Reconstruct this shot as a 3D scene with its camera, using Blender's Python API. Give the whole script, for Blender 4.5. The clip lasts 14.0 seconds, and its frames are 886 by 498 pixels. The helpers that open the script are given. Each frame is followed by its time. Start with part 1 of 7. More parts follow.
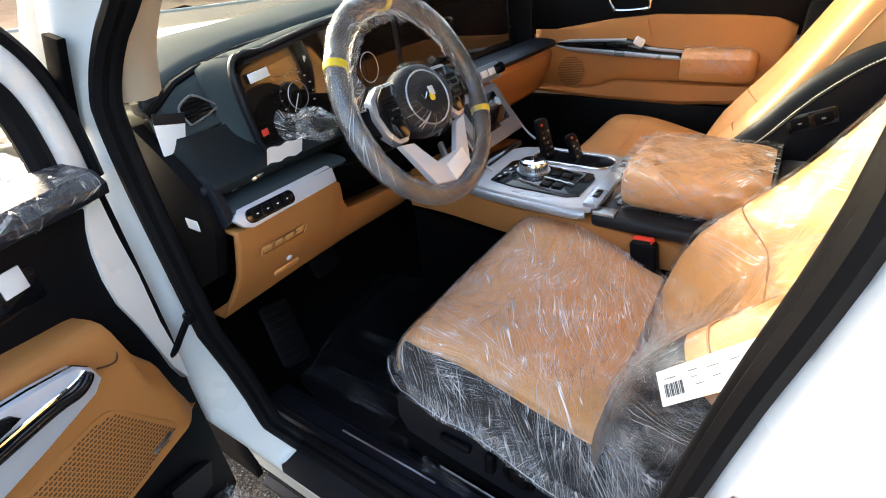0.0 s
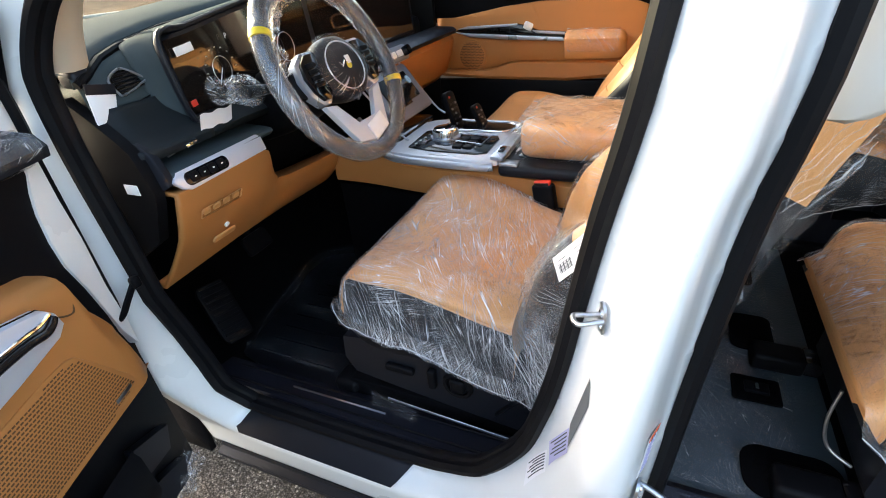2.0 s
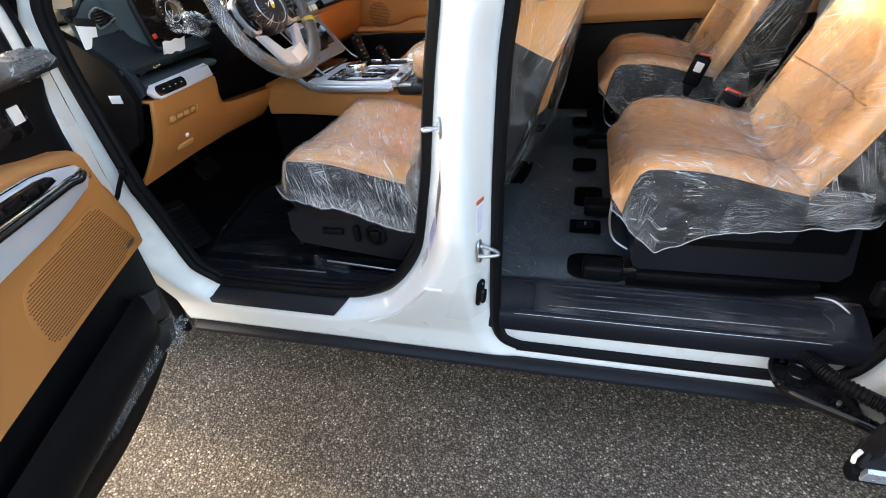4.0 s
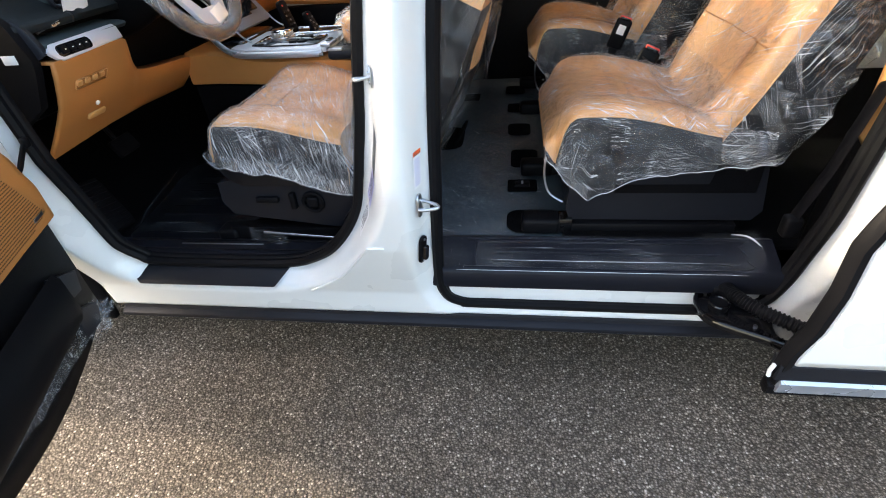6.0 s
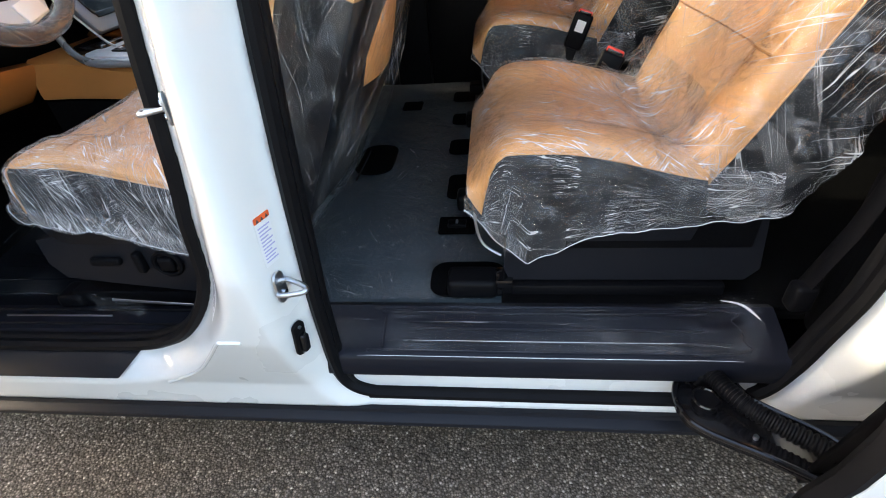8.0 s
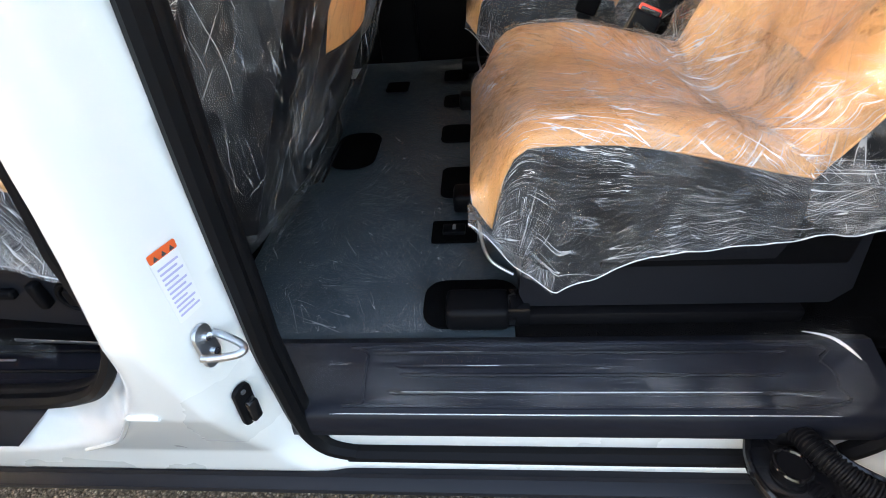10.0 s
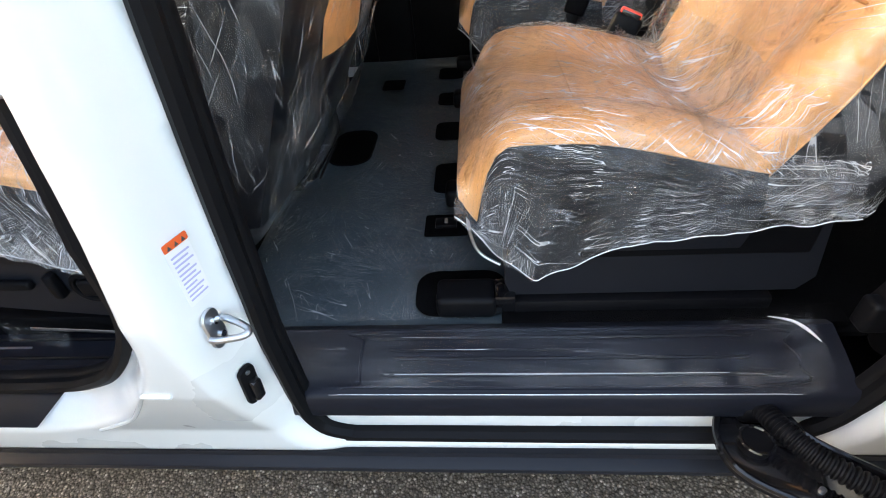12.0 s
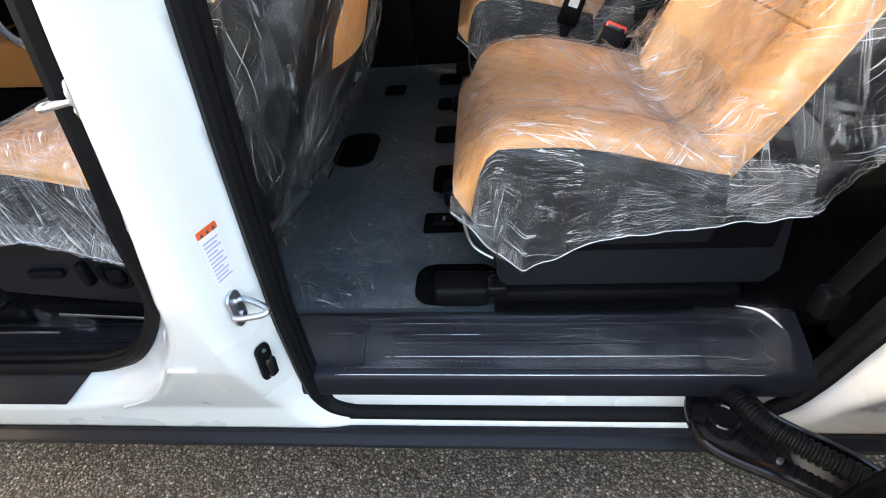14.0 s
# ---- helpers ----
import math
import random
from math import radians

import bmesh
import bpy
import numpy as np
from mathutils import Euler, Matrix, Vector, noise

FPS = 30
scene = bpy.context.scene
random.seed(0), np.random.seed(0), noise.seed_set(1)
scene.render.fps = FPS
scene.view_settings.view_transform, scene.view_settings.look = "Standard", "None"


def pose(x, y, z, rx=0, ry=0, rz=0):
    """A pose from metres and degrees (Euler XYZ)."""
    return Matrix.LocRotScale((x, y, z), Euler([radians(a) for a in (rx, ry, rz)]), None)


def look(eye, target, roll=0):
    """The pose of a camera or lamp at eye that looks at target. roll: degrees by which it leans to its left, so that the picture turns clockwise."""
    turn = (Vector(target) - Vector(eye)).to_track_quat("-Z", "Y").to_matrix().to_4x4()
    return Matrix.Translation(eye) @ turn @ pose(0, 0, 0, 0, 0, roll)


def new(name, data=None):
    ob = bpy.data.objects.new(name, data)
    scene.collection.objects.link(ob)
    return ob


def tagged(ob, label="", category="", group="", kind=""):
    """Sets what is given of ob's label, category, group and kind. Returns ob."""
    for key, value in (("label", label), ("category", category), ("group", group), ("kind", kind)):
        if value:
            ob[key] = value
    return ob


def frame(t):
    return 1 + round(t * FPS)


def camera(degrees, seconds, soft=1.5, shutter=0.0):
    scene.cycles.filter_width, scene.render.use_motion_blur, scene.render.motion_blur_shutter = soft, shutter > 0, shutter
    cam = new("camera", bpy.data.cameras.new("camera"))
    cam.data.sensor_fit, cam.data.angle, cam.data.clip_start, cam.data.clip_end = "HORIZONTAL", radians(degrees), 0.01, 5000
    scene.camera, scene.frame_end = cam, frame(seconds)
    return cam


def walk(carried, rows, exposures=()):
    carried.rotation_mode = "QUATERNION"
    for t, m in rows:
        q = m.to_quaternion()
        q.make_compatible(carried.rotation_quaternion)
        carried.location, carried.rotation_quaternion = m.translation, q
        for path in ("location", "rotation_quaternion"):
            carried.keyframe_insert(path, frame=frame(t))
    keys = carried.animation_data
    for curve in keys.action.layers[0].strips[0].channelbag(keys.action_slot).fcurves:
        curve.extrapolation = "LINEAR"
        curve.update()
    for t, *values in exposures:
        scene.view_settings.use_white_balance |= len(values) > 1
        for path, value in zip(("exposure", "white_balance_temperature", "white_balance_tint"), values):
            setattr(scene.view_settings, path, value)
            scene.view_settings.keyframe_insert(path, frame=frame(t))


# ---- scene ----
cam = camera(85.3, 14.0, soft=1.0)
PATH = [
    (0, (-0.152, -0.322, 1.231), (-1.158, 1.072, 0.208), -5.0),
    (0.5, (-0.159, -0.344, 1.228), (-1.167, 1.057, 0.217), -4.7),
    (1, (-0.136, -0.339, 1.217), (-1.137, 1.078, 0.223), -4.5),
    (1.5, (-0.108, -0.38, 1.21), (-1.038, 1.081, 0.209), -4.6),
    (2, (-0.085, -0.462, 1.194), (-0.822, 1.085, 0.164), -5.3),
    (2.5, (-0.03, -0.564, 1.188), (-0.67, 1.01, 0.133), -5.7),
    (3, (0.063, -0.688, 1.169), (-0.525, 0.891, 0.092), -6.1),
    (3.5, (0.121, -0.809, 1.167), (-0.411, 0.778, 0.071), -6.1),
    (3.7, (0.128, -0.83, 1.165), (-0.394, 0.756, 0.064), -6.1),
    (5.8, (0.141, -0.92, 1.113), (-0.17, 0.678, -0.049), -5.3),
    (6, (0.144, -0.889, 1.105), (-0.138, 0.709, -0.064), -5.0),
    (6.5, (0.193, -0.794, 1.101), (-0.061, 0.805, -0.073), -4.7),
    (7, (0.237, -0.714, 1.095), (-0.004, 0.889, -0.077), -4.6),
    (7.5, (0.26, -0.645, 1.07), (0.03, 0.954, -0.109), -4.6),
    (8, (0.257, -0.549, 1.038), (0.045, 1.044, -0.153), -4.9),
    (8.2, (0.248, -0.494, 1.02), (0.047, 1.093, -0.18), -4.9),
    (10.3, (0.228, -0.353, 0.953), (0.056, 1.203, -0.292), -5.4),
    (10.5, (0.232, -0.356, 0.956), (0.059, 1.197, -0.292), -5.5),
    (11, (0.238, -0.37, 0.965), (0.065, 1.179, -0.289), -5.6),
    (11.5, (0.246, -0.38, 0.97), (0.075, 1.167, -0.286), -5.6),
    (12, (0.246, -0.391, 0.976), (0.073, 1.157, -0.279), -5.6),
    (12.5, (0.243, -0.393, 0.977), (0.071, 1.156, -0.276), -5.5),
    (13, (0.247, -0.401, 0.987), (0.075, 1.146, -0.269), -5.5),
    (13.5, (0.249, -0.423, 0.995), (0.08, 1.127, -0.258), -5.3),
    (14, (0.256, -0.452, 1.007), (0.083, 1.102, -0.24), -5.2),
]
walk(cam, [(t, look(eye, target, roll)) for t, eye, target, roll in PATH], exposures=[(0, 3.0, 6950, 10), (2.0, 3.05, 6950, 10), (2.7, 3.0, 7050, 10), (3.5, 3.12, 7200, 10), (6.0, 3.13, 7200, 10), (7.5, 3.12, 7150, 10), (10.5, 3.50, 7400, 10), (14, 3.50, 7400, 10)])

# ---------------------------------------------------------------- light
SUN = Vector((-2.5, 0.30, 1.0)).normalized()
world = bpy.data.worlds.new("world")
scene.world = world
world.use_nodes = True
wn = world.node_tree.nodes
sky = wn.new("ShaderNodeTexSky")
sky.sky_type = "NISHITA"
sky.sun_disc = False
sky.sun_elevation = math.asin(SUN.z)
sky.sun_rotation = math.atan2(SUN.x, SUN.y)
sky.dust_density, sky.air_density, sky.ozone_density = 4.0, 1.0, 1.0
wn["Background"].inputs["Strength"].default_value = 0.15
world.node_tree.links.new(sky.outputs[0], wn["Background"].inputs["Color"])
lamp = bpy.data.lights.new("sun", "SUN")
lamp.energy, lamp.angle, lamp.color = 0.95, radians(1.5), (1.0, 0.88, 0.72)
sun = new("sun", lamp)
sun.matrix_world = look(SUN * 20, (0, 0, 0))


# ---------------------------------------------------------------- materials
def nodes_of(name):
    m = bpy.data.materials.new(name)
    m.use_nodes = True
    return m, m.node_tree.nodes, m.node_tree.links


def mat(name, col, rough=0.5, metal=0.0, var=0.12, vscale=9.0, bump=0.08, bscale=260.0, coat=0.0, spec=0.5, dist=0.0006):
    """A surface with slow colour drift, fine grain in the relief and uneven gloss."""
    m, n, l = nodes_of(name)
    b = n["Principled BSDF"]
    tc = n.new("ShaderNodeTexCoord")
    big = n.new("ShaderNodeTexNoise")
    big.inputs["Scale"].default_value, big.inputs["Detail"].default_value = vscale, 5
    l.new(tc.outputs["Object"], big.inputs["Vector"])
    mix = n.new("ShaderNodeMix")
    mix.data_type = "RGBA"
    mix.inputs[6].default_value = (*[c * (1 - var) for c in col], 1)
    mix.inputs[7].default_value = (*[min(1, c * (1 + var)) for c in col], 1)
    l.new(big.outputs["Fac"], mix.inputs[0])
    l.new(mix.outputs[2], b.inputs["Base Color"])
    rr = n.new("ShaderNodeMapRange")
    rr.inputs["To Min"].default_value, rr.inputs["To Max"].default_value = max(0.02, rough * 0.8), min(1, rough * 1.2)
    l.new(big.outputs["Fac"], rr.inputs["Value"])
    l.new(rr.outputs[0], b.inputs["Roughness"])
    b.inputs["Metallic"].default_value = metal
    b.inputs["Coat Weight"].default_value = coat
    b.inputs["Coat Roughness"].default_value = 0.04
    b.inputs["Specular IOR Level"].default_value = spec
    if bump:
        fine = n.new("ShaderNodeTexNoise")
        fine.inputs["Scale"].default_value, fine.inputs["Detail"].default_value = bscale, 3
        l.new(tc.outputs["Object"], fine.inputs["Vector"])
        bp = n.new("ShaderNodeBump")
        bp.inputs["Strength"].default_value, bp.inputs["Distance"].default_value = bump, dist
        l.new(fine.outputs["Fac"], bp.inputs["Height"])
        l.new(bp.outputs[0], b.inputs["Normal"])
    return m


def leather(name, col, holes=False, spec=0.5):
    """Grained leather: small cells for the grain, and rows of pinholes where it is perforated."""
    m = mat(name, col, 0.42, var=0.10, vscale=5, bump=0, spec=spec)
    n, l = m.node_tree.nodes, m.node_tree.links
    b = n["Principled BSDF"]
    tc = n.new("ShaderNodeTexCoord")
    v = n.new("ShaderNodeTexVoronoi")
    v.inputs["Scale"].default_value = 650
    l.new(tc.outputs["Object"], v.inputs["Vector"])
    bp = n.new("ShaderNodeBump")
    bp.inputs["Strength"].default_value, bp.inputs["Distance"].default_value = 0.25, 0.0006
    l.new(v.outputs["Distance"], bp.inputs["Height"])
    l.new(bp.outputs[0], b.inputs["Normal"])
    if holes:
        w = n.new("ShaderNodeTexVoronoi")
        w.inputs["Scale"].default_value, w.inputs["Randomness"].default_value = 240, 0.1
        l.new(tc.outputs["Object"], w.inputs["Vector"])
        th = n.new("ShaderNodeMath")
        th.operation = "LESS_THAN"
        th.inputs[1].default_value = 0.20
        l.new(w.outputs["Distance"], th.inputs[0])
        old = b.inputs["Base Color"].links[0].from_socket
        mx = n.new("ShaderNodeMix")
        mx.data_type = "RGBA"
        mx.inputs[7].default_value = (*[c * 0.55 for c in col], 1)
        l.new(th.outputs[0], mx.inputs[0])
        l.new(old, mx.inputs[6])
        l.new(mx.outputs[2], b.inputs["Base Color"])
    return m


def film_material(name, ways=(), pulls=(), facets=(), edges=(), haze=0.6, gloss=0.06, veil=0.004, edge=0.6, cover=0.5, rough=0.07, wander=0.022):
    """Clear polythene: see-through, with sky glints on flat facets; creases painted white, for whitening and for
    further glints.
    ways: straight runs (angle, scale, width, amount, stretch); pulls: rays from a point of pull (u, v, rays, width,
    amount, reach, milkiness);
    facets: flat shards (angle, scale, stretch, slope, milkiness); edges: whitened shard rims (angle, scale, stretch,
    width, amount)."""
    m, n, l = nodes_of(name)
    out = n["Material Output"]
    n.remove(n["Principled BSDF"])
    tc = n.new("ShaderNodeTexCoord")
    sheet_uv = tc.outputs["UV"]

    def calc(op, a, b=None, c=None, clamp=False):
        k = n.new("ShaderNodeMath")
        k.operation, k.use_clamp = op, clamp
        for sock, v in zip(k.inputs, (a, b, c)):
            if v is None:
                continue
            if isinstance(v, (int, float)):
                sock.default_value = v
            else:
                l.new(v, sock)
        return k.outputs[0]

    def vec(op, a, b=None, scale_=None):
        k = n.new("ShaderNodeVectorMath")
        k.operation = op
        for sock, v in zip(k.inputs, (a, b)):
            if v is None:
                continue
            if isinstance(v, tuple):
                sock.default_value = v
            else:
                l.new(v, sock)
        if scale_ is not None:
            k.inputs["Scale"].default_value = scale_
        return k.outputs["Value"] if op == "LENGTH" else k.outputs[0]

    def span(v, lo, hi, to=1.0):
        k = n.new("ShaderNodeMapRange")
        k.inputs["From Min"].default_value, k.inputs["From Max"].default_value = lo, hi
        k.inputs["To Max"].default_value = to
        l.new(v, k.inputs["Value"])
        return k.outputs[0]

    def cloud(v, size_, detail=2.0, shift=0.0):
        t = n.new("ShaderNodeTexNoise")
        t.inputs["Scale"].default_value, t.inputs["Detail"].default_value = size_, detail
        l.new(vec("ADD", v, (shift, shift * 0.7, shift * 1.3)), t.inputs["Vector"])
        return t

    def turned(v, angle_, stretch):
        spin = n.new("ShaderNodeMapping")
        spin.inputs["Rotation"].default_value = (0, 0, radians(angle_))
        l.new(v, spin.inputs["Vector"])
        return vec("MULTIPLY", spin.outputs[0], (stretch, 1.0, 0.0))

    def most(a, b):
        return b if a is None else calc("MAXIMUM", a, b)

    def sum_of(a, b):
        return b if a is None else calc("ADD", a, b)

    # a slow bend, so that no crease runs quite straight
    bend = vec("SUBTRACT", cloud(sheet_uv, 6.0, 2.0).outputs["Color"], (0.5, 0.5, 0.5))
    bent = vec("ADD", sheet_uv, vec("SCALE", bend, None, wander))
    lines, relief = None, None
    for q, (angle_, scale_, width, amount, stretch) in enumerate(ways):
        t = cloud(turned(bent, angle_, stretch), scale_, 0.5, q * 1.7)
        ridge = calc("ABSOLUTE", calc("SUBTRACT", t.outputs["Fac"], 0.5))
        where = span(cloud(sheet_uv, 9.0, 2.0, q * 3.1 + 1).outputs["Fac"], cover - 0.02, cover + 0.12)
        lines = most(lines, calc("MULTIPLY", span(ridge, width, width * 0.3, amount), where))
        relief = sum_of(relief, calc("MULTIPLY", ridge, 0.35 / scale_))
    def shards(at, scale_, lengths, slope, milk):
        """Flat cells with a tilt and a milkiness of their own; lengths turns the cell's own axes into metres."""
        v = n.new("ShaderNodeTexVoronoi")
        v.voronoi_dimensions = "2D"
        v.inputs["Scale"].default_value = scale_
        l.new(at, v.inputs["Vector"])
        lean_ = vec("MULTIPLY", vec("SUBTRACT", v.outputs["Color"], (0.5, 0.5, 0.5)), lengths)
        k = n.new("ShaderNodeVectorMath")
        k.operation = "DOT_PRODUCT"
        l.new(vec("SCALE", lean_, None, slope), k.inputs[0])
        l.new(vec("SUBTRACT", at, v.outputs["Position"]), k.inputs[1])
        sep = n.new("ShaderNodeSeparateColor")
        l.new(v.outputs["Color"], sep.inputs[0])
        return k.outputs["Value"], calc("MULTIPLY", span(sep.outputs[2], 0.55, 1.0), milk)

    for q, (pu, pv, rays, width, amount, reach_, milk) in enumerate(pulls):
        d = vec("SUBTRACT", bent, (pu, pv, 0.0))
        sep = n.new("ShaderNodeSeparateXYZ")
        l.new(d, sep.inputs[0])
        far = vec("LENGTH", vec("MULTIPLY", d, (1.0, 1.0, 0.0)))
        pol = n.new("ShaderNodeCombineXYZ")
        l.new(calc("MULTIPLY", calc("ARCTAN2", sep.outputs["Y"], sep.outputs["X"]), rays), pol.inputs["X"])
        l.new(calc("MULTIPLY", far, 9.0), pol.inputs["Y"])
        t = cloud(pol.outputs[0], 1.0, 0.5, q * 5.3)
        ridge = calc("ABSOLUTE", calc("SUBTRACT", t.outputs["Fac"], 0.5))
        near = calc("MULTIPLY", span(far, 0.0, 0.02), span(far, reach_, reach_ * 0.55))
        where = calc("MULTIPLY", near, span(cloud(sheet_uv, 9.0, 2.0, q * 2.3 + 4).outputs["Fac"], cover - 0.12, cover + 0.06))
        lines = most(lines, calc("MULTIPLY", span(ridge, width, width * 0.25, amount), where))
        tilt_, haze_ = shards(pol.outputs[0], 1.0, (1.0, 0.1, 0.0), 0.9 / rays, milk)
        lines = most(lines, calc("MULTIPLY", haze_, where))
        relief = sum_of(relief, calc("MULTIPLY", calc("MULTIPLY", tilt_, near), far))
    for q, (angle_, scale_, stretch, slope, milk) in enumerate(facets):
        at = turned(vec("ADD", bent, (q * 0.37, q * 0.21, 0.0)), angle_, stretch)
        tilt_, haze_ = shards(at, scale_, (0.4 / stretch, 1.0, 0.0), slope, milk)
        relief = sum_of(relief, tilt_)
        lines = most(lines, calc("MULTIPLY", haze_, span(cloud(sheet_uv, 8.0, 2.0, q * 3.9 + 6).outputs["Fac"], cover - 0.02, cover + 0.10)))
    for q, (angle_, scale_, stretch, width, amount) in enumerate(edges):
        v = n.new("ShaderNodeTexVoronoi")
        v.voronoi_dimensions, v.feature = "2D", "DISTANCE_TO_EDGE"
        v.inputs["Scale"].default_value = scale_
        l.new(turned(vec("ADD", bent, (q * 0.37, q * 0.21, 0.0)), angle_, stretch), v.inputs["Vector"])
        where = span(cloud(sheet_uv, 11.0, 3.0, q * 4.7 + 2).outputs["Fac"], cover, cover + 0.08)
        lines = most(lines, calc("MULTIPLY", span(v.outputs["Distance"], width, width * 0.2, amount), where))
    # milky white painted in for glints and sheen that the gloss leaves out
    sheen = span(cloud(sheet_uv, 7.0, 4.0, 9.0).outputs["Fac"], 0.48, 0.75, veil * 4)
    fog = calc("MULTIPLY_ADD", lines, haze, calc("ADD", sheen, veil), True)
    bp = n.new("ShaderNodeBump")
    bp.inputs["Strength"].default_value, bp.inputs["Distance"].default_value = 1.0, 1.0
    l.new(relief, bp.inputs["Height"])
    clear, shine, milk = n.new("ShaderNodeBsdfTransparent"), n.new("ShaderNodeBsdfGlossy"), n.new("ShaderNodeBsdfDiffuse")
    clear.inputs["Color"].default_value = (1, 1, 1, 1)
    shine.inputs["Roughness"].default_value = rough
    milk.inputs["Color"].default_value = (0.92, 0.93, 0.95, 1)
    l.new(bp.outputs[0], shine.inputs["Normal"])
    lw = n.new("ShaderNodeLayerWeight")
    l.new(bp.outputs[0], lw.inputs["Normal"])
    fa = calc("MULTIPLY_ADD", calc("POWER", lw.outputs["Facing"], 3.0), edge, gloss, True)
    m1, m2 = n.new("ShaderNodeMixShader"), n.new("ShaderNodeMixShader")
    l.new(fa, m1.inputs[0])
    l.new(clear.outputs[0], m1.inputs[1])
    l.new(shine.outputs[0], m1.inputs[2])
    l.new(fog, m2.inputs[0])
    l.new(m1.outputs[0], m2.inputs[1])
    l.new(milk.outputs[0], m2.inputs[2])
    l.new(m2.outputs[0], out.inputs["Surface"])
    return m


def asphalt_material():
    m, n, l = nodes_of("asphalt")
    b = n["Principled BSDF"]
    tc = n.new("ShaderNodeTexCoord")
    v = n.new("ShaderNodeTexVoronoi")
    v.inputs["Scale"].default_value = 175
    l.new(tc.outputs["Object"], v.inputs["Vector"])
    big = n.new("ShaderNodeTexNoise")
    big.inputs["Scale"].default_value, big.inputs["Detail"].default_value = 2.5, 6
    l.new(tc.outputs["Object"], big.inputs["Vector"])
    sep = n.new("ShaderNodeSeparateColor")
    l.new(v.outputs["Color"], sep.inputs[0])
    ramp = n.new("ShaderNodeValToRGB")
    e = ramp.color_ramp.elements
    e[0].position, e[0].color = 0.0, (0.100, 0.086, 0.073, 1)
    e[1].position, e[1].color = 1.0, (0.50, 0.45, 0.39, 1)
    k = e.new(0.6)
    k.color = (0.172, 0.149, 0.126, 1)
    k = e.new(0.93)
    k.color = (0.256, 0.223, 0.189, 1)
    l.new(sep.outputs[0], ramp.inputs[0])
    dark = n.new("ShaderNodeMix")
    dark.data_type, dark.blend_type = "RGBA", "MULTIPLY"
    dr = n.new("ShaderNodeMapRange")
    dr.inputs["From Min"].default_value, dr.inputs["From Max"].default_value = 0.25, 0.55
    l.new(v.outputs["Distance"], dr.inputs["Value"])
    l.new(dr.outputs[0], dark.inputs[0])
    l.new(ramp.outputs[0], dark.inputs[6])
    dark.inputs[7].default_value = (0.42, 0.41, 0.40, 1)
    tone = n.new("ShaderNodeMix")
    tone.data_type, tone.blend_type = "RGBA", "MULTIPLY"
    tone.inputs[0].default_value = 1
    tr = n.new("ShaderNodeMapRange")
    tr.inputs["To Min"].default_value, tr.inputs["To Max"].default_value = 0.65, 1.35
    l.new(big.outputs["Fac"], tr.inputs["Value"])
    l.new(dark.outputs[2], tone.inputs[6])
    l.new(tr.outputs[0], tone.inputs[7])
    l.new(tone.outputs[2], b.inputs["Base Color"])
    bp = n.new("ShaderNodeBump")
    bp.invert = True
    bp.inputs["Strength"].default_value, bp.inputs["Distance"].default_value = 0.9, 0.004
    l.new(v.outputs["Distance"], bp.inputs["Height"])
    l.new(bp.outputs[0], b.inputs["Normal"])
    b.inputs["Roughness"].default_value = 0.9
    b.inputs["Specular IOR Level"].default_value = 0.08
    return m


WHITE = mat("white_paint", (0.80, 0.81, 0.80), 0.28, var=0.02, vscale=3, bump=0.02, bscale=900, coat=0.8)
RUBBER = mat("black_rubber", (0.006, 0.006, 0.007), 0.5, var=0.3, bscale=500, spec=0.09)
PLASTIC = mat("black_plastic", (0.005, 0.005, 0.006), 0.45, var=0.25, bump=0.25, bscale=900, spec=0.08)
GREYPLASTIC = mat("charcoal_plastic", (0.011, 0.012, 0.016), 0.40, var=0.2, bump=0.25, bscale=800, spec=0.2)
DASHTOP = mat("slate_dash_skin", (0.047, 0.061, 0.066), 0.8, var=0.08, vscale=4, bump=0.35, bscale=900, spec=0.03)
DASHLOW = mat("black_dash_skin", (0.013, 0.016, 0.018), 0.6, var=0.1, vscale=4, bump=0.35, bscale=900, spec=0.15)
GLOSSBLACK = mat("piano_black", (0.006, 0.006, 0.007), 0.08, var=0.1, bump=0)
TAN = leather("tan_leather", (0.61, 0.298, 0.108))
TANPERF = leather("tan_perforated_leather", (0.61, 0.298, 0.108), True)
TANTRIM = mat("tan_trim", (0.42, 0.176, 0.052), 0.55, var=0.10, bump=0.35, bscale=700, spec=0.3)
BLACKLEATHER = leather("black_leather", (0.006, 0.007, 0.010), spec=0.25)
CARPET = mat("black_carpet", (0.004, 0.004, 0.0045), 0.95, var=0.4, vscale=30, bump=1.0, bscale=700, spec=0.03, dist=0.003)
VINYL = mat("slate_floor_vinyl", (0.046, 0.064, 0.074), 0.32, var=0.3, vscale=12, bump=0.5, bscale=160, dist=0.003, spec=0.35)
STEPSKIN = mat("step_plastic", (0.010, 0.011, 0.016), 0.32, var=0.2, bump=0.2, bscale=900, spec=0.16)
MATRUBBER = mat("mat_rubber", (0.005, 0.006, 0.008), 0.42, var=0.3, bump=0.4, bscale=300, spec=0.18)
SILVER = mat("satin_silver", (0.44, 0.48, 0.54), 0.28, metal=0.6, var=0.05, bump=0.03)
SILVERPAINT = mat("silver_paint", (0.60, 0.63, 0.69), 0.34, metal=0.25, var=0.04, bump=0.03)
CHROME = mat("chrome", (0.80, 0.81, 0.83), 0.10, metal=1.0, var=0.03, bump=0)
STEEL = mat("zinc_steel", (0.55, 0.57, 0.60), 0.34, metal=1.0, var=0.1, bump=0.1)
PAPER = mat("white_paper", (0.82, 0.82, 0.83), 0.7, var=0.03, bump=0.05)
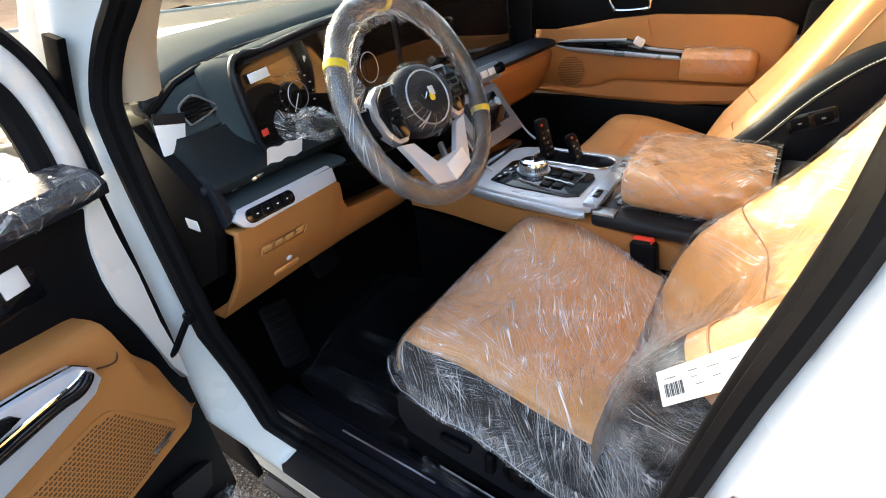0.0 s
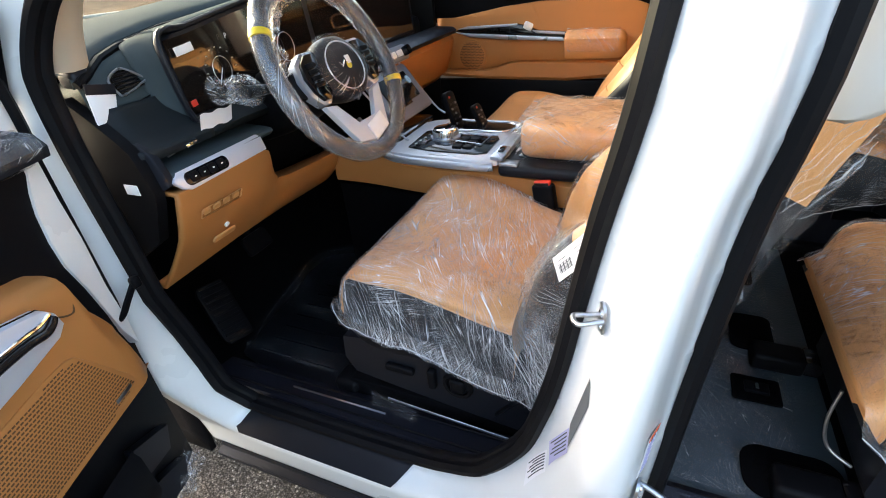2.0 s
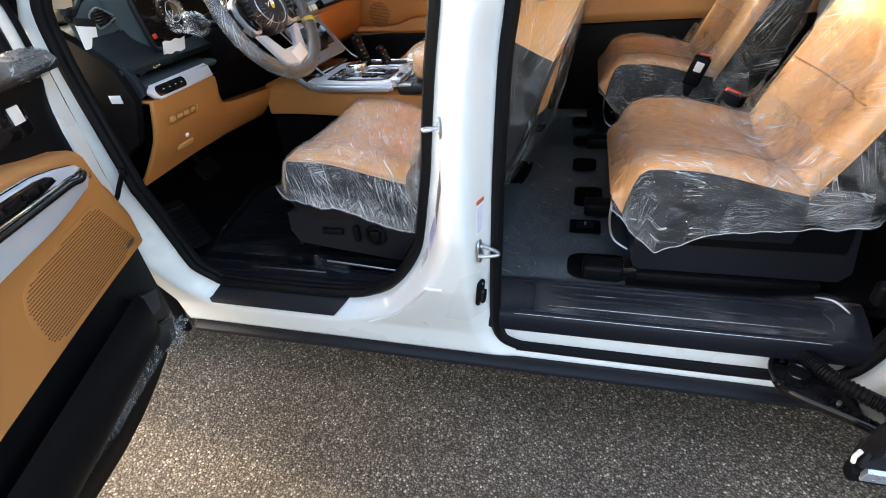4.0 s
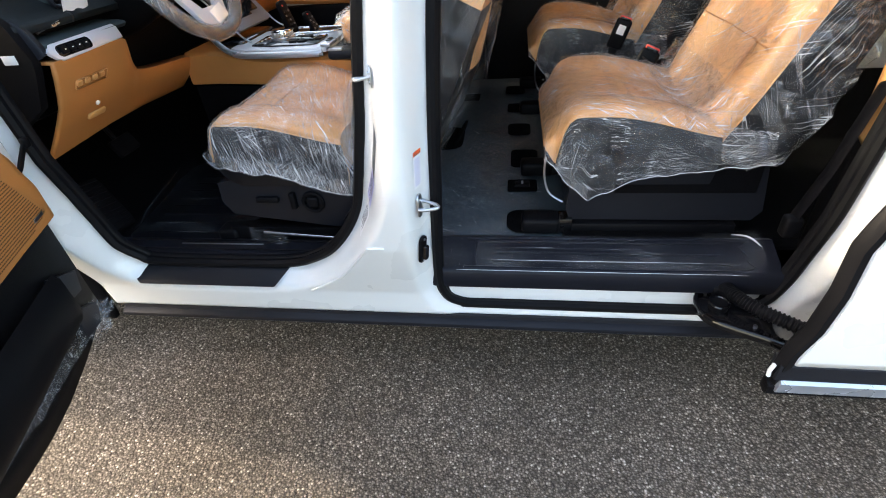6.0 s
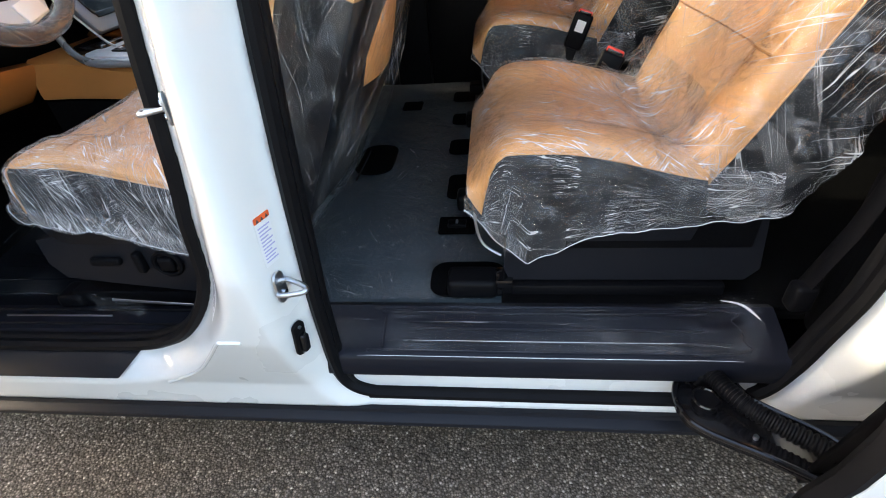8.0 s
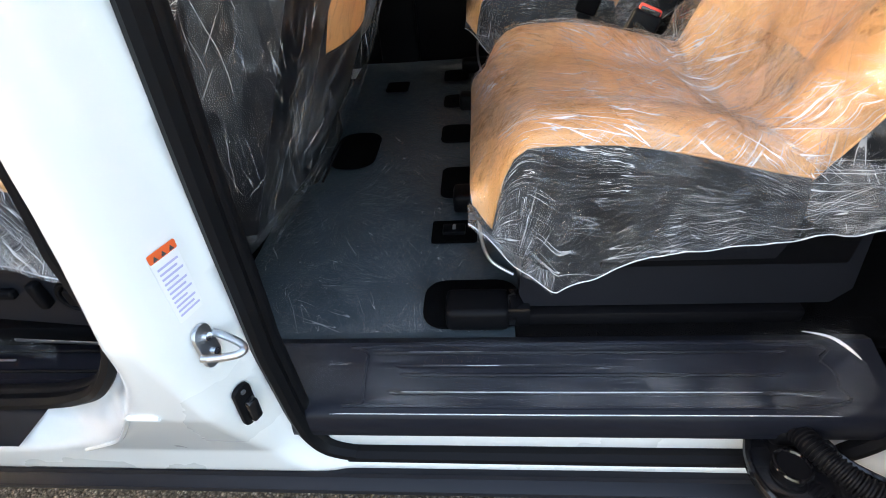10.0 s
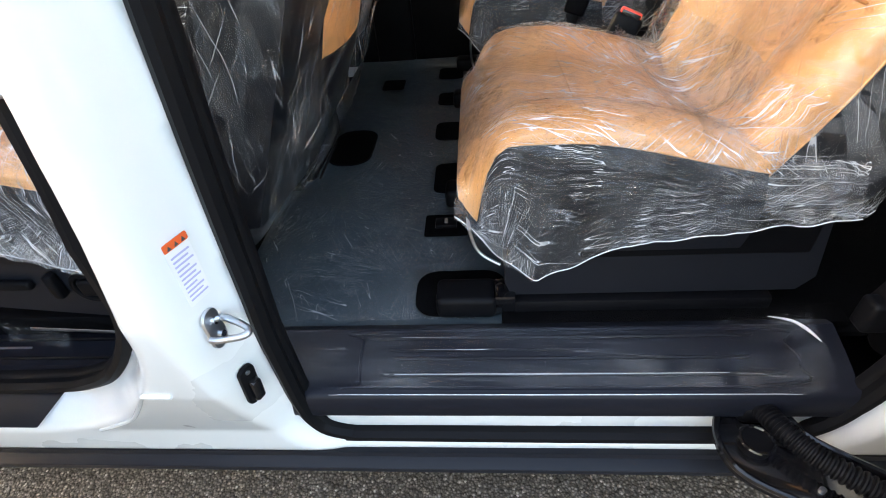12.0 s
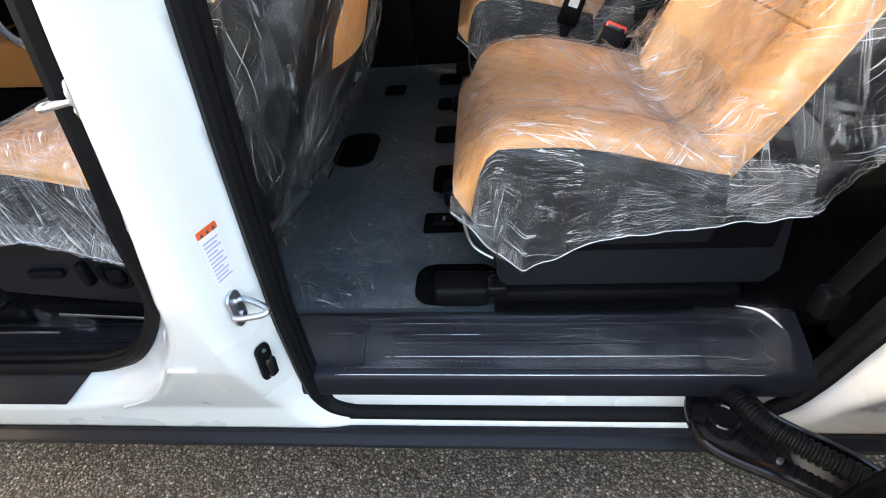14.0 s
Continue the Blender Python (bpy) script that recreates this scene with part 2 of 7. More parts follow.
INK = mat("grey_ink", (0.06, 0.06, 0.07), 0.7, var=0.1, bump=0)
LILAC = mat("lilac_ink", (0.45, 0.45, 0.68), 0.7, var=0.1, bump=0)
ORANGE = mat("orange_red_ink", (0.85, 0.13, 0.03), 0.5, var=0.05, bump=0)
RED = mat("red_plastic", (0.75, 0.05, 0.03), 0.35, var=0.05, bump=0)
YELLOW = mat("yellow_tape", (0.66, 0.50, 0.03), 0.45, var=0.08, bump=0.05)
BEIGE = mat("beige_cloth", (0.50, 0.43, 0.33), 0.9, var=0.06, bump=0.4, bscale=900)
SCREEN = mat("display_glass", (0.012, 0.008, 0.006), 0.05, var=0.2, bump=0, spec=0.8)
DIRT = mat("dirt", (0.15, 0.095, 0.060), 0.95, var=0.45, vscale=1.5, bump=1.0, bscale=14, dist=0.05, spec=0.05)
CONCRETE = mat("concrete", (0.40, 0.37, 0.33), 0.9, var=0.15, vscale=4, bump=0.4, bscale=80, spec=0.08)
ASPHALT = asphalt_material()
SHARDS = ((20, 38, 0.45, 1.3, 0.2), (-40, 75, 0.5, 0.9, 0.2))
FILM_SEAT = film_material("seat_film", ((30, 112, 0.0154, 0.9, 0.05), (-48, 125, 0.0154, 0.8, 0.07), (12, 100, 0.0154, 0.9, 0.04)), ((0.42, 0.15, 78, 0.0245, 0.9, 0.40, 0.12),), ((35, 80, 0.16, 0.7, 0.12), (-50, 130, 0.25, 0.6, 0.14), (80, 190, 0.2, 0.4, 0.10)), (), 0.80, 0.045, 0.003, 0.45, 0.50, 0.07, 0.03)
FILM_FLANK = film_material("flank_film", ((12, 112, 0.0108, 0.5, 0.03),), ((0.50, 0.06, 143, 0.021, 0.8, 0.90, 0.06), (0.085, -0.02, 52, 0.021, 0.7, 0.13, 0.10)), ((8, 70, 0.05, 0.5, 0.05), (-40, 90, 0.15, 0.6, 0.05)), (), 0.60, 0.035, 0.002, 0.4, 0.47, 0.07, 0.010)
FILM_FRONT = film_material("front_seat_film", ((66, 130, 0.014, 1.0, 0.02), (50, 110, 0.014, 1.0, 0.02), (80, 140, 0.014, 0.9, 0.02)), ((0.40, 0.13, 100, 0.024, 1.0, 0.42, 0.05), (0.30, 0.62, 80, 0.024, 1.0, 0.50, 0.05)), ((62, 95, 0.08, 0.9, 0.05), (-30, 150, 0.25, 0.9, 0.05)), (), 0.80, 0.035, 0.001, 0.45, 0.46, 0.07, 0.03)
FILM_SIDE = film_material("hanging_film", ((70, 60, 0.010, 0.9, 0.05),), (), SHARDS, (), 0.3, 0.06, 0.01, 0.4, 0.50)
FILM_FLAT = film_material("protective_film", ((25, 60, 0.006, 0.8, 0.05), (110, 80, 0.006, 0.8, 0.06), (62, 70, 0.006, 0.8, 0.05)), ((0.30, 0.10, 44, 0.012, 0.9, 0.30, 0.15), (0.12, 0.35, 40, 0.012, 0.8, 0.30, 0.15)), ((30, 100, 0.12, 0.5, 0.12), (-60, 150, 0.2, 0.5, 0.12)), (), 0.45, 0.05, 0.002, 0.30, 0.45)
FILM_BAG = film_material("wrapping_film", ((55, 75, 0.015, 0.8, 0.03), (-35, 88, 0.015, 0.4, 0.03), (10, 100, 0.015, 0.8, 0.03)), (), ((25, 60, 0.16, 0.9, 0.12), (-50, 80, 0.16, 0.9, 0.14), (75, 140, 0.16, 0.8, 0.16)), (), 0.80, 0.06, 0.003, 0.50, 0.50, 0.07, 0.015)
FILM_STEP = film_material("step_film", ((0, 60, 0.006, 0.8, 0.03), (6, 90, 0.005, 0.6, 0.03)), (), ((5, 40, 0.10, 0.25, 0.2),), (), 0.28, 0.012, 0.0005, 0.10, 0.52)
FILM_BACK = film_material("sheet_film", ((15, 60, 0.018, 0.9, 0.05), (-25, 75, 0.018, 0.9, 0.06)), (), ((12, 30, 0.15, 0.5, 0.14), (-28, 70, 0.12, 0.5, 0.16)), (), 0.34, 0.018, 0.001, 0.08, 0.51, 0.07, 0.02)
FILM_CLEAR = film_material("clinging_film", ((30, 70, 0.018, 0.8, 0.06), (80, 90, 0.018, 0.8, 0.08)), (), ((30, 60, 0.25, 1.0, 0.20), (-40, 110, 0.3, 0.9, 0.22)), (), 0.55, 0.07, 0.006, 0.45, 0.48)
FILM_RIM = film_material("wound_film", ((30, 60, 0.016, 0.6, 0.06),), (), ((60, 60, 0.2, 0.35, 0.15), (-20, 110, 0.3, 0.3, 0.15)), (), 0.40, 0.10, 0.04, 0.5, 0.51)
FILM_ARM = film_material("armrest_wrapping", ((55, 75, 0.0156, 0.9, 0.06), (-30, 88, 0.0156, 0.9, 0.06)), (), ((30, 45, 0.4, 1.0, 0.14), (-40, 110, 0.3, 0.9, 0.16)), ((30, 45, 0.4, 0.012, 0.8),), 0.70, 0.08, 0.005, 0.50, 0.45, 0.07, 0.03)
FILM_TAUT = film_material("taut_film", ((62, 75, 0.012, 0.9, 0.03), (40, 88, 0.012, 0.8, 0.03)), ((0.05, 0.10, 58, 0.021, 0.8, 0.45, 0.12),), ((60, 50, 0.08, 0.6, 0.10), (-30, 80, 0.15, 0.5, 0.07)), (), 0.65, 0.04, 0.002, 0.40, 0.50)
FILM_BUNCH = film_material("bunched_film", ((70, 138, 0.015, 0.9, 0.05), (100, 162, 0.015, 0.9, 0.06)), (), ((75, 90, 0.15, 1.1, 0.18), (-30, 160, 0.3, 1.0, 0.18), (110, 130, 0.15, 0.9, 0.16)), (), 0.75, 0.07, 0.008, 0.5, 0.46)
FILM_HEM = film_material("film_hem", ((80, 60, 0.06, 0.6, 0.1),), (), (), (), 0.7, 0.10, 0.05, 0.4, 0.42)



def glass_material(name="window_glass", tint=(0.86, 0.90, 0.88, 1)):
    m, n, l = nodes_of(name)
    n.remove(n["Principled BSDF"])
    clear, shine, mix = n.new("ShaderNodeBsdfTransparent"), n.new("ShaderNodeBsdfGlossy"), n.new("ShaderNodeMixShader")
    clear.inputs["Color"].default_value = tint
    shine.inputs["Roughness"].default_value = 0.01
    mix.inputs[0].default_value = 0.06
    l.new(clear.outputs[0], mix.inputs[1])
    l.new(shine.outputs[0], mix.inputs[2])
    l.new(mix.outputs[0], n["Material Output"].inputs["Surface"])
    return m


GLASS = glass_material()
TINTGLASS = glass_material("tinted_glass", (0.40, 0.42, 0.41, 1))
CREAM = mat("cream_plastic", (0.62, 0.58, 0.51), 0.55, var=0.04, bump=0.2, bscale=700)
STACK = mat("satin_grey_blue", (0.27, 0.30, 0.35), 0.32, metal=0.6, var=0.06, bump=0.03)
GREYSATIN = mat("grey_satin", (0.16, 0.17, 0.18), 0.35, metal=0.3, var=0.05, bump=0.05)
# tan darkened in the colour, for shade in grille holes and a seam
TANSHADE = mat("shaded_tan", (0.10, 0.045, 0.012), 0.8, var=0.1, bump=0)
DARKGLASS = mat("privacy_glass", (0.01, 0.012, 0.012), 0.05, var=0.1, bump=0)


# ---------------------------------------------------------------- mesh helpers
def thing(name, label, category, at=(0, 0, 0), group="", kind=""):
    ob = new(name)
    ob.location = at
    ob.empty_display_size = 0.05
    return tagged(ob, label, category, group, kind)


def finish(ob_name, bm, material, smooth=True, angle=40):
    me = bpy.data.meshes.new(ob_name)
    bmesh.ops.recalc_face_normals(bm, faces=bm.faces)
    bm.to_mesh(me)
    bm.free()
    me.materials.append(material)
    if smooth:
        me.polygons.foreach_set("use_smooth", [True] * len(me.polygons))
        me.set_sharp_from_angle(angle=radians(angle))
    return me


def part(name, bm, material, parent=None, label="", smooth=True, angle=40):
    ob = new(name, finish(name, bm, material, smooth, angle))
    if parent is not None:
        ob.parent = parent
        ob.matrix_parent_inverse = Matrix.Translation(parent.location).inverted() if parent.parent is None else Matrix.Identity(4)
        if parent.type == "MESH" and parent.parent is None:
            ob.matrix_parent_inverse = parent.matrix_basis.inverted()
    if label:
        ob["label"] = label
    return ob


def rbox(c, s, r=0.004, seg=2, turn=None):
    """A box with rounded edges: centre, size, radius and an optional turn (Matrix)."""
    bm = bmesh.new()
    bmesh.ops.create_cube(bm, size=1)
    bmesh.ops.scale(bm, vec=s, verts=bm.verts)
    if r > 0:
        bmesh.ops.bevel(bm, geom=bm.edges[:], offset=min(r, min(s) * 0.49), segments=seg, affect="EDGES", profile=0.5)
    if turn is not None:
        bmesh.ops.transform(bm, matrix=turn, verts=bm.verts)
    bmesh.ops.translate(bm, vec=c, verts=bm.verts)
    return bm


def joined(*bms):
    me = bpy.data.meshes.new("tmp")
    out = bmesh.new()
    for b in bms:
        b.to_mesh(me)
        out.from_mesh(me)
        b.free()
    bpy.data.meshes.remove(me)
    return out


def loft(rings, closed=True, caps=True, keep=None):
    """Skin over rings of equal length. keep(i, j): whether to make the face between ring i and i+1 at point j."""
    bm = bmesh.new()
    rows = [[bm.verts.new(p) for p in r] for r in rings]
    n = len(rings[0])
    for i in range(len(rows) - 1):
        for j in range(n if closed else n - 1):
            if keep is None or keep(i, j):
                k = (j + 1) % n
                bm.faces.new((rows[i][j], rows[i][k], rows[i + 1][k], rows[i + 1][j]))
    if caps and closed:
        bm.faces.new(rows[0][::-1])
        bm.faces.new(rows[-1])
    loose = [v for v in bm.verts if not v.link_faces]
    bmesh.ops.delete(bm, geom=loose, context="VERTS")
    bmesh.ops.remove_doubles(bm, verts=bm.verts, dist=1e-5)
    return bm


def sheet(rows, closed=False):
    """A loose skin over rows of points that also carries its own lengths, for creases that run along it."""
    rows = [[Vector(p) for p in r] + ([Vector(r[0])] if closed else []) for r in rows]
    n = len(rows[0])
    us, vs = [0.0], [0.0]
    for i in range(1, len(rows)):
        us.append(us[-1] + sum((rows[i][j] - rows[i - 1][j]).length for j in range(0, n, 3)) / len(range(0, n, 3)))
    for j in range(1, n):
        vs.append(vs[-1] + sum((r[j] - r[j - 1]).length for r in rows[::3]) / len(rows[::3]))
    bm = bmesh.new()
    lay = bm.loops.layers.uv.new("lengths")
    vv = [[bm.verts.new(p) for p in r] for r in rows]
    for i in range(len(rows) - 1):
        for j in range(n - 1):
            f = bm.faces.new((vv[i][j], vv[i][j + 1], vv[i + 1][j + 1], vv[i + 1][j]))
            for loop, (a, b) in zip(f.loops, ((i, j), (i, j + 1), (i + 1, j + 1), (i + 1, j))):
                loop[lay].uv = (us[a], vs[b])
    return bm


def tube(path, r, n=10, closed=False, caps=True, flat=1.0, up=(0, 1, 0)):
    """A round bar along a path; r may be a number or one per point; flat squeezes it along up."""
    pts = [Vector(p) for p in path]
    rings = []
    up = Vector(up)
    for i, p in enumerate(pts):
        a = pts[(i + 1) % len(pts)] if closed or i + 1 < len(pts) else p
        b = pts[i - 1] if closed or i > 0 else p
        t = (a - b).normalized()
        s = t.cross(up)
        s = s.normalized() if s.length > 1e-4 else t.orthogonal().normalized()
        w = s.cross(t).normalized()
        q = r[i] if isinstance(r, (list, tuple)) else r
        rings.append([p + q * (math.cos(k * math.tau / n) * s + flat * math.sin(k * math.tau / n) * w) for k in range(n)])
    if closed:
        rings.append(rings[0])
    return loft(rings, True, caps and not closed)


def smooth_path(pts, steps=8, closed=False):
    """Catmull-Rom through the points."""
    P = [Vector(p) for p in pts]
    n = len(P)
    out = []
    for i in range(n if closed else n - 1):
        p0 = P[(i - 1) % n] if closed or i > 0 else P[i]
        p1, p2 = P[i], P[(i + 1) % n]
        p3 = P[(i + 2) % n] if closed or i + 2 < n else p2
        for k in range(steps):
            t = k / steps
            out.append(0.5 * (2 * p1 + (p2 - p0) * t + (2 * p0 - 5 * p1 + 4 * p2 - p3) * t * t + (3 * p1 - p0 - 3 * p2 + p3) * t**3))
    if not closed:
        out.append(P[-1])
    return out


def plate(outline, thick, bevel=0.0, place=None):
    """A flat piece: an outline in its own x, y, of that thickness along z from 0 up, then put to its place (Matrix)."""
    bm = bmesh.new()
    f = bm.faces.new([bm.verts.new((x, y, 0)) for x, y in outline])
    top = bmesh.ops.extrude_face_region(bm, geom=[f])
    bmesh.ops.translate(bm, vec=(0, 0, thick), verts=[v for v in top["geom"] if isinstance(v, bmesh.types.BMVert)])
    if bevel:
        zs = [e for e in bm.edges if all(v.co.z > thick * 0.5 for v in e.verts)]
        bmesh.ops.bevel(bm, geom=zs, offset=bevel, segments=2, affect="EDGES", profile=0.5)
    if place is not None:
        bmesh.ops.transform(bm, matrix=place, verts=bm.verts)
    return bm


def rounded(w, h, r, n=5):
    """Outline of a rounded rectangle round 0, 0."""
    out = []
    for cx, cy, a in ((w / 2 - r, h / 2 - r, 0), (-w / 2 + r, h / 2 - r, 90), (-w / 2 + r, -h / 2 + r, 180), (w / 2 - r, -h / 2 + r, 270)):
        out += [(cx + r * math.cos(radians(a + 90 * k / n)), cy + r * math.sin(radians(a + 90 * k / n))) for k in range(n + 1)]
    return out


def axes(o, x, y):
    """A place whose x and y run along the given ways."""
    x, y = Vector(x).normalized(), Vector(y)
    z = x.cross(y).normalized()
    y = z.cross(x)
    return Matrix(((x.x, y.x, z.x, o[0]), (x.y, y.y, z.y, o[1]), (x.z, y.z, z.z, o[2]), (0, 0, 0, 1)))


def lerp_table(table, x):
    xs, ys = zip(*table)
    return float(np.interp(x, xs, ys))


def smoothstep(x):
    x = min(1.0, max(0.0, x))
    return x * x * (3 - 2 * x)


def crease(p, amount, freq, stretch=(1, 1, 1)):
    """Sharp folds: ridged noise at two sizes."""
    q = Vector((p[0] * stretch[0], p[1] * stretch[1], p[2] * stretch[2])) * freq
    a = 1 - abs(noise.noise(q)) * 2
    b = 1 - abs(noise.noise(q * 2.7 + Vector((5, 3, 1)))) * 2
    return amount * (a * a * 0.7 + b * b * 0.3)


# ---------------------------------------------------------------- ground
def ground():
    bm = bmesh.new()
    bmesh.ops.create_grid(bm, x_segments=4, y_segments=4, size=400)
    tagged(part("ground", bm, ASPHALT, smooth=False), "worn grey-brown asphalt with pale stone chips", "asphalt", kind="structure")
    bm = bmesh.new()
    bmesh.ops.create_grid(bm, x_segments=80, y_segments=110, size=1)
    for v in bm.verts:
        x, y = -45 + 16.0 * v.co.x, 30 * v.co.y + 12
        bank = 3.6 * smoothstep((-31 - x) / 22)
        v.co = (x, y, 0.03 + bank + 0.30 * max(0, noise.noise((x * 0.5, y * 0.5, 0))) + 0.16 * noise.noise((x * 1.4, y * 1.4, 1)))
    tagged(part("dirt_verge", bm, DIRT), "bare brown dirt bank beyond the paving", "dirt", kind="structure")
    tagged(part("kerb", rbox((-28.7, 12, 0.05), (0.6, 60, 0.14), 0.02), CONCRETE), "pale concrete kerb along the dirt bank", "kerb", kind="structure")


ground()

# ---------------------------------------------------------------- the body of the van
FRONT_HOLE = [(-0.825, 1.225), (-0.872, 1.185), (-0.908, 1.135), (-0.926, 1.075), (-0.929, 1.0), (-0.925, 0.93), (-0.917, 0.85), (-0.902, 0.70), (-0.888, 0.56), (-0.868, 0.46), (-0.835, 0.40), (-0.78, 0.375),
              (-0.45, 0.375), (-0.335, 0.408), (-0.256, 0.470), (-0.198, 0.556), (-0.169, 0.650), (-0.146, 0.755), (-0.132, 0.85), (-0.115, 0.96), (-0.09, 1.1),
              (-0.07, 1.3), (-0.07, 1.52), (-0.15, 1.62), (-0.38, 1.58), (-0.56, 1.46), (-0.71, 1.33)]
REAR_HOLE = [(0.022, 1.1), (0.004, 0.98), (-0.008, 0.84), (-0.016, 0.72), (-0.022, 0.60), (-0.030, 0.47), (-0.034, 0.39), (-0.030, 0.335), (-0.010, 0.298), (0.03, 0.281), (0.08, 0.278),
             (0.64, 0.278), (0.705, 0.300), (0.742, 0.36), (0.760, 0.48), (0.773, 0.60), (0.783, 0.72), (0.795, 0.86), (0.815, 1.1), (0.825, 1.5), (0.76, 1.62), (0.15, 1.62), (0.07, 1.52)]


def y_out(z):
    return lerp_table(((0.22, 0.004), (0.26, -0.008), (0.33, -0.016), (0.40, -0.04), (0.50, -0.075), (0.65, -0.105), (1.05, -0.105), (1.35, -0.02), (1.7, 0.10)), z)


def y_lip(z, rear=False):
    if rear:
        return lerp_table(((0.28, 0.007), (0.36, 0.004), (0.45, -0.006), (0.55, -0.018), (1.1, -0.018), (1.35, 0.02), (1.7, 0.14)), z)
    return lerp_table(((0.30, 0.012), (0.372, 0.03), (0.45, 0.0), (0.52, -0.003), (0.60, -0.012), (0.70, -0.03), (1.1, -0.03), (1.35, 0.02), (1.7, 0.14)), z)


def hole_distance(poly, P):
    """Signed distance of points from a closed outline, minus inside."""
    A = np.array(poly)
    B = np.roll(A, -1, 0)
    best, inside = np.full(len(P), 9.0), np.zeros(len(P), bool)
    near = np.zeros_like(P)
    for a, b in zip(A, B):
        d = b - a
        t = np.clip(((P - a) @ d) / (d @ d), 0, 1)
        q = a + t[:, None] * d
        r = np.linalg.norm(P - q, axis=1)
        m = r < best
        best[m], near[m] = r[m], q[m]
        cross = (a[1] > P[:, 1]) != (b[1] > P[:, 1])
        with np.errstate(divide="ignore", invalid="ignore"):
            xi = (b[0] - a[0]) * (P[:, 1] - a[1]) / (b[1] - a[1]) + a[0]
        inside ^= cross & (P[:, 0] < xi)
    return np.where(inside, -best, best), near


def outline2(poly, steps=6):
    return [(p.x, p.y) for p in smooth_path([(x, z, 0) for x, z in poly], steps, True)]


HOLE_F, HOLE_R = outline2(FRONT_HOLE), outline2(REAR_HOLE)


def pressed(x, z, df, dr):
    """The sheet's depth at distances df and dr from the front and the rear opening."""
    rec = smoothstep((-0.80 - x) / 0.07)
    yo = y_out(z) * (1 - rec) + max(y_out(z), lerp_table(((0.88, -0.072), (1.06, -0.040)), z)) * rec
    wide = 0.055 + 0.020 * smoothstep((z - 0.48) / 0.16) * smoothstep((x + 0.5) / 0.2)
    return yo + (y_lip(z) - yo) * (1 - smoothstep(df / wide)) + (y_lip(z, True) - yo) * (1 - smoothstep(dr / 0.05))


def on_frame(x, z):
    """How far out the pressed frame stands beside the openings."""
    df, _ = hole_distance(HOLE_F, np.array([(x, z)]))
    dr, _ = hole_distance(HOLE_R, np.array([(x, z)]))
    return pressed(x, z, float(df[0]), float(dr[0]))


def side_sheet(van):
    """The white left side: a pressed sheet with two door openings, its lips drawn inwards."""
    step = 0.0085
    xs, zs = np.arange(-1.06, 1.02, step), np.arange(0.252, 1.72, step)
    P = np.array([(x, z) for z in zs for x in xs])
    df, nf = hole_distance(HOLE_F, P)
    dr, nr = hole_distance(HOLE_R, P)
    front = lambda z: lerp_table(((0.25, -0.955), (0.35, -0.96), (0.56, -0.990), (0.73, -1.025), (0.90, -1.04), (1.05, -1.045), (1.2, -0.97), (1.45, -0.77), (1.72, -0.52)), z)
    bm = bmesh.new()
    grid = {}
    for k, (x, z) in enumerate(P):
        rear = dr[k] < df[k]
        d, near = (dr[k], nr[k]) if rear else (df[k], nf[k])
        if d < -step * 1.45 or x < front(z) - 3 * step:
            continue
        if d < step * 0.6:
            x, z = near
            d = 0
        y = pressed(x, z, df[k] if rear else d, d if rear else dr[k])
        grid[divmod(k, len(xs))] = bm.verts.new((max(x, front(z)), y, z))
    for (i, j) in list(grid):
        q = [(i, j), (i, j + 1), (i + 1, j + 1), (i + 1, j)]
        if all(c in grid for c in q):
            vs = [grid[c] for c in q]
            bm.faces.new(vs)
    bmesh.ops.remove_doubles(bm, verts=bm.verts, dist=0.0016)
    bmesh.ops.dissolve_degenerate(bm, dist=0.0012, edges=bm.edges)
    bm.normal_update()
    flip = -1 if sum(f.normal.y * f.calc_area() for f in bm.faces) < 0 else 1
    bad = [f for f in bm.faces if f.calc_area() < 2e-6 or f.normal.y * flip < 0.02]
    bmesh.ops.delete(bm, geom=bad, context="FACES")
    ob = part("side_panel", bm, WHITE, van, "gloss white painted door frame", angle=85)
    s = ob.modifiers.new("thick", "SOLIDIFY")
    s.thickness, s.offset = 0.004, -1 if ob.data.polygons[100].normal.y < 0 else 1
    return ob


def seal(van, poly, name, rear=False):
    """The black rubber bead round a door opening: a fat bulb and a flat inner flange."""
    pts = [(x, y_lip(z, rear) + 0.004, z) for x, z in poly]
    c = Vector((sum(p[0] for p in pts) / len(pts), 0, sum(p[2] for p in pts) / len(pts)))
    rings = []
    n = len(pts)
    for i, p in enumerate(pts):
        t = (Vector(pts[(i + 1) % n]) - Vector(pts[i - 1])).normalized()
        inw = t.cross(Vector((0, 1, 0))).normalized()
        if inw.dot(c - Vector(p)) < 0:
            inw = -inw
        sec = [(-0.007, 0.0), (-0.005, -0.010), (0.003, -0.016), (0.011, -0.015), (0.016, -0.006), (0.014, 0.004), (0.017, 0.007), (0.018, 0.012), (0.017, 0.019), (0.012, 0.023), (-0.004, 0.022)]
        rings.append([Vector(p) + inw * a + Vector((0, 1, 0)) * b for a, b in sec])
    rings.append(rings[0])
    part(name, loft(rings, True, False), RUBBER, van, "black rubber door seal")


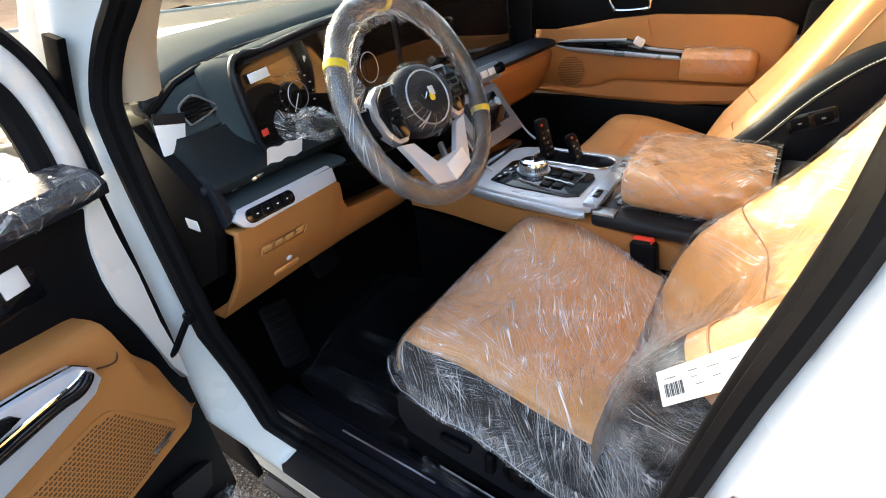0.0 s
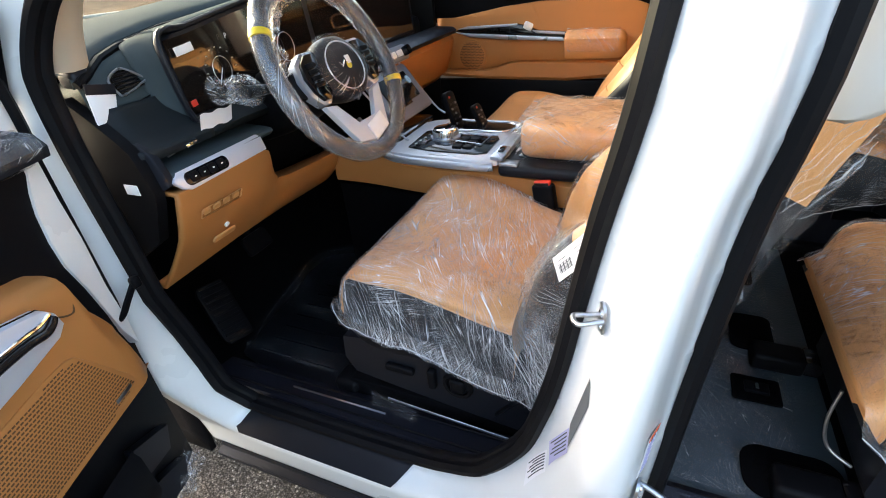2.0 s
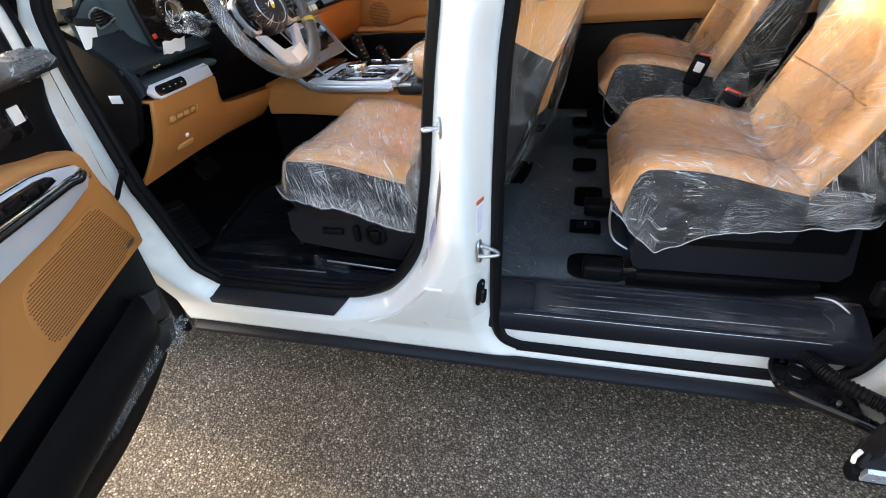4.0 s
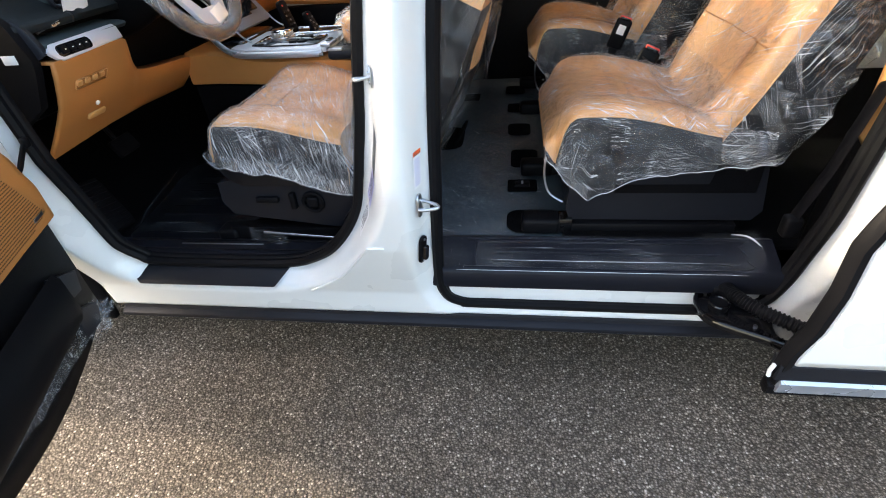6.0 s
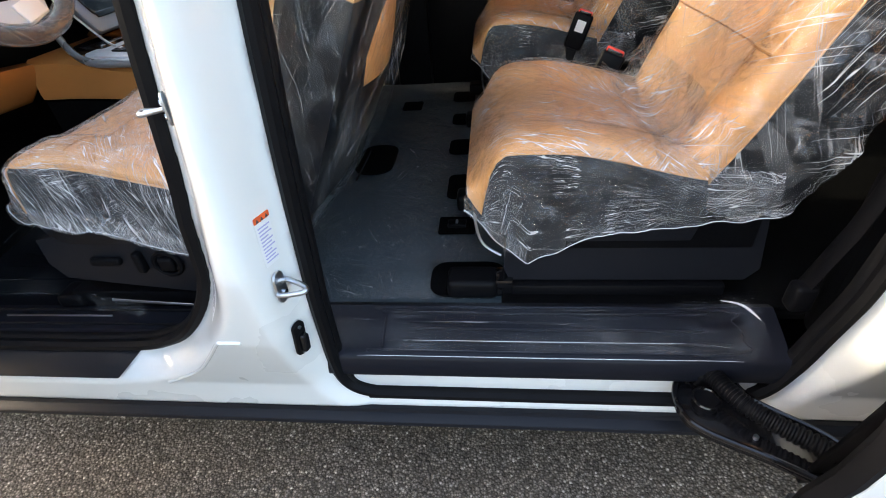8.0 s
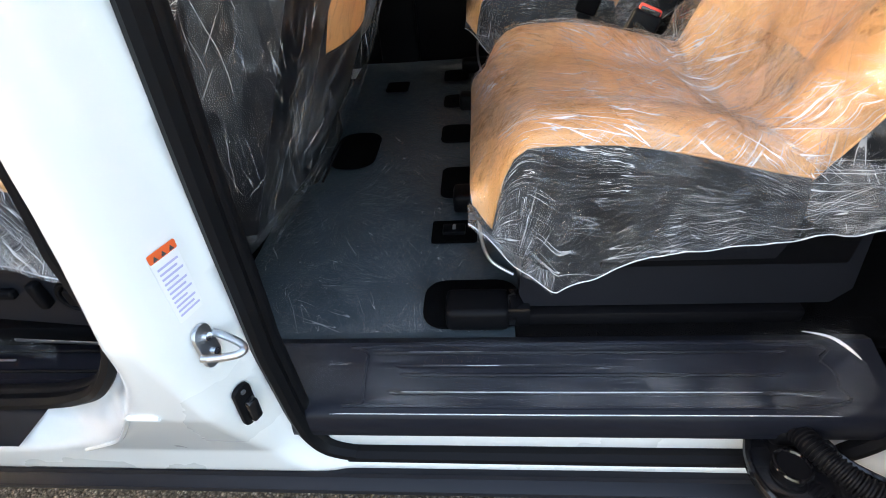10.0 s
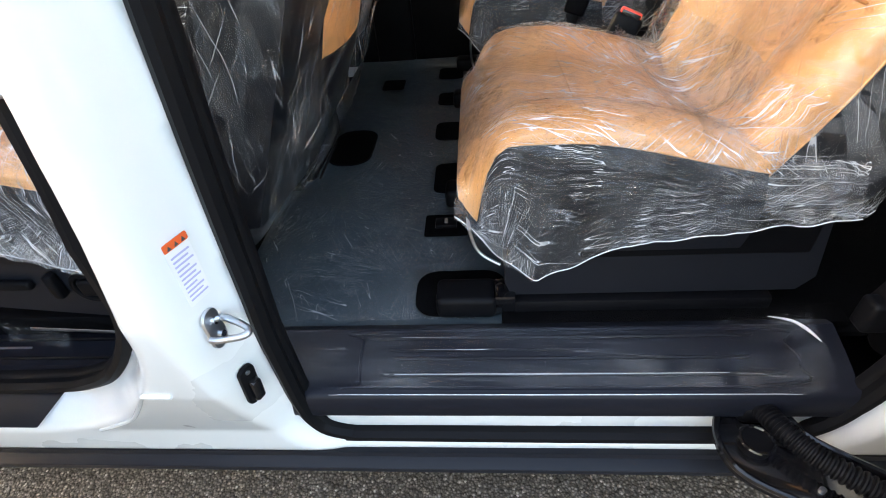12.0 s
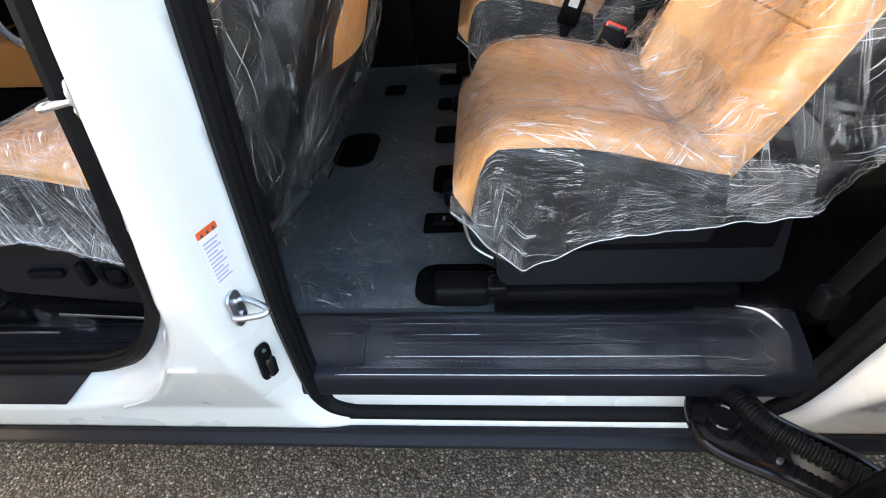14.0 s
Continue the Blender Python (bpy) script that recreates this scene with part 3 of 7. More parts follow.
def van_body():
    van = thing("minivan", "white minivan with its front and sliding doors open", "minivan", (0, 0.7, 0))
    side_sheet(van)
    seal(van, HOLE_F, "front_door_seal")
    seal(van, HOLE_R, "sliding_door_seal", True)
    part("corner_trim", plate([(-0.978, 1.055), (-0.935, 1.125), (-0.895, 1.185), (-0.934, 1.192), (-0.965, 1.15), (-1.002, 1.08)], 0.010, 0.002, axes((0, -0.044, 0), (1, 0, 0), (0, 0, 1))), CARPET, van, "black flocked corner trim")
    # rocker moulding under the sill
    sec = [(-0.009, 0.254), (-0.011, 0.246), (-0.020, 0.243), (-0.027, 0.238), (-0.027, 0.228), (-0.012, 0.212), (0.05, 0.205), (0.05, 0.25)]
    part("rocker_moulding", loft([[(x, y, z) for y, z in sec] for x in np.linspace(-0.93, 1.1, 24)]), GREYPLASTIC, van, "dark grey plastic rocker moulding")
    # pressed bead on the lower pillar
    bead = smooth_path([(x, on_frame(x, z) - 0.0005, z) for x, z in ((-0.354, 0.331), (-0.303, 0.362), (-0.256, 0.397), (-0.205, 0.457), (-0.170, 0.502), (-0.158, 0.508), (-0.128, 0.508))], 6)
    part("pressed_bead", tube(bead, 0.0035, 8), WHITE, van)
    # roof with its lining, far side, floor pan, nose and tail close the shell
    roof = []
    for x in np.linspace(-0.62, 3.2, 20):
        roof.append([(x, y, 1.74 + 0.05 * (1 - ((y - 0.72) / 0.68) ** 2) - 0.04 * smoothstep((-0.2 - x) / 0.5) - (0.05 if k in (0, 14) else 0)) for k, y in enumerate(np.linspace(0.06, 1.40, 15))])
    bm = loft(roof, False)
    ob = part("roof", bm, WHITE, van)
    ob.modifiers.new("thick", "SOLIDIFY").thickness = 0.03
    part("headlining", rbox((1.25, 0.73, 1.66), (3.6, 1.25, 0.012), 0.003), BEIGE, van)
    far = []
    for z in (0.25, 0.4, 0.6, 0.9, 1.06):
        far.append([(x, 1.46 - y_out(z), z) for x in np.linspace(-1.9, 3.2, 30)])
    ob = part("far_side_panel", loft(far, False), WHITE, van)
    ob.modifiers.new("thick", "SOLIDIFY").thickness = 0.02
    for nm, x0, x1 in (("far_front_window", -0.95, -0.12), ("far_middle_window", 0.0, 1.0), ("far_rear_window", 1.15, 3.1)):
        o = [(x0 + (0.35 if x0 < -0.5 else 0), 1.62), (x1, 1.62), (x1, 1.06), (x0, 1.06)]
        q = axes((0, 1.795, 0), (1, 0, 0), (0, -0.25, 1))
        part(nm, plate([(x, z - 0.0) for x, z in o], 0.004, place=q), TINTGLASS if x0 < -0.5 else DARKGLASS, van, "lightly tinted side window" if x0 < -0.5 else "dark tinted window")
    # unseen rail added to stop sun leaking in under the far roof edge
    part("far_rail_sun_block", tube([(-0.70, 1.37, 1.665), (0.0, 1.385, 1.672), (3.15, 1.385, 1.672)], 0.045, 10), WHITE, van)
    # unseen box added to keep a sun patch off the passenger seat
    part("header_sun_block", rbox((-0.655, 0.73, 1.702), (0.15, 1.20, 0.03), 0.01), BEIGE, van)
    part("far_pillar", rbox((-0.06, 1.44, 1.36), (0.11, 0.05, 0.64), 0.01, turn=Matrix.Rotation(radians(10), 4, "X")), WHITE, van)
    part("near_quarter_panel", rbox((2.1, 0.0, 0.8), (2.2, 0.05, 1.1), 0.02), WHITE, van)
    part("near_quarter_window", rbox((2.1, 0.05, 1.5), (2.2, 0.02, 0.38), 0.005), DARKGLASS, van)
    part("tailgate", rbox((3.2, 0.73, 0.95), (0.05, 1.4, 1.4), 0.02), WHITE, van)
    part("floor_pan", rbox((0.9, 0.75, 0.30), (4.6, 1.42, 0.03), 0.004), PLASTIC, van)
    part("bulkhead", rbox((-1.42, 0.73, 0.68), (0.03, 1.42, 0.80), 0.005), CARPET, van)
    # bonnet and wing ahead of the windscreen
    hood = [[(x, y, 1.13 - 0.10 * ((y - 0.73) / 0.78) ** 2 - 0.06 * (-1.6 - x) - 0.25 * smoothstep((-2.0 - x) / 0.6)) for y in np.linspace(-0.05, 1.51, 15)] for x in np.linspace(-2.45, -1.50, 12)]
    ob = part("bonnet", loft(hood, False), WHITE, van)
    ob.modifiers.new("thick", "SOLIDIFY").thickness = 0.02
    part("cowl", rbox((-1.50, 0.73, 1.10), (0.10, 1.30, 0.02), 0.008), PLASTIC, van)
    wing = [[(x, -0.06 + 0.03 * abs(math.sin(z * 3)), z) for x in np.linspace(-2.4, -1.0, 16)] for z in np.linspace(0.45, 0.98, 8)]
    ob = part("front_wing", loft(wing, False), WHITE, van)
    ob.modifiers.new("thick", "SOLIDIFY").thickness = 0.015
    # panel added only to block low sun passing under the wing
    low = [[(x, -0.025 + 0.02 * abs(math.sin(z * 3)), z) for x in np.linspace(-1.38, -0.98, 8)] for z in np.linspace(0.20, 0.47, 6)]
    part("wing_sun_block", loft(low, False), PLASTIC, van, "black panel added to stop sun under the wing").modifiers.new("thick", "SOLIDIFY").thickness = 0.015
    # unseen block added across the nose against the same low sun
    part("nose_sun_block", rbox((-2.38, 0.73, 0.50), (0.22, 1.52, 0.58), 0.08, 3), WHITE, van)
    for x in (-1.75, 2.25):
        for y in (0.09, 1.38):
            wheel = part("wheel", tube([(x, y - 0.10, 0.33), (x, y - 0.08, 0.33), (x, y + 0.08, 0.33), (x, y + 0.10, 0.33)], [0.31, 0.33, 0.33, 0.31], 36, up=(0, 0, 1)), RUBBER, van, "black tyre")
            part("rim", tube([(x, y - 0.104, 0.33), (x, y + 0.104, 0.33)], 0.22, 30, up=(0, 0, 1)), SILVER, wheel, "silver rim")
    # windscreen and its pillars
    w0, w1 = (-1.46, 1.07), (-0.64, 1.70)
    ang = math.atan2(w1[1] - w0[1], w1[0] - w0[0])
    ln = math.hypot(w1[0] - w0[0], w1[1] - w0[1])
    q = axes((w0[0], 0.73, w0[1]), (0, 1, 0), (math.cos(ang), 0, math.sin(ang)))
    part("windscreen", plate([(-0.66, 0), (0.66, 0), (0.58, ln), (-0.58, ln)], 0.005, place=q), GLASS, van)
    for s, nm in ((-1, "near_screen_pillar"), (1, "far_screen_pillar")):
        a = [(w0[0] + 0.02, 0.73 + s * 0.655, w0[1] - 0.02), (-1.05, 0.73 + s * 0.645, 1.40), (w1[0], 0.73 + s * 0.60, w1[1])]
        part(nm, tube(smooth_path(a, 6), 0.028, 10, flat=1.2), WHITE, van)
    # lining of the near screen pillar, beige cloth
    a = [(-0.947, 0.030, 1.10), (-0.922, 0.032, 1.16), (-0.865, 0.040, 1.235), (-0.765, 0.060, 1.34), (-0.60, 0.10, 1.48)]
    part("pillar_lining", tube(smooth_path(a, 6), 0.03, 10, flat=1.4), BEIGE, van, "beige cloth pillar lining")
    return van


van = van_body()


def floors():
    fl = thing("cabin_floor", "dark slate vinyl cabin floor under clear protective film", "floor", (0.1, 0.7, 0.4), kind="structure")
    o = [(-0.20, 0.105), (0.29, 0.105), (0.29, 1.44), (-0.20, 1.44)]
    part("floor_covering", plate(o, 0.008, place=Matrix.Translation((0, 0, 0.398))), VINYL, fl)
    part("floor_carpet", plate([(0.29, 0.1), (3.1, 0.1), (3.1, 1.42), (0.29, 1.42)], 0.01, place=Matrix.Translation((0, 0, 0.394))), CARPET, fl, "black carpet behind")
    rows = [[(x, y, 0.4085 + crease((x, y, 0), 0.004, 9, (1.5, 0.6, 1))) for y in np.linspace(0.13, 1.43, 110)] for x in np.linspace(-0.19, 0.23, 60)]
    part("floor_film", sheet(rows), FILM_FLAT, fl, "crinkled clear film")
    # front footwell
    ft = thing("footwell", "black carpeted driver footwell", "carpet", (-0.8, 0.7, 0.33), kind="structure")
    sec = [(-1.40, 0.75), (-1.36, 0.52), (-1.20, 0.40), (-1.0, 0.345), (-0.6, 0.335), (-0.15, 0.36), (-0.15, 0.395)]
    rows = [[(x, y, z + 0.004 * noise.noise((x * 20, y * 20, 0))) for x, z in sec] for y in np.linspace(0.06, 1.44, 24)]
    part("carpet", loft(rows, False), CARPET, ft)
    part("under_dash", rbox((-1.18, 0.73, 0.88), (0.40, 1.38, 0.28), 0.03), PLASTIC, ft)


floors()


# ---------------------------------------------------------------- seats
def seat(name, label, x0, y0, z0, width, length, lean, height, mirror=1, wrapped=True, thick=0.15, shift=-0.02, bulge=0.0, nose=0.90, taper=0.0, tan_sides=False):
    """A seat that faces forwards (-x): x0 the cushion's nose, y0 its middle, z0 the height of its top. mirror: 1, its outer flank lies to -y."""
    s = thing(name, label, "car seat", (x0 + length / 2, y0, z0 - 0.30), group="seats")
    hw = width / 2
    top = lambda u: z0 - 0.085 * (1 - min(1, u / 0.10)) ** 2.2 - 0.055 * smoothstep((u - 0.14) / 0.30)
    low = lambda u: z0 - 0.175 + 0.07 * (1 - min(1, u / 0.09)) ** 2
    corner = (0.020, 0.065, 4.0) if x0 > 0 else (0.012, 0.055, 2.4)
    seam = lambda u: max(low(u) + 0.012, z0 - 0.018 - 0.055 * smoothstep((u - 0.12) / 0.30) - 0.14 * (1 - min(1, max(0, u - corner[0]) / corner[1])) ** corner[2])
    us = [0, 0.003, 0.007, 0.012, 0.015, 0.019, 0.024, 0.030, 0.038, 0.048, 0.062, 0.082, 0.105] + list(np.linspace(0.13, length - 0.055, 12))
    NT, NS, NB = 26, 6, 6

    def ring(u, grow=0.0):
        hwu = hw * (nose + (1 - nose) * math.sqrt(1 - (1 - min(1, u / 0.11)) ** 2)) + grow
        t, b, z = top(u) + grow, low(u) - grow, seam(u)
        inner = 1 - taper * smoothstep((u - 0.10) / 0.28)
        out = []
        for k in range(NT):
            a = math.pi * k / (NT - 1)
            c = math.cos(a)
            yy = -math.copysign(abs(c) ** 0.55, c) * hwu
            yy *= inner if yy > 0 else 1
            arch = abs(math.sin(a)) ** 0.5
            f = min(1.0, abs(yy) / hwu)
            dish = 0.020 * smoothstep(u / 0.12) * (smoothstep((f - 0.30) / 0.35) - 1 + 0.25 * math.cos(f * 7))
            groove = -0.006 * math.exp(-((f - 0.55) / 0.035) ** 2) * smoothstep((u - 0.05) / 0.05)
            out.append((x0 + u, y0 + mirror * yy, z + (t - z) * arch + (dish + groove) * arch))
        for k in range(1, NS + 1):
            a = k / NS
            out.append((x0 + u + 0.006 * math.sin(a * math.pi), y0 + mirror * (hwu * inner + 0.006 * math.sin(a * math.pi)), z + (b - z) * a))
        for k in range(1, NB):
            out.append((x0 + u, y0 + mirror * hwu * (1 - 2 * k / NB), b))
        for k in range(NS):
            a = k / NS
            out.append((x0 + u + 0.006 * math.sin(a * math.pi), y0 - mirror * (hwu + 0.006 * math.sin(a * math.pi)), b + (z - b) * a))
        return out

    rings = [ring(u) for u in us]
    rings[0] = [tuple(Vector(rings[0][k]).lerp(Vector((x0, y0, (top(0) + low(0)) / 2)), 0.15)) for k in range(len(rings[0]))]
    n = len(rings[0])
    tan = lambda i, j: j < NT - 1
    c1 = part("cushion", loft(rings, True, True, tan), TANPERF, s, "tan perforated leather cushion")
    part("cushion_flank", loft(rings, True, False, lambda i, j: not tan(i, j)), BLACKLEATHER, s, "black leather side of the cushion")
    for sd, nm in ((0, "stitching"), (NT - 1, "stitching")):
        line = [Vector(r[sd]) + Vector((0, (-1 if sd == 0 else 1) * mirror * 0.0015, 0.001)) for r in rings[3:]]
        part(nm, tube(line, 0.0016, 5, up=(0, 0, 1)), TAN, c1)
    # a cross seam that parts the nose from the seat's middle
    cross = [Vector(ring(0.155)[k]) + Vector((0, 0, 0.0005)) for k in range(5, NT - 5)]
    part("seam", tube(smooth_path(cross, 3), 0.0011, 5, up=(0, 0, 1)), TAN, c1)

    # backrest along a leaning axis
    ax, nz = Vector((math.sin(lean), 0, math.cos(lean))), Vector((math.cos(lean), 0, -math.sin(lean)))
    foot = Vector((x0 + length + shift, y0, z0 - 0.115))
    hs = [0, 0.02, 0.05] + list(np.linspace(0.09, height - 0.06, 10)) + [height - 0.03, height - 0.01, height]
    NF, NSd, NBk = 26, 6, 10

    def bring(h, grow=0.0):
        q = smoothstep((height - h) / 0.07)
        w = hw * (0.93 + 0.07 * smoothstep(h / 0.15) - 0.10 * smoothstep((h - 0.30) / 0.25)) * (0.86 + 0.14 * q) + grow
        th = (thick - 0.05 * smoothstep(h / height)) * (0.45 + 0.55 * q) * (0.55 + 0.45 * smoothstep(h / 0.05)) + grow
        o = foot + ax * h + nz * (0.055 * (1 - q))
        bol = 0.035 * smoothstep(h / 0.12) * smoothstep((height - h) / 0.2)
        out = []
        for k in range(NF):
            a = math.pi * k / (NF - 1)
            c = math.cos(a)
            yy = -math.copysign(abs(c) ** 0.6, c) * w
            f = abs(yy) / w
            front = abs(math.sin(a)) ** 0.45
            dent = bol * (1 - smoothstep((f - 0.35) / 0.4)) + 0.006 * math.exp(-((f - 0.55) / 0.035) ** 2)
            ahead = 0.05 + bulge * math.exp(-((h - 0.13) / 0.13) ** 2) * smoothstep((f - 0.25) / 0.4)
            out.append(o + Vector((0, mirror * yy, 0)) - nz * ((ahead + grow) * front - dent * front))
        for k in range(1, NSd + 1):
            out.append(o + Vector((0, mirror * (w + 0.004 * math.sin(k / NSd * math.pi)), 0)) + nz * (th * k / NSd * 0.85))
        for k in range(1, NBk):
            a = k / NBk
            out.append(o + Vector((0, mirror * w * (1 - 2 * a), 0)) + nz * (th * (0.85 + 0.15 * math.sin(a * math.pi))))
        for k in range(NSd):
            out.append(o + Vector((0, -mirror * (w + 0.004 * math.sin(k / NSd * math.pi)), 0)) + nz * (th * (NSd - k) / NSd * 0.85))
        return [tuple(p) for p in out]

    br = [bring(h) for h in hs]
    dark_foot = wrapped and x0 < 0
    face = lambda i, j: (j < NF - 1 + NSd and not (dark_foot and j < 9 and hs[i] < 0.19)) or (tan_sides and j > NF + NSd + NBk) or (dark_foot and hs[i] > 0.36)
    back = part("backrest", loft(br, True, True, face), TAN, s, "tan leather backrest")
    part("back_panel", loft(br, True, False, lambda i, j: not face(i, j)), BLACKLEATHER, s, "black flank and rear of the backrest")
    part("stitching", tube([Vector(r[0]) - nz * 0.001 for r in br[1:-1]], 0.0016, 5), TAN, back)
    mid = [Vector(bring(height * 0.36)[k]) - nz * 0.0005 for k in range(5, NF - 5)]
    part("seam", tube(smooth_path(mid, 3), 0.0018, 5), TANTRIM, back)

    if wrapped:
        film_for_seat(s, ring, bring, x0, y0, z0, hw, length, height, mirror, NT, NS, NF, NSd, nz, FILM_FRONT if x0 < 0 else FILM_SEAT)
    return s, foot, ax, nz


def film_for_seat(s, ring, bring, x0, y0, z0, hw, length, height, mirror, NT, NS, NF, NSd, nz, film):
    """Thin clear bags over the cushion and the backrest, creased, their hems ragged."""
    rows = []
    nu = 90
    for i in range(nu):
        u = -0.002 + (length + 0.05) * i / (nu - 1)
        r = [Vector(p) for p in ring(max(0.001, u), 0.004)]
        over = [r[k] for k in range(NT)]
        table = (-0.110, -0.135, -0.180, -0.203, -0.184, -0.154, -0.134, -0.122) if x0 > 0 else (-0.100, -0.112, -0.118, -0.122, -0.128, -0.140, -0.172, -0.212)
        hem = z0 + float(np.interp(u, (0, 0.03, 0.07, 0.10, 0.13, 0.20, 0.30, 0.45), table)) + 0.008 * noise.noise((u * 30, y0, 0))
        left = [Vector((x0 + u, r[0].y - mirror * (0.004 + 0.016 * t), r[0].z + (hem - r[0].z) * t)) for t in np.linspace(1, 0.08, 12)]
        right = [Vector((x0 + u, r[NT - 1].y + mirror * (0.004 + 0.012 * t), r[NT - 1].z + (hem - r[NT - 1].z) * t)) for t in np.linspace(0.08, 1, 8)]
        line = left + over + right
        line = smooth_path(line, 2)
        row = []
        for k, p in enumerate(line):
            f = k / len(line)
            amt = 0.004 if 0.28 < f < 0.75 else 0.0075
            c = crease(p, amt, 21, (1.7, 0.7, 0.6))
            d = Vector((0, (p.y - y0) / hw * 0.6, 0.8)).normalized()
            row.append(p + d * c)
        rows.append(row)
    if x0 > 0:
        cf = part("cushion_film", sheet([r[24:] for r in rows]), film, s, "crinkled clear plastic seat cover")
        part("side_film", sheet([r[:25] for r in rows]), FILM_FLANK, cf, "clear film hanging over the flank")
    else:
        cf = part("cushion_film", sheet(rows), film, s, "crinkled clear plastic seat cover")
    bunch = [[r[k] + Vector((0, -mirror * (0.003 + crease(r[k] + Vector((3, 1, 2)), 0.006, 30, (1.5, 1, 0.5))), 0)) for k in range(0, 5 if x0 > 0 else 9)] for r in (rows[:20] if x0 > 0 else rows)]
    part("bunched_hem", sheet(bunch), FILM_BUNCH, cf, "bunched milky hem of the cover")
    for side in (0, -1):
        part("film_hem", tube([r[side] for r in rows], 0.0007, 6), FILM_HEM, cf)
    rows = []
    for i in range(70):
        h = -0.01 + (height + 0.008) * i / 69
        r = [Vector(p) for p in bring(min(max(h, 0.004), height), 0.006)]
        m = len(r)
        r = r[-NSd - 9:] + r[: NF + NSd + 9]
        line = smooth_path(r, 2)
        o = sum(r, Vector()) / len(r)
        row = []
        for k, p in enumerate(line):
            d = (p - o)
            d.z *= 0.2
            d = d.normalized()
            side = smoothstep((abs(k / len(line) - 0.5) - 0.22) / 0.1)
            row.append(p + d * crease(p, 0.005 + 0.014 * side, 15, (1.2, 0.8, 0.8)))
        rows.append(row)
    if x0 < 0:
        bf = part("backrest_film", sheet([r[28:84] for r in rows]), FILM_TAUT, s, "clear plastic drawn over the backrest")
        for a_, b_ in ((0, 29), (83, len(rows[0]))):
            part("side_film", sheet([r[a_:b_] for r in rows]), FILM_BACK, bf, "clear film round the backrest flank")
    else:
        part("backrest_film", sheet(rows), FILM_BAG, s, "loose crumpled clear plastic cover")
    if x0 < 0:
        rows = []
        for h in np.linspace(0.0, 0.20, 26):
            line = smooth_path([Vector(p) for p in bring(h, 0.012)[:14]], 3)
            rows.append([p + Vector((-0.5, -0.8, 0.2)) * crease(p + Vector((1, 4, 2)), 0.012, 24, (1.2, 1.0, 0.6)) for p in line])
        part("bolster_film", sheet(rows), FILM_TAUT, s, "crumpled film low on the backrest")
        return
    # slack film that spans the corner between cushion and backrest
    low, high = [Vector(p) for p in ring(length - 0.13, 0.008)[:NT]], [Vector(p) for p in bring(0.13, 0.012)[:NF]]
    rows = []
    for b in np.linspace(0, 1, 40):
        row = []
        for k in range(NT):
            p = low[k].lerp(high[k], b) - Vector((0, 0, 0.035 * math.sin(b * math.pi)))
            row.append(p)
        row = smooth_path(row, 2)
        rows.append([p + Vector((-0.6, 0, 0.8)) * crease(p, 0.018, 11, (0.8, 1.0, 1.2)) for p in row])
    part("slack_film", sheet(rows), FILM_BAG, s, "slack fold of clear plastic")


def buckle(at, lean, label, red=True, paper=False):
    b = thing("seat_belt_buckle", label, "belt buckle", at, group="seat belt buckles")
    T = Matrix.Translation(at) @ Matrix.Rotation(radians(lean), 4, "Y") @ Matrix.Rotation(radians(78), 4, "Z")

    def put(bm):
        bmesh.ops.transform(bm, matrix=T, verts=bm.verts)
        return bm

    part("housing", put(rbox((0, 0, -0.045), (0.024, 0.052, 0.095), 0.007, 3)), PLASTIC, b)
    part("release_button", put(rbox((0, 0, 0.005), (0.016, 0.038, 0.012), 0.003)), RED if red else PLASTIC, b, "red release button" if red else "")
    part("slot", put(rbox((-0.0085, 0, 0.004), (0.003, 0.034, 0.008), 0.0008)), GLOSSBLACK, b)
    part("strap", put(rbox((0, 0, -0.13), (0.012, 0.034, 0.10), 0.004)), PLASTIC, b)
    if paper:
        part("tag", put(rbox((-0.013, 0.0, -0.03), (0.002, 0.024, 0.03), 0.0005)), PAPER, b, "white paper tag")
    return b


LEAN = radians(24)
seat("car_seat", "tan and black leather rear seat in clear plastic beside the step", 0.212, 0.312, 0.742, 0.425, 0.41, LEAN, 0.60, shift=-0.062)
seat("car_seat", "tan and black leather rear seat in clear plastic, far side", 0.195, 1.135, 0.742, 0.41, 0.41, LEAN, 0.60, shift=-0.062)
seat("car_seat", "tan leather driver seat wrapped in clinging clear plastic", -0.615, 0.350, 0.735, 0.476, 0.42, radians(28), 0.62, thick=0.15, shift=0.0, bulge=0.05, nose=0.80, taper=0.24)
seat("car_seat", "uncovered tan leather passenger seat with a black backrest flank", -0.65, 1.125, 0.750, 0.48, 0.45, radians(28), 0.62, wrapped=False, thick=0.17, shift=-0.070, bulge=0.03, tan_sides=True)
buckle((-0.299, 0.545, 0.7365), -10, "black seat belt buckle with a red button beside the driver seat")
buckle((0.514, 0.548, 0.735), 22, "black seat belt buckle with a red button beside the rear seat")
buckle((0.508, 0.915, 0.742), 18, "black belt buckle with a paper tag on the far seat", paper=True)


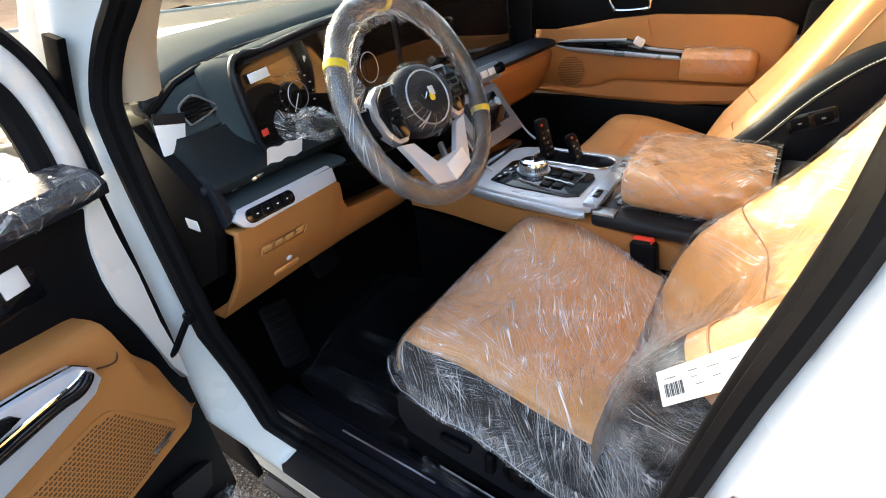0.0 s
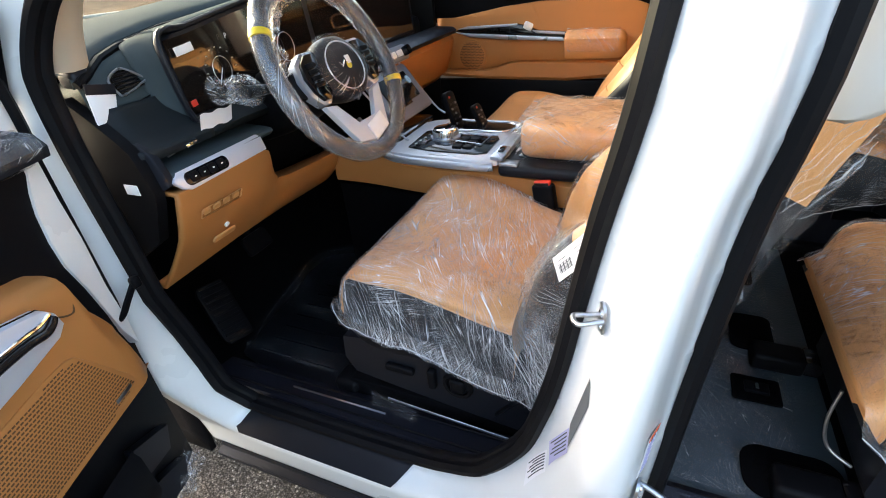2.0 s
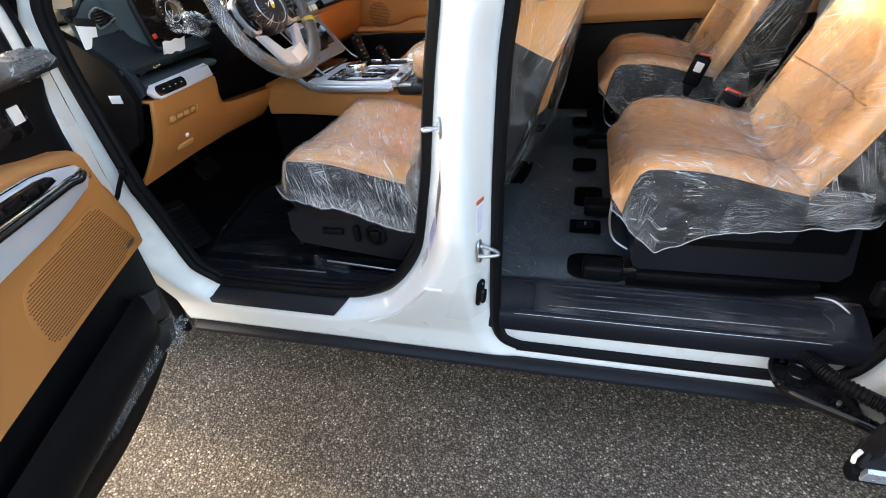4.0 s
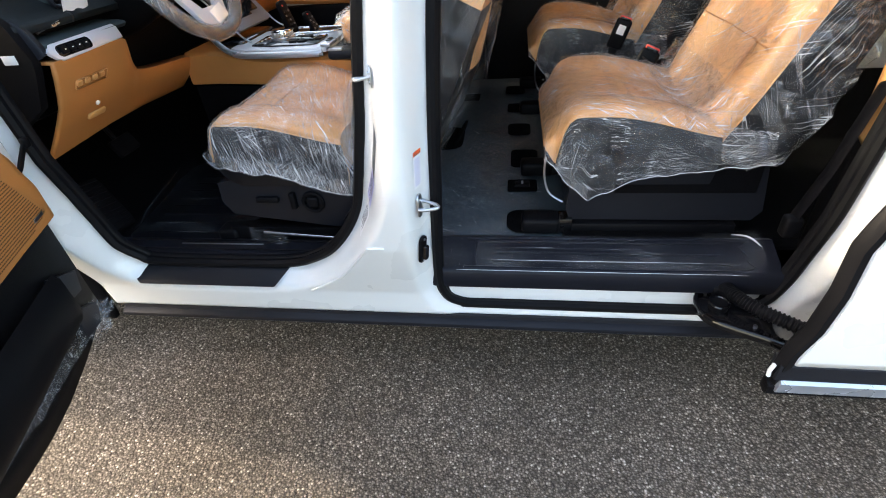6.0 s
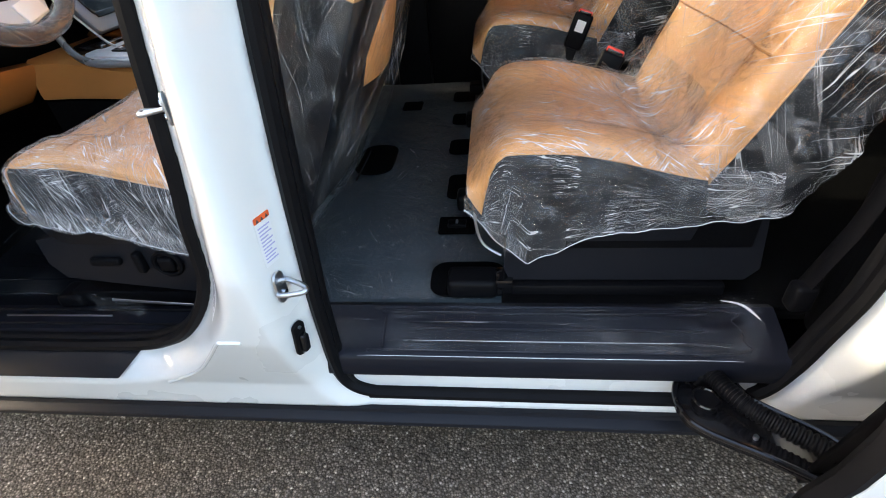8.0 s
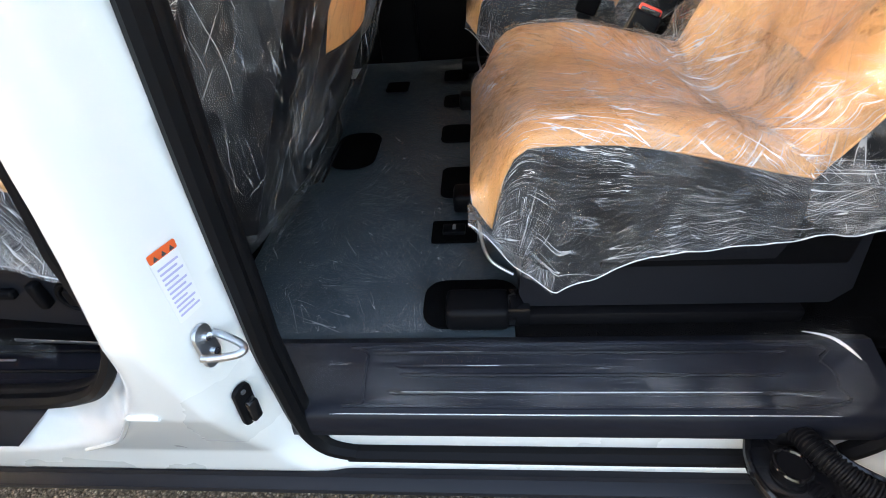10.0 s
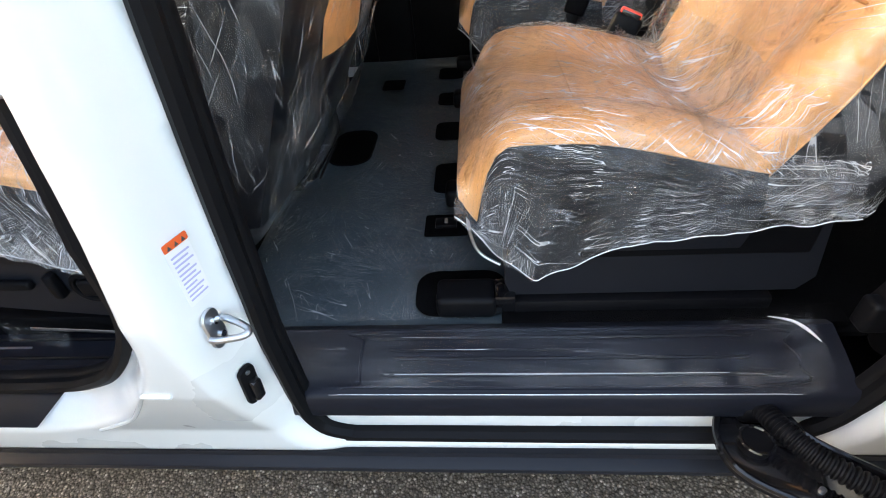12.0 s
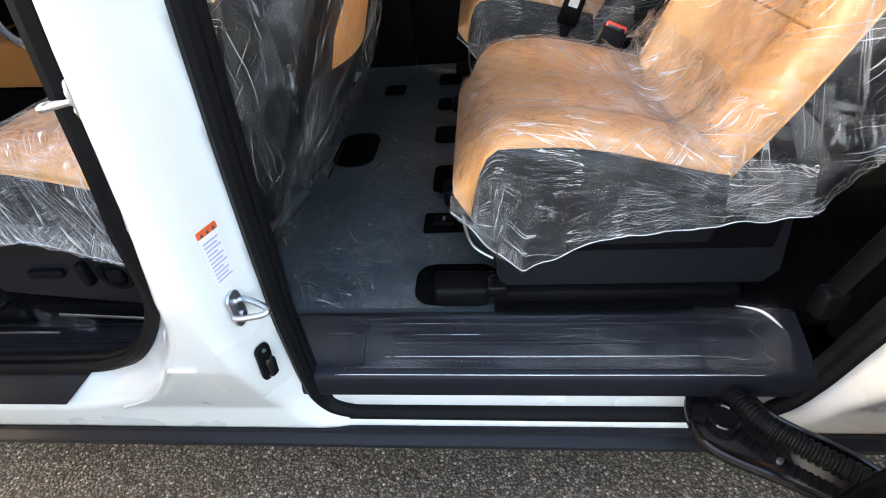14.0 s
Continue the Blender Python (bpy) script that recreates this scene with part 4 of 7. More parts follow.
def rear_base(y0, label, near):
    b = thing("seat_pedestal", label, "seat base", (0.5, y0, 0.41), group="seat bases")
    sec = [(0.275, 0.47), (0.285, 0.445), (0.70, 0.445), (0.72, 0.47), (0.70, 0.60), (0.30, 0.60), (0.28, 0.575)]
    part("valance", loft([[(x, y, z) for x, z in sec] for y in np.linspace(y0 - 0.165, y0 + 0.165, 6)]), GREYPLASTIC, b, "charcoal plastic base cover")
    part("flank_panel", rbox((0.535, y0 - 0.168, 0.556), (0.31, 0.008, 0.07), 0.003), PLASTIC, b)
    part("lever", tube(smooth_path([(0.42, y0 - 0.176, 0.60), (0.425, y0 - 0.185, 0.578), (0.45, y0 - 0.186, 0.573), (0.485, y0 - 0.185, 0.575), (0.49, y0 - 0.176, 0.60)], 4), 0.004, 8), PLASTIC, b)
    for dy in (-0.155, 0.155):
        rail = part("rail", rbox((0.46, y0 + dy, 0.425), (0.42, 0.042, 0.028), 0.006), PLASTIC, b)
        part("rail_cap", rbox((0.215, y0 + dy, 0.430), (0.095, 0.056, 0.042), 0.010, 3), PLASTIC, rail, "black plastic rail end cap")
        part("rail_collar", rbox((0.275, y0 + dy, 0.434), (0.034, 0.046, 0.036), 0.005), GLOSSBLACK, rail)
    w = smooth_path([(0.225, y0 - 0.10, 0.60), (0.222, y0 - 0.105, 0.54), (0.235, y0 - 0.11, 0.49), (0.27, y0 - 0.12, 0.468)], 6)
    part("adjuster_bar", tube(w, 0.0028, 8), STEEL, b, "thin bright adjuster bar")


rear_base(0.312, "charcoal seat pedestal on black floor rails", True)
rear_base(1.135, "charcoal seat pedestal on black floor rails, far side", False)


def front_base():
    b = thing("power_seat_base", "black plastic driver seat base with power seat switches", "seat base", (-0.4, 0.36, 0.36), group="seat bases")
    sec = [(-0.60, 0.565), (-0.605, 0.51), (-0.585, 0.475), (-0.50, 0.462), (-0.33, 0.44), (-0.20, 0.425), (-0.15, 0.47), (-0.15, 0.60), (-0.40, 0.60)]
    part("side_cover", loft([[(x, y, z) for x, z in sec] for y in (0.118, 0.124, 0.14, 0.155)]), GREYPLASTIC, b, "moulded black side cover")
    part("slide_switch", rbox((-0.475, 0.112, 0.520), (0.062, 0.014, 0.016), 0.005, 3), PLASTIC, b)
    part("recline_switch", rbox((-0.405, 0.110, 0.519), (0.016, 0.018, 0.046), 0.005, 3), PLASTIC, b)
    ringp = [(-0.355 + 0.026 * math.cos(a), 0.114, 0.512 + 0.026 * math.sin(a)) for a in np.linspace(0, math.tau, 24, endpoint=False)]
    dial = part("lumbar_switch", tube(ringp, 0.005, 8, closed=True), PLASTIC, b)
    part("button", rbox((-0.355, 0.112, 0.512), (0.030, 0.012, 0.030), 0.006, 3), PLASTIC, dial)
    part("frame", rbox((-0.40, 0.38, 0.50), (0.36, 0.42, 0.14), 0.02), PLASTIC, b)
    for y in (0.16, 0.56):
        rail = part("rail", rbox((-0.40, y, 0.395), (0.46, 0.04, 0.045), 0.006), PLASTIC, b)
        part("rail_foot", rbox((-0.64, y, 0.385), (0.06, 0.06, 0.05), 0.012, 3), PLASTIC, rail)
    part("bright_strip", tube([(-0.52, 0.118, 0.415), (-0.35, 0.118, 0.402), (-0.20, 0.118, 0.39)], 0.0035, 8, flat=0.5), STEEL, b)
    f = [[Vector((-0.55 + 0.10 * a, 0.112 - 0.006 * b_, 0.44 - 0.035 * b_ - 0.02 * a)) + Vector((0, -crease((a, b_, 3), 0.01, 6), 0)) for b_ in np.linspace(0, 1, 8)] for a in np.linspace(0, 1, 14)]
    part("loose_film", sheet(f), FILM_BACK, b, "scrap of clear film")
    bm = rbox((-0.40, 1.125, 0.47), (0.36, 0.42, 0.22), 0.03)
    b2 = thing("passenger_seat_base", "black passenger seat base in deep shade", "seat base", (-0.4, 1.125, 0.36), group="seat bases")
    part("frame", bm, PLASTIC, b2)


front_base()


def seat_extras():
    # black outer bolster low on the driver's backrest, in its own fold of film
    bo = thing("seat_bolster", "black leather bolster low on the driver seat, in crinkled film", "seat bolster", (-0.165, 0.14, 0.60))
    rows, film = [], []
    for h in np.linspace(0, 1, 14):
        s_ = math.sin(math.pi * (0.08 + 0.84 * h)) ** 0.5
        o = Vector((-0.195 + 0.10 * h, 0.135, 0.575 + 0.25 * h))
        rows.append([o + Vector((0.055 * s_ * math.cos(a), 0.032 * s_ * math.sin(a), 0)) for a in np.linspace(0, math.tau, 20, endpoint=False)])
    for h in np.linspace(0, 1, 40):
        s_ = math.sin(math.pi * (0.10 + 0.80 * h)) ** 0.5 + 0.10
        o = Vector((-0.195 + 0.10 * h, 0.135, 0.565 + 0.27 * h))
        ringf = []
        for a in np.linspace(0, math.tau, 48, endpoint=False):
            p = o + Vector((0.055 * s_ * math.cos(a), 0.032 * s_ * math.sin(a), 0))
            ringf.append(p + Vector((math.cos(a), math.sin(a), 0)) * crease(p, 0.012, 14))
        film.append(ringf)
    pad = part("pad", loft(rows), BLACKLEATHER, bo)
    part("bolster_film", sheet(film, True), FILM_BAG, bo, "crinkled clear plastic")
    # skirt of film behind the driver's backrest, and the black map pocket under it
    k = thing("seat_back_cover", "loose clear plastic hanging behind the driver seat", "plastic cover", (0.0, 0.36, 0.5))
    prof = ((0.42, -0.16), (0.48, -0.118), (0.54, -0.066), (0.60, -0.018), (0.68, 0.040), (0.77, 0.082), (0.84, 0.102), (0.93, 0.121), (1.02, 0.142), (1.12, 0.16))
    rows = []
    for z in np.linspace(0.40, 1.10, 80):
        x = lerp_table(prof, z) - 0.006
        w = 0.20 + 0.05 * smoothstep((z - 0.40) / 0.3)
        row = []
        for a in np.linspace(-1, 1, 60):
            p = Vector((x - 0.10 * abs(a - 0.1) ** 2.4, 0.33 + w * a, z + 0.02 * math.sin(a * 5) * smoothstep((0.5 - z) / 0.1)))
            row.append(p + Vector((crease(p, 0.008, 10, (1, 1.6, 0.35)), 0, 0)))
        rows.append(row)
    part("film_sheet", sheet(rows), FILM_BACK, k)
    part("film_hole", plate([(x, y) for x, y in rounded(0.07, 0.05, 0.024)], 0.003, 0, axes((0.018, 0.235, 0.645), (0, 1, 0), (0.65, 0, 1))), CARPET, k, "dark hole torn in the film")
    m = thing("seat_back_shell", "black padded back of the driver seat with a tan inner edge", "seat back", (-0.05, 0.36, 0.6))
    def shell(z0_, z1_, a0, a1, n_=20):
        rows = []
        for z in np.linspace(z0_, z1_, n_):
            x = lerp_table(prof, z) - 0.026
            lo_, hi_ = a0, a1
            rows.append([(x - 0.10 * abs(a - 0.1) ** 2.4, 0.33 + (0.22 if a < 0 else 0.25) * a, z) for a in np.linspace(lo_, hi_, 16)] + [(x - 0.13, 0.33 + 0.20 * a, z) for a in np.linspace(hi_, lo_, 6)])
        return loft(rows)
    part("lower_padding", shell(0.46, 0.785, -1.0, 1.0), BLACKLEATHER, m, "black padded panel")
    part("upper_padding", shell(0.785, 0.905, -1.0, -0.40), BLACKLEATHER, m, "black padded panel")
    part("tan_edge", shell(0.787, 1.10, -0.40, 1.0), TAN, m, "tan leather inner edge")
    part("tan_upper", shell(0.907, 1.10, -1.0, -0.40), TAN, m, "tan leather upper back")
    fl = thing("seat_back_flank", "black stitched leather flank of the passenger backrest", "seat flank", (-0.15, 0.88, 0.8))
    edge_ = smooth_path([(-0.285, 0.70, 0), (-0.262, 0.78, 0), (-0.205, 0.855, 0), (-0.164, 0.903, 0), (-0.127, 0.955, 0), (-0.085, 1.002, 0), (-0.036, 1.040, 0), (0.02, 1.062, 0), (0.08, 1.075, 0)], 6)
    rear_ = smooth_path([(-0.20, 0.62, 0), (-0.16, 0.66, 0), (-0.12, 0.70, 0), (-0.075, 0.76, 0), (-0.03, 0.82, 0), (0.02, 0.88, 0), (0.07, 0.94, 0), (0.13, 1.0, 0)], 6)
    rows = [[(p.x + (r_.x - p.x) * k / 8, 0.884 - 0.022 * math.sin(math.pi * min(1, (k + 1.5) / 8)) ** 0.7, p.y + (r_.y - p.y) * k / 8) for k in range(9)] for p, r_ in zip(edge_, rear_)]
    part("panel", loft(rows, False), BLACKLEATHER, fl).modifiers.new("thick", "SOLIDIFY").thickness = 0.006
    inner = [Vector((p.x + (r_.x - p.x) * 0.20, 0.8535, p.y + (r_.y - p.y) * 0.20)) for p, r_ in zip(edge_, rear_)]
    part("seam", tube([p + Vector((0.004, 0.0015, -0.004)) for p in inner], 0.0022, 6), RUBBER, fl)
    for a_, b_ in zip(inner[:-1], inner[1:]):
        for q_ in (0.0, 0.5):
            part("stitch", tube([a_.lerp(b_, q_), a_.lerp(b_, q_ + 0.32)], 0.0012, 5), CREAM, fl)
    b = thing("seat_switch_panel", "small black panel with two seat buttons on the backrest flank", "switch panel", (-0.09, 0.88, 0.9))
    q = axes((-0.080, 0.862, 0.908), (0.90, 0.0, 0.38), (-0.38, 0, 0.90))
    part("bezel", plate(rounded(0.085, 0.036, 0.006), 0.006, 0.0015, q), GLOSSBLACK, b)
    for s_ in (-1, 1):
        part("button", plate([(x + 0.019 * s_, y) for x, y in rounded(0.030, 0.022, 0.004)], 0.004, 0.001, q @ Matrix.Translation((0, 0, 0.006))), PLASTIC, b)
        part("button_mark", plate([(x + 0.019 * s_, y) for x, y in rounded(0.007, 0.003, 0.001)], 0.0005, 0, q @ Matrix.Translation((0, 0, 0.0102))), STEEL, b)


seat_extras()


def seat_tag():
    t = thing("seat_label", "long white paper label with a barcode on the driver backrest", "label", (-0.16, 0.13, 0.80))
    o = Vector((-0.176, 0.094, 0.798))
    q = axes(o, (0.62, -0.12, 0.77), (-0.35, 0.75, 0.55))
    part("paper", plate([(0, 0), (0.23, 0), (0.23, 0.038), (0, 0.038)], 0.0008, place=q), PAPER, t)
    for k in range(12):
        w = (0.0012, 0.0022, 0.0008)[k % 3]
        part("bar", plate([(0.008 + 0.0022 * k, 0.008), (0.008 + 0.0022 * k + w * 0.7, 0.008), (0.008 + 0.0022 * k + w * 0.7, 0.022), (0.008 + 0.0022 * k, 0.022)], 0.0004, place=q @ Matrix.Translation((0, 0, 0.0012))), INK, t)
    for k, (a, b, w) in enumerate(((0.010, 0.027, 0.016), (0.042, 0.028, 0.014), (0.044, 0.021, 0.010), (0.047, 0.013, 0.012), (0.066, 0.026, 0.016), (0.070, 0.016, 0.010), (0.092, 0.026, 0.012), (0.094, 0.014, 0.016))):
        part("text_line", plate([(a, b), (a + w, b), (a + w, b + 0.0007), (a, b + 0.0007)], 0.0004, place=q @ Matrix.Translation((0, 0, 0.0012))), INK, t)


seat_tag()


# ---------------------------------------------------------------- dashboard
def dashboard():
    d = thing("dashboard", "slate and tan dashboard with wide dark displays, still under shipping film", "dashboard", (-1.0, 0.73, 0.7))
    Y0, Y1 = 0.03, 1.45
    # padded top from the windscreen to a dark reveal line that sinks towards the driver's end
    gx = lambda y: lerp_table(((0.03, -0.918), (0.055, -0.928), (0.09, -0.946), (0.148, -0.966), (0.25, -0.975), (0.60, -0.982), (1.44, -1.0)), y)
    gz = lambda y: lerp_table(((0.02, 1.078), (0.055, 1.092), (0.09, 1.106), (0.148, 1.118), (0.25, 1.134), (0.40, 1.147), (0.55, 1.162), (0.75, 1.172), (1.44, 1.160)), y)
    ys = [p.x for p in smooth_path([(y, 0, 0) for y in (0.022, 0.04, 0.06, 0.09, 0.13, 0.19, 0.30, 0.5, 0.8, 1.15, Y1)], 5)]
    rows = []
    for y in ys:
        x, z = gx(y), gz(y)
        end = -1.46 + (z - 0.012 - 1.07) / 0.77 + 0.014
        sec = [(x - 0.004, z - 0.014), (x - 0.005, z - 0.002), (x - 0.012, z + 0.005), (x - 0.030, z + 0.009)] + [(x - 0.03 + (end - x + 0.03) * f, z + 0.009 + 0.006 * math.sin(math.pi * f) - 0.021 * f ** 2) for f in (0.2, 0.4, 0.6, 0.8, 0.92, 1.0)]
        rows.append([(px, y, pz) for px, pz in sec])
    part("top_pad", loft(rows, False), DASHTOP, d, "soft slate dashboard top").modifiers.new("thick", "SOLIDIFY").thickness = 0.006
    part("top_groove", tube([(gx(y) + 0.002, y, gz(y) - 0.009) for y in ys], 0.007, 8), PLASTIC, d)
    # padded face below it, one soft curve from the reveal line past the vent down to the tray
    rows = []
    for y in np.linspace(0.028, 0.175, 20):
        x, z = gx(y), gz(y) - 0.010
        dip = 0.012 * smoothstep((0.06 - y) / 0.03)
        sec = smooth_path([(x, 0, z), (x + (-0.913 - x) * 0.62, 0, z + (1.064 - z) * 0.25), (-0.911, 0, 1.064), (-0.905, 0, 1.035), (-0.893, 0, 1.004), (-0.870, 0, 0.977), (-0.848, 0, 0.963), (-0.838, 0, 0.957), (-0.842, 0, 0.947)], 4)
        rows.append([(p.x - dip, y, p.z) for p in sec])
    part("lower_tier", loft([r[13:] for r in rows], False), DASHLOW, d, "black lower dashboard face").modifiers.new("thick", "SOLIDIFY").thickness = 0.005
    part("vent_tier", loft([r[:14] for r in rows], False), DASHTOP, d, "soft slate dashboard face").modifiers.new("thick", "SOLIDIFY").thickness = 0.005
    low2 = [(-0.893, 1.004), (-0.882, 0.988), (-0.870, 0.977), (-0.848, 0.963), (-0.838, 0.957), (-0.842, 0.947)]
    part("lower_face", loft([[(x, y, z) for x, z in low2] for y in np.linspace(0.175, 0.62, 14)], False), DASHLOW, d, "black lower dashboard face").modifiers.new("thick", "SOLIDIFY").thickness = 0.005
    part("tier_seam", tube(smooth_path([(-0.9025, 0.045, 1.012), (-0.9005, 0.07, 1.020), (-0.9015, 0.11, 1.028), (-0.903, 0.150, 1.036)], 6), 0.0014, 6), PLASTIC, d)
    # hood over the displays, between the reveal line and the display rim
    hood = []
    for y in np.linspace(0.165, 1.33, 40):
        x0_, z0_ = -0.880 - 0.10 * ((y - 0.14) / 1.1) ** 1.2, 1.126 + 0.030 * smoothstep((y - 0.14) / 0.3) + 0.028 * smoothstep((y - 0.5) / 0.4)
        x1_, z1_ = min(gx(y), x0_ - 0.02), gz(y) - 0.012
        hood.append([(x0_ + (x1_ - x0_) * f, y, z0_ + (z1_ - z0_) * f + 0.008 * math.sin(math.pi * f)) for f in np.linspace(0, 1, 7)])
    part("display_hood", loft(hood, False), DASHTOP, d, "soft slate hood over the displays").modifiers.new("thick", "SOLIDIFY").thickness = 0.004
    # air vent
    vq = axes((-0.9115, 0.100, 1.060), (0.02, 1, 0.04), (-0.30, 0, 1))
    out = [(-0.030, 0.008), (-0.008, 0.020), (0.006, 0.018), (0.029, -0.002), (0.026, -0.008), (-0.018, -0.019), (-0.026, -0.014)]
    part("vent_well", plate([(x * 0.95, y * 0.95) for x, y in out], 0.003, place=vq), GLOSSBLACK, d)
    fr = [vq @ Vector((x, y, 0.005)) for x, y in out]
    vent = part("vent_frame", tube(smooth_path(fr, 4, True), 0.0020, 8, closed=True), GREYSATIN, d, "satin grey vent surround")
    for k in range(5):
        yy = -0.012 + 0.0062 * k
        x0, x1 = -0.025 + 0.002 * abs(k - 2), 0.024 - 0.0035 * k
        bm = rbox(((x0 + x1) / 2, yy, 0.0045), (x1 - x0, 0.0034, 0.004), 0.001)
        bmesh.ops.transform(bm, matrix=vq, verts=bm.verts)
        part("slat", bm, PLASTIC, vent)
    # end cap of the dashboard beside the opening
    cap = [(-0.96, 1.05), (-0.915, 1.02), (-0.870, 0.985), (-0.850, 0.965), (-0.828, 0.90), (-0.835, 0.875), (-0.87, 0.80), (-1.0, 0.72), (-1.05, 0.80), (-1.03, 1.0)]
    part("end_cap", loft([[(x, y, z) for x, z in cap] for y in (0.014, 0.020, 0.034)]), PLASTIC, d, "black dashboard end cap")
    part("end_sticker", rbox((-0.872, 0.009, 0.905), (0.032, 0.002, 0.018), 0.0006), PAPER, d, "small white sticker")
    part("bolster_edge", loft([[(x, y0_, z - 0.004), (x + 0.004, y0_ + 0.004, z), (x + 0.003, y0_ + 0.016, z), (x - 0.02, y0_ + 0.020, z - 0.006), (x - 0.03, y0_, z - 0.012)] for x, y0_, z in ((-0.868, 0.032, 0.975), (-0.850, 0.034, 0.966), (-0.836, 0.034, 0.950), (-0.822, 0.032, 0.926), (-0.816, 0.030, 0.906))]), GREYPLASTIC, d, "bevelled charcoal edge beside the tray")
    # open tray beneath, with a bright slider and folded film
    part("tray_back", rbox((-0.90, 0.26, 0.935), (0.02, 0.46, 0.09), 0.004), PLASTIC, d)
    part("tray_floor", loft([[(x, y, z) for x, z in ((-0.812, 0.918), (-0.816, 0.923), (-0.832, 0.926), (-0.895, 0.930), (-0.895, 0.915), (-0.82, 0.910))] for y in np.linspace(0.048, 0.30, 8)]), DASHTOP, d, "slate ledge of the open tray")
    part("slider_bar", tube([(-0.845, 0.075, 0.942), (-0.845, 0.165, 0.958)], 0.0028, 8), STEEL, d)
    part("slider_grip", rbox((-0.838, 0.118, 0.951), (0.016, 0.026, 0.008), 0.003, turn=Matrix.Rotation(radians(10), 4, "X")), CHROME, d)
    f = [[(-0.796 - 0.010 * b, 0.124 + 0.074 * a, 1.000 - 0.002 * a - 0.028 * b + 0.0016 * math.sin(a * 14)) for b in np.linspace(0, 1, 6)] for a in np.linspace(0, 1, 18)]
    part("tray_film", loft(f, False), PAPER, d, "folded white protective film")
    # silver trim with the switch panel
    sq = axes((-0.815, 0.152, 0.904), (-0.01, 1, 0.0), (-0.35, 0, 1))
    tr = [(-0.112, 0.004), (-0.098, 0.017), (0.10, 0.019), (0.11, 0.012), (0.108, -0.015), (-0.085, -0.019), (-0.10, -0.012)]
    part("silver_trim", plate(tr, 0.008, 0.002, sq), SILVERPAINT, d, "satin silver trim panel")
    part("switch_panel", plate([(x - 0.042, y - 0.001) for x, y in rounded(0.098, 0.024, 0.010)], 0.005, 0.001, sq @ Matrix.Translation((0, 0, 0.006))), GLOSSBLACK, d, "black switch panel")
    for k in range(4):
        part("switch", plate([(x - 0.073 + 0.0205 * k, y - 0.001) for x, y in rounded(0.017, 0.017, 0.004)], 0.003, 0.001, sq @ Matrix.Translation((0, 0, 0.011))), PLASTIC, d)
        part("switch_mark", plate([(x - 0.073 + 0.0205 * k, y - 0.001) for x, y in rounded(0.004, 0.002, 0.0008)], 0.0006, 0, sq @ Matrix.Translation((0, 0, 0.0145))), PAPER, d)
    # tan knee panel
    ktop = ((0.03, 0.886), (0.262, 0.886), (0.274, 0.862), (0.288, 0.828), (0.310, 0.800), (0.35, 0.788), (0.40, 0.780), (0.51, 0.768), (0.66, 0.752))
    klow = ((0.03, 0.676), (0.24, 0.690), (0.38, 0.690), (0.66, 0.672))
    rows = []
    for y in np.linspace(0.034, 0.60, 60):
        hi, lo = lerp_table(ktop, y), lerp_table(klow, y)
        ring = [(-0.835 - 0.58 * (0.886 - hi), y, hi + 0.001)]
        for k in range(8):
            z = hi + (lo - hi) * k / 7
            ring.append((-0.812 - 0.50 * (0.886 - z) - 0.25 * max(0, 0.80 - z) + 0.010 * math.sin(k / 7 * math.pi), y, z))
        ring.append((ring[-1][0] - 0.03, y, lo - 0.002))
        rows.append(ring)
    part("knee_panel", loft(rows, False), TANTRIM, d, "tan knee panel").modifiers.new("thick", "SOLIDIFY").thickness = 0.008
    kq = axes((-0.8185, 0.125, 0.834), (0, 1, 0), (0.49, 0, 0.87))
    part("button_row_rim", tube([kq @ Vector((x, y, 0.003)) for x, y in rounded(0.10, 0.022, 0.004)], 0.0013, 6, closed=True), TAN, d)
    for k in range(4):
        part("blank_button", plate([(x - 0.036 + 0.024 * k, y) for x, y in rounded(0.016, 0.012, 0.003)], 0.0035, 0.001, kq), TAN, d)
    hq = axes((-0.8565, 0.150, 0.770), (0, 1, 0), (0.55, 0, 0.83))
    part("plug", plate([(0.006 * math.cos(a), 0.006 * math.sin(a)) for a in np.linspace(0, math.tau, 14, endpoint=False)], 0.004, 0.001, hq), PAPER, d, "round white plug")
    part("fuse_handle", plate([(x, y - 0.030) for x, y in rounded(0.06, 0.016, 0.006)], 0.004, 0.0015, hq), TAN, d)
    # displays: one long dark glass in a grey surround
    def panel_x(y):
        return -0.862 - 0.10 * ((y - 0.14) / 1.1) ** 1.2
    def strip(zb, zt, y0, y1, off, n=30):
        return [[(panel_x(y) + off + 0.12 * 0, y, z) for z in (zb(y), (zb(y) + zt(y)) / 2, zt(y))] for y in np.linspace(y0, y1, n)]
    zt = lambda y: 1.122 + 0.030 * smoothstep((y - 0.14) / 0.3) + 0.028 * smoothstep((y - 0.5) / 0.4)
    zb = lambda y: 0.975 - 0.012 * smoothstep((y - 0.17) / 0.2)
    rows = []
    for y in np.linspace(0.158, 1.32, 44):
        t, b = zt(y), zb(y)
        x = panel_x(y)
        sk = 0.02 * smoothstep((0.19 - y) / 0.04)
        rows.append([(x - 0.07, y, b + 0.01), (x, y, b + sk), (x + 0.004, y, b + sk + 0.004), (x - 0.012, y, t - sk - 0.004), (x - 0.018, y, t - sk), (x - 0.10, y, t - 0.005)])
    part("display_housing", loft(rows, True, True), GREYPLASTIC, d, "charcoal display housing")
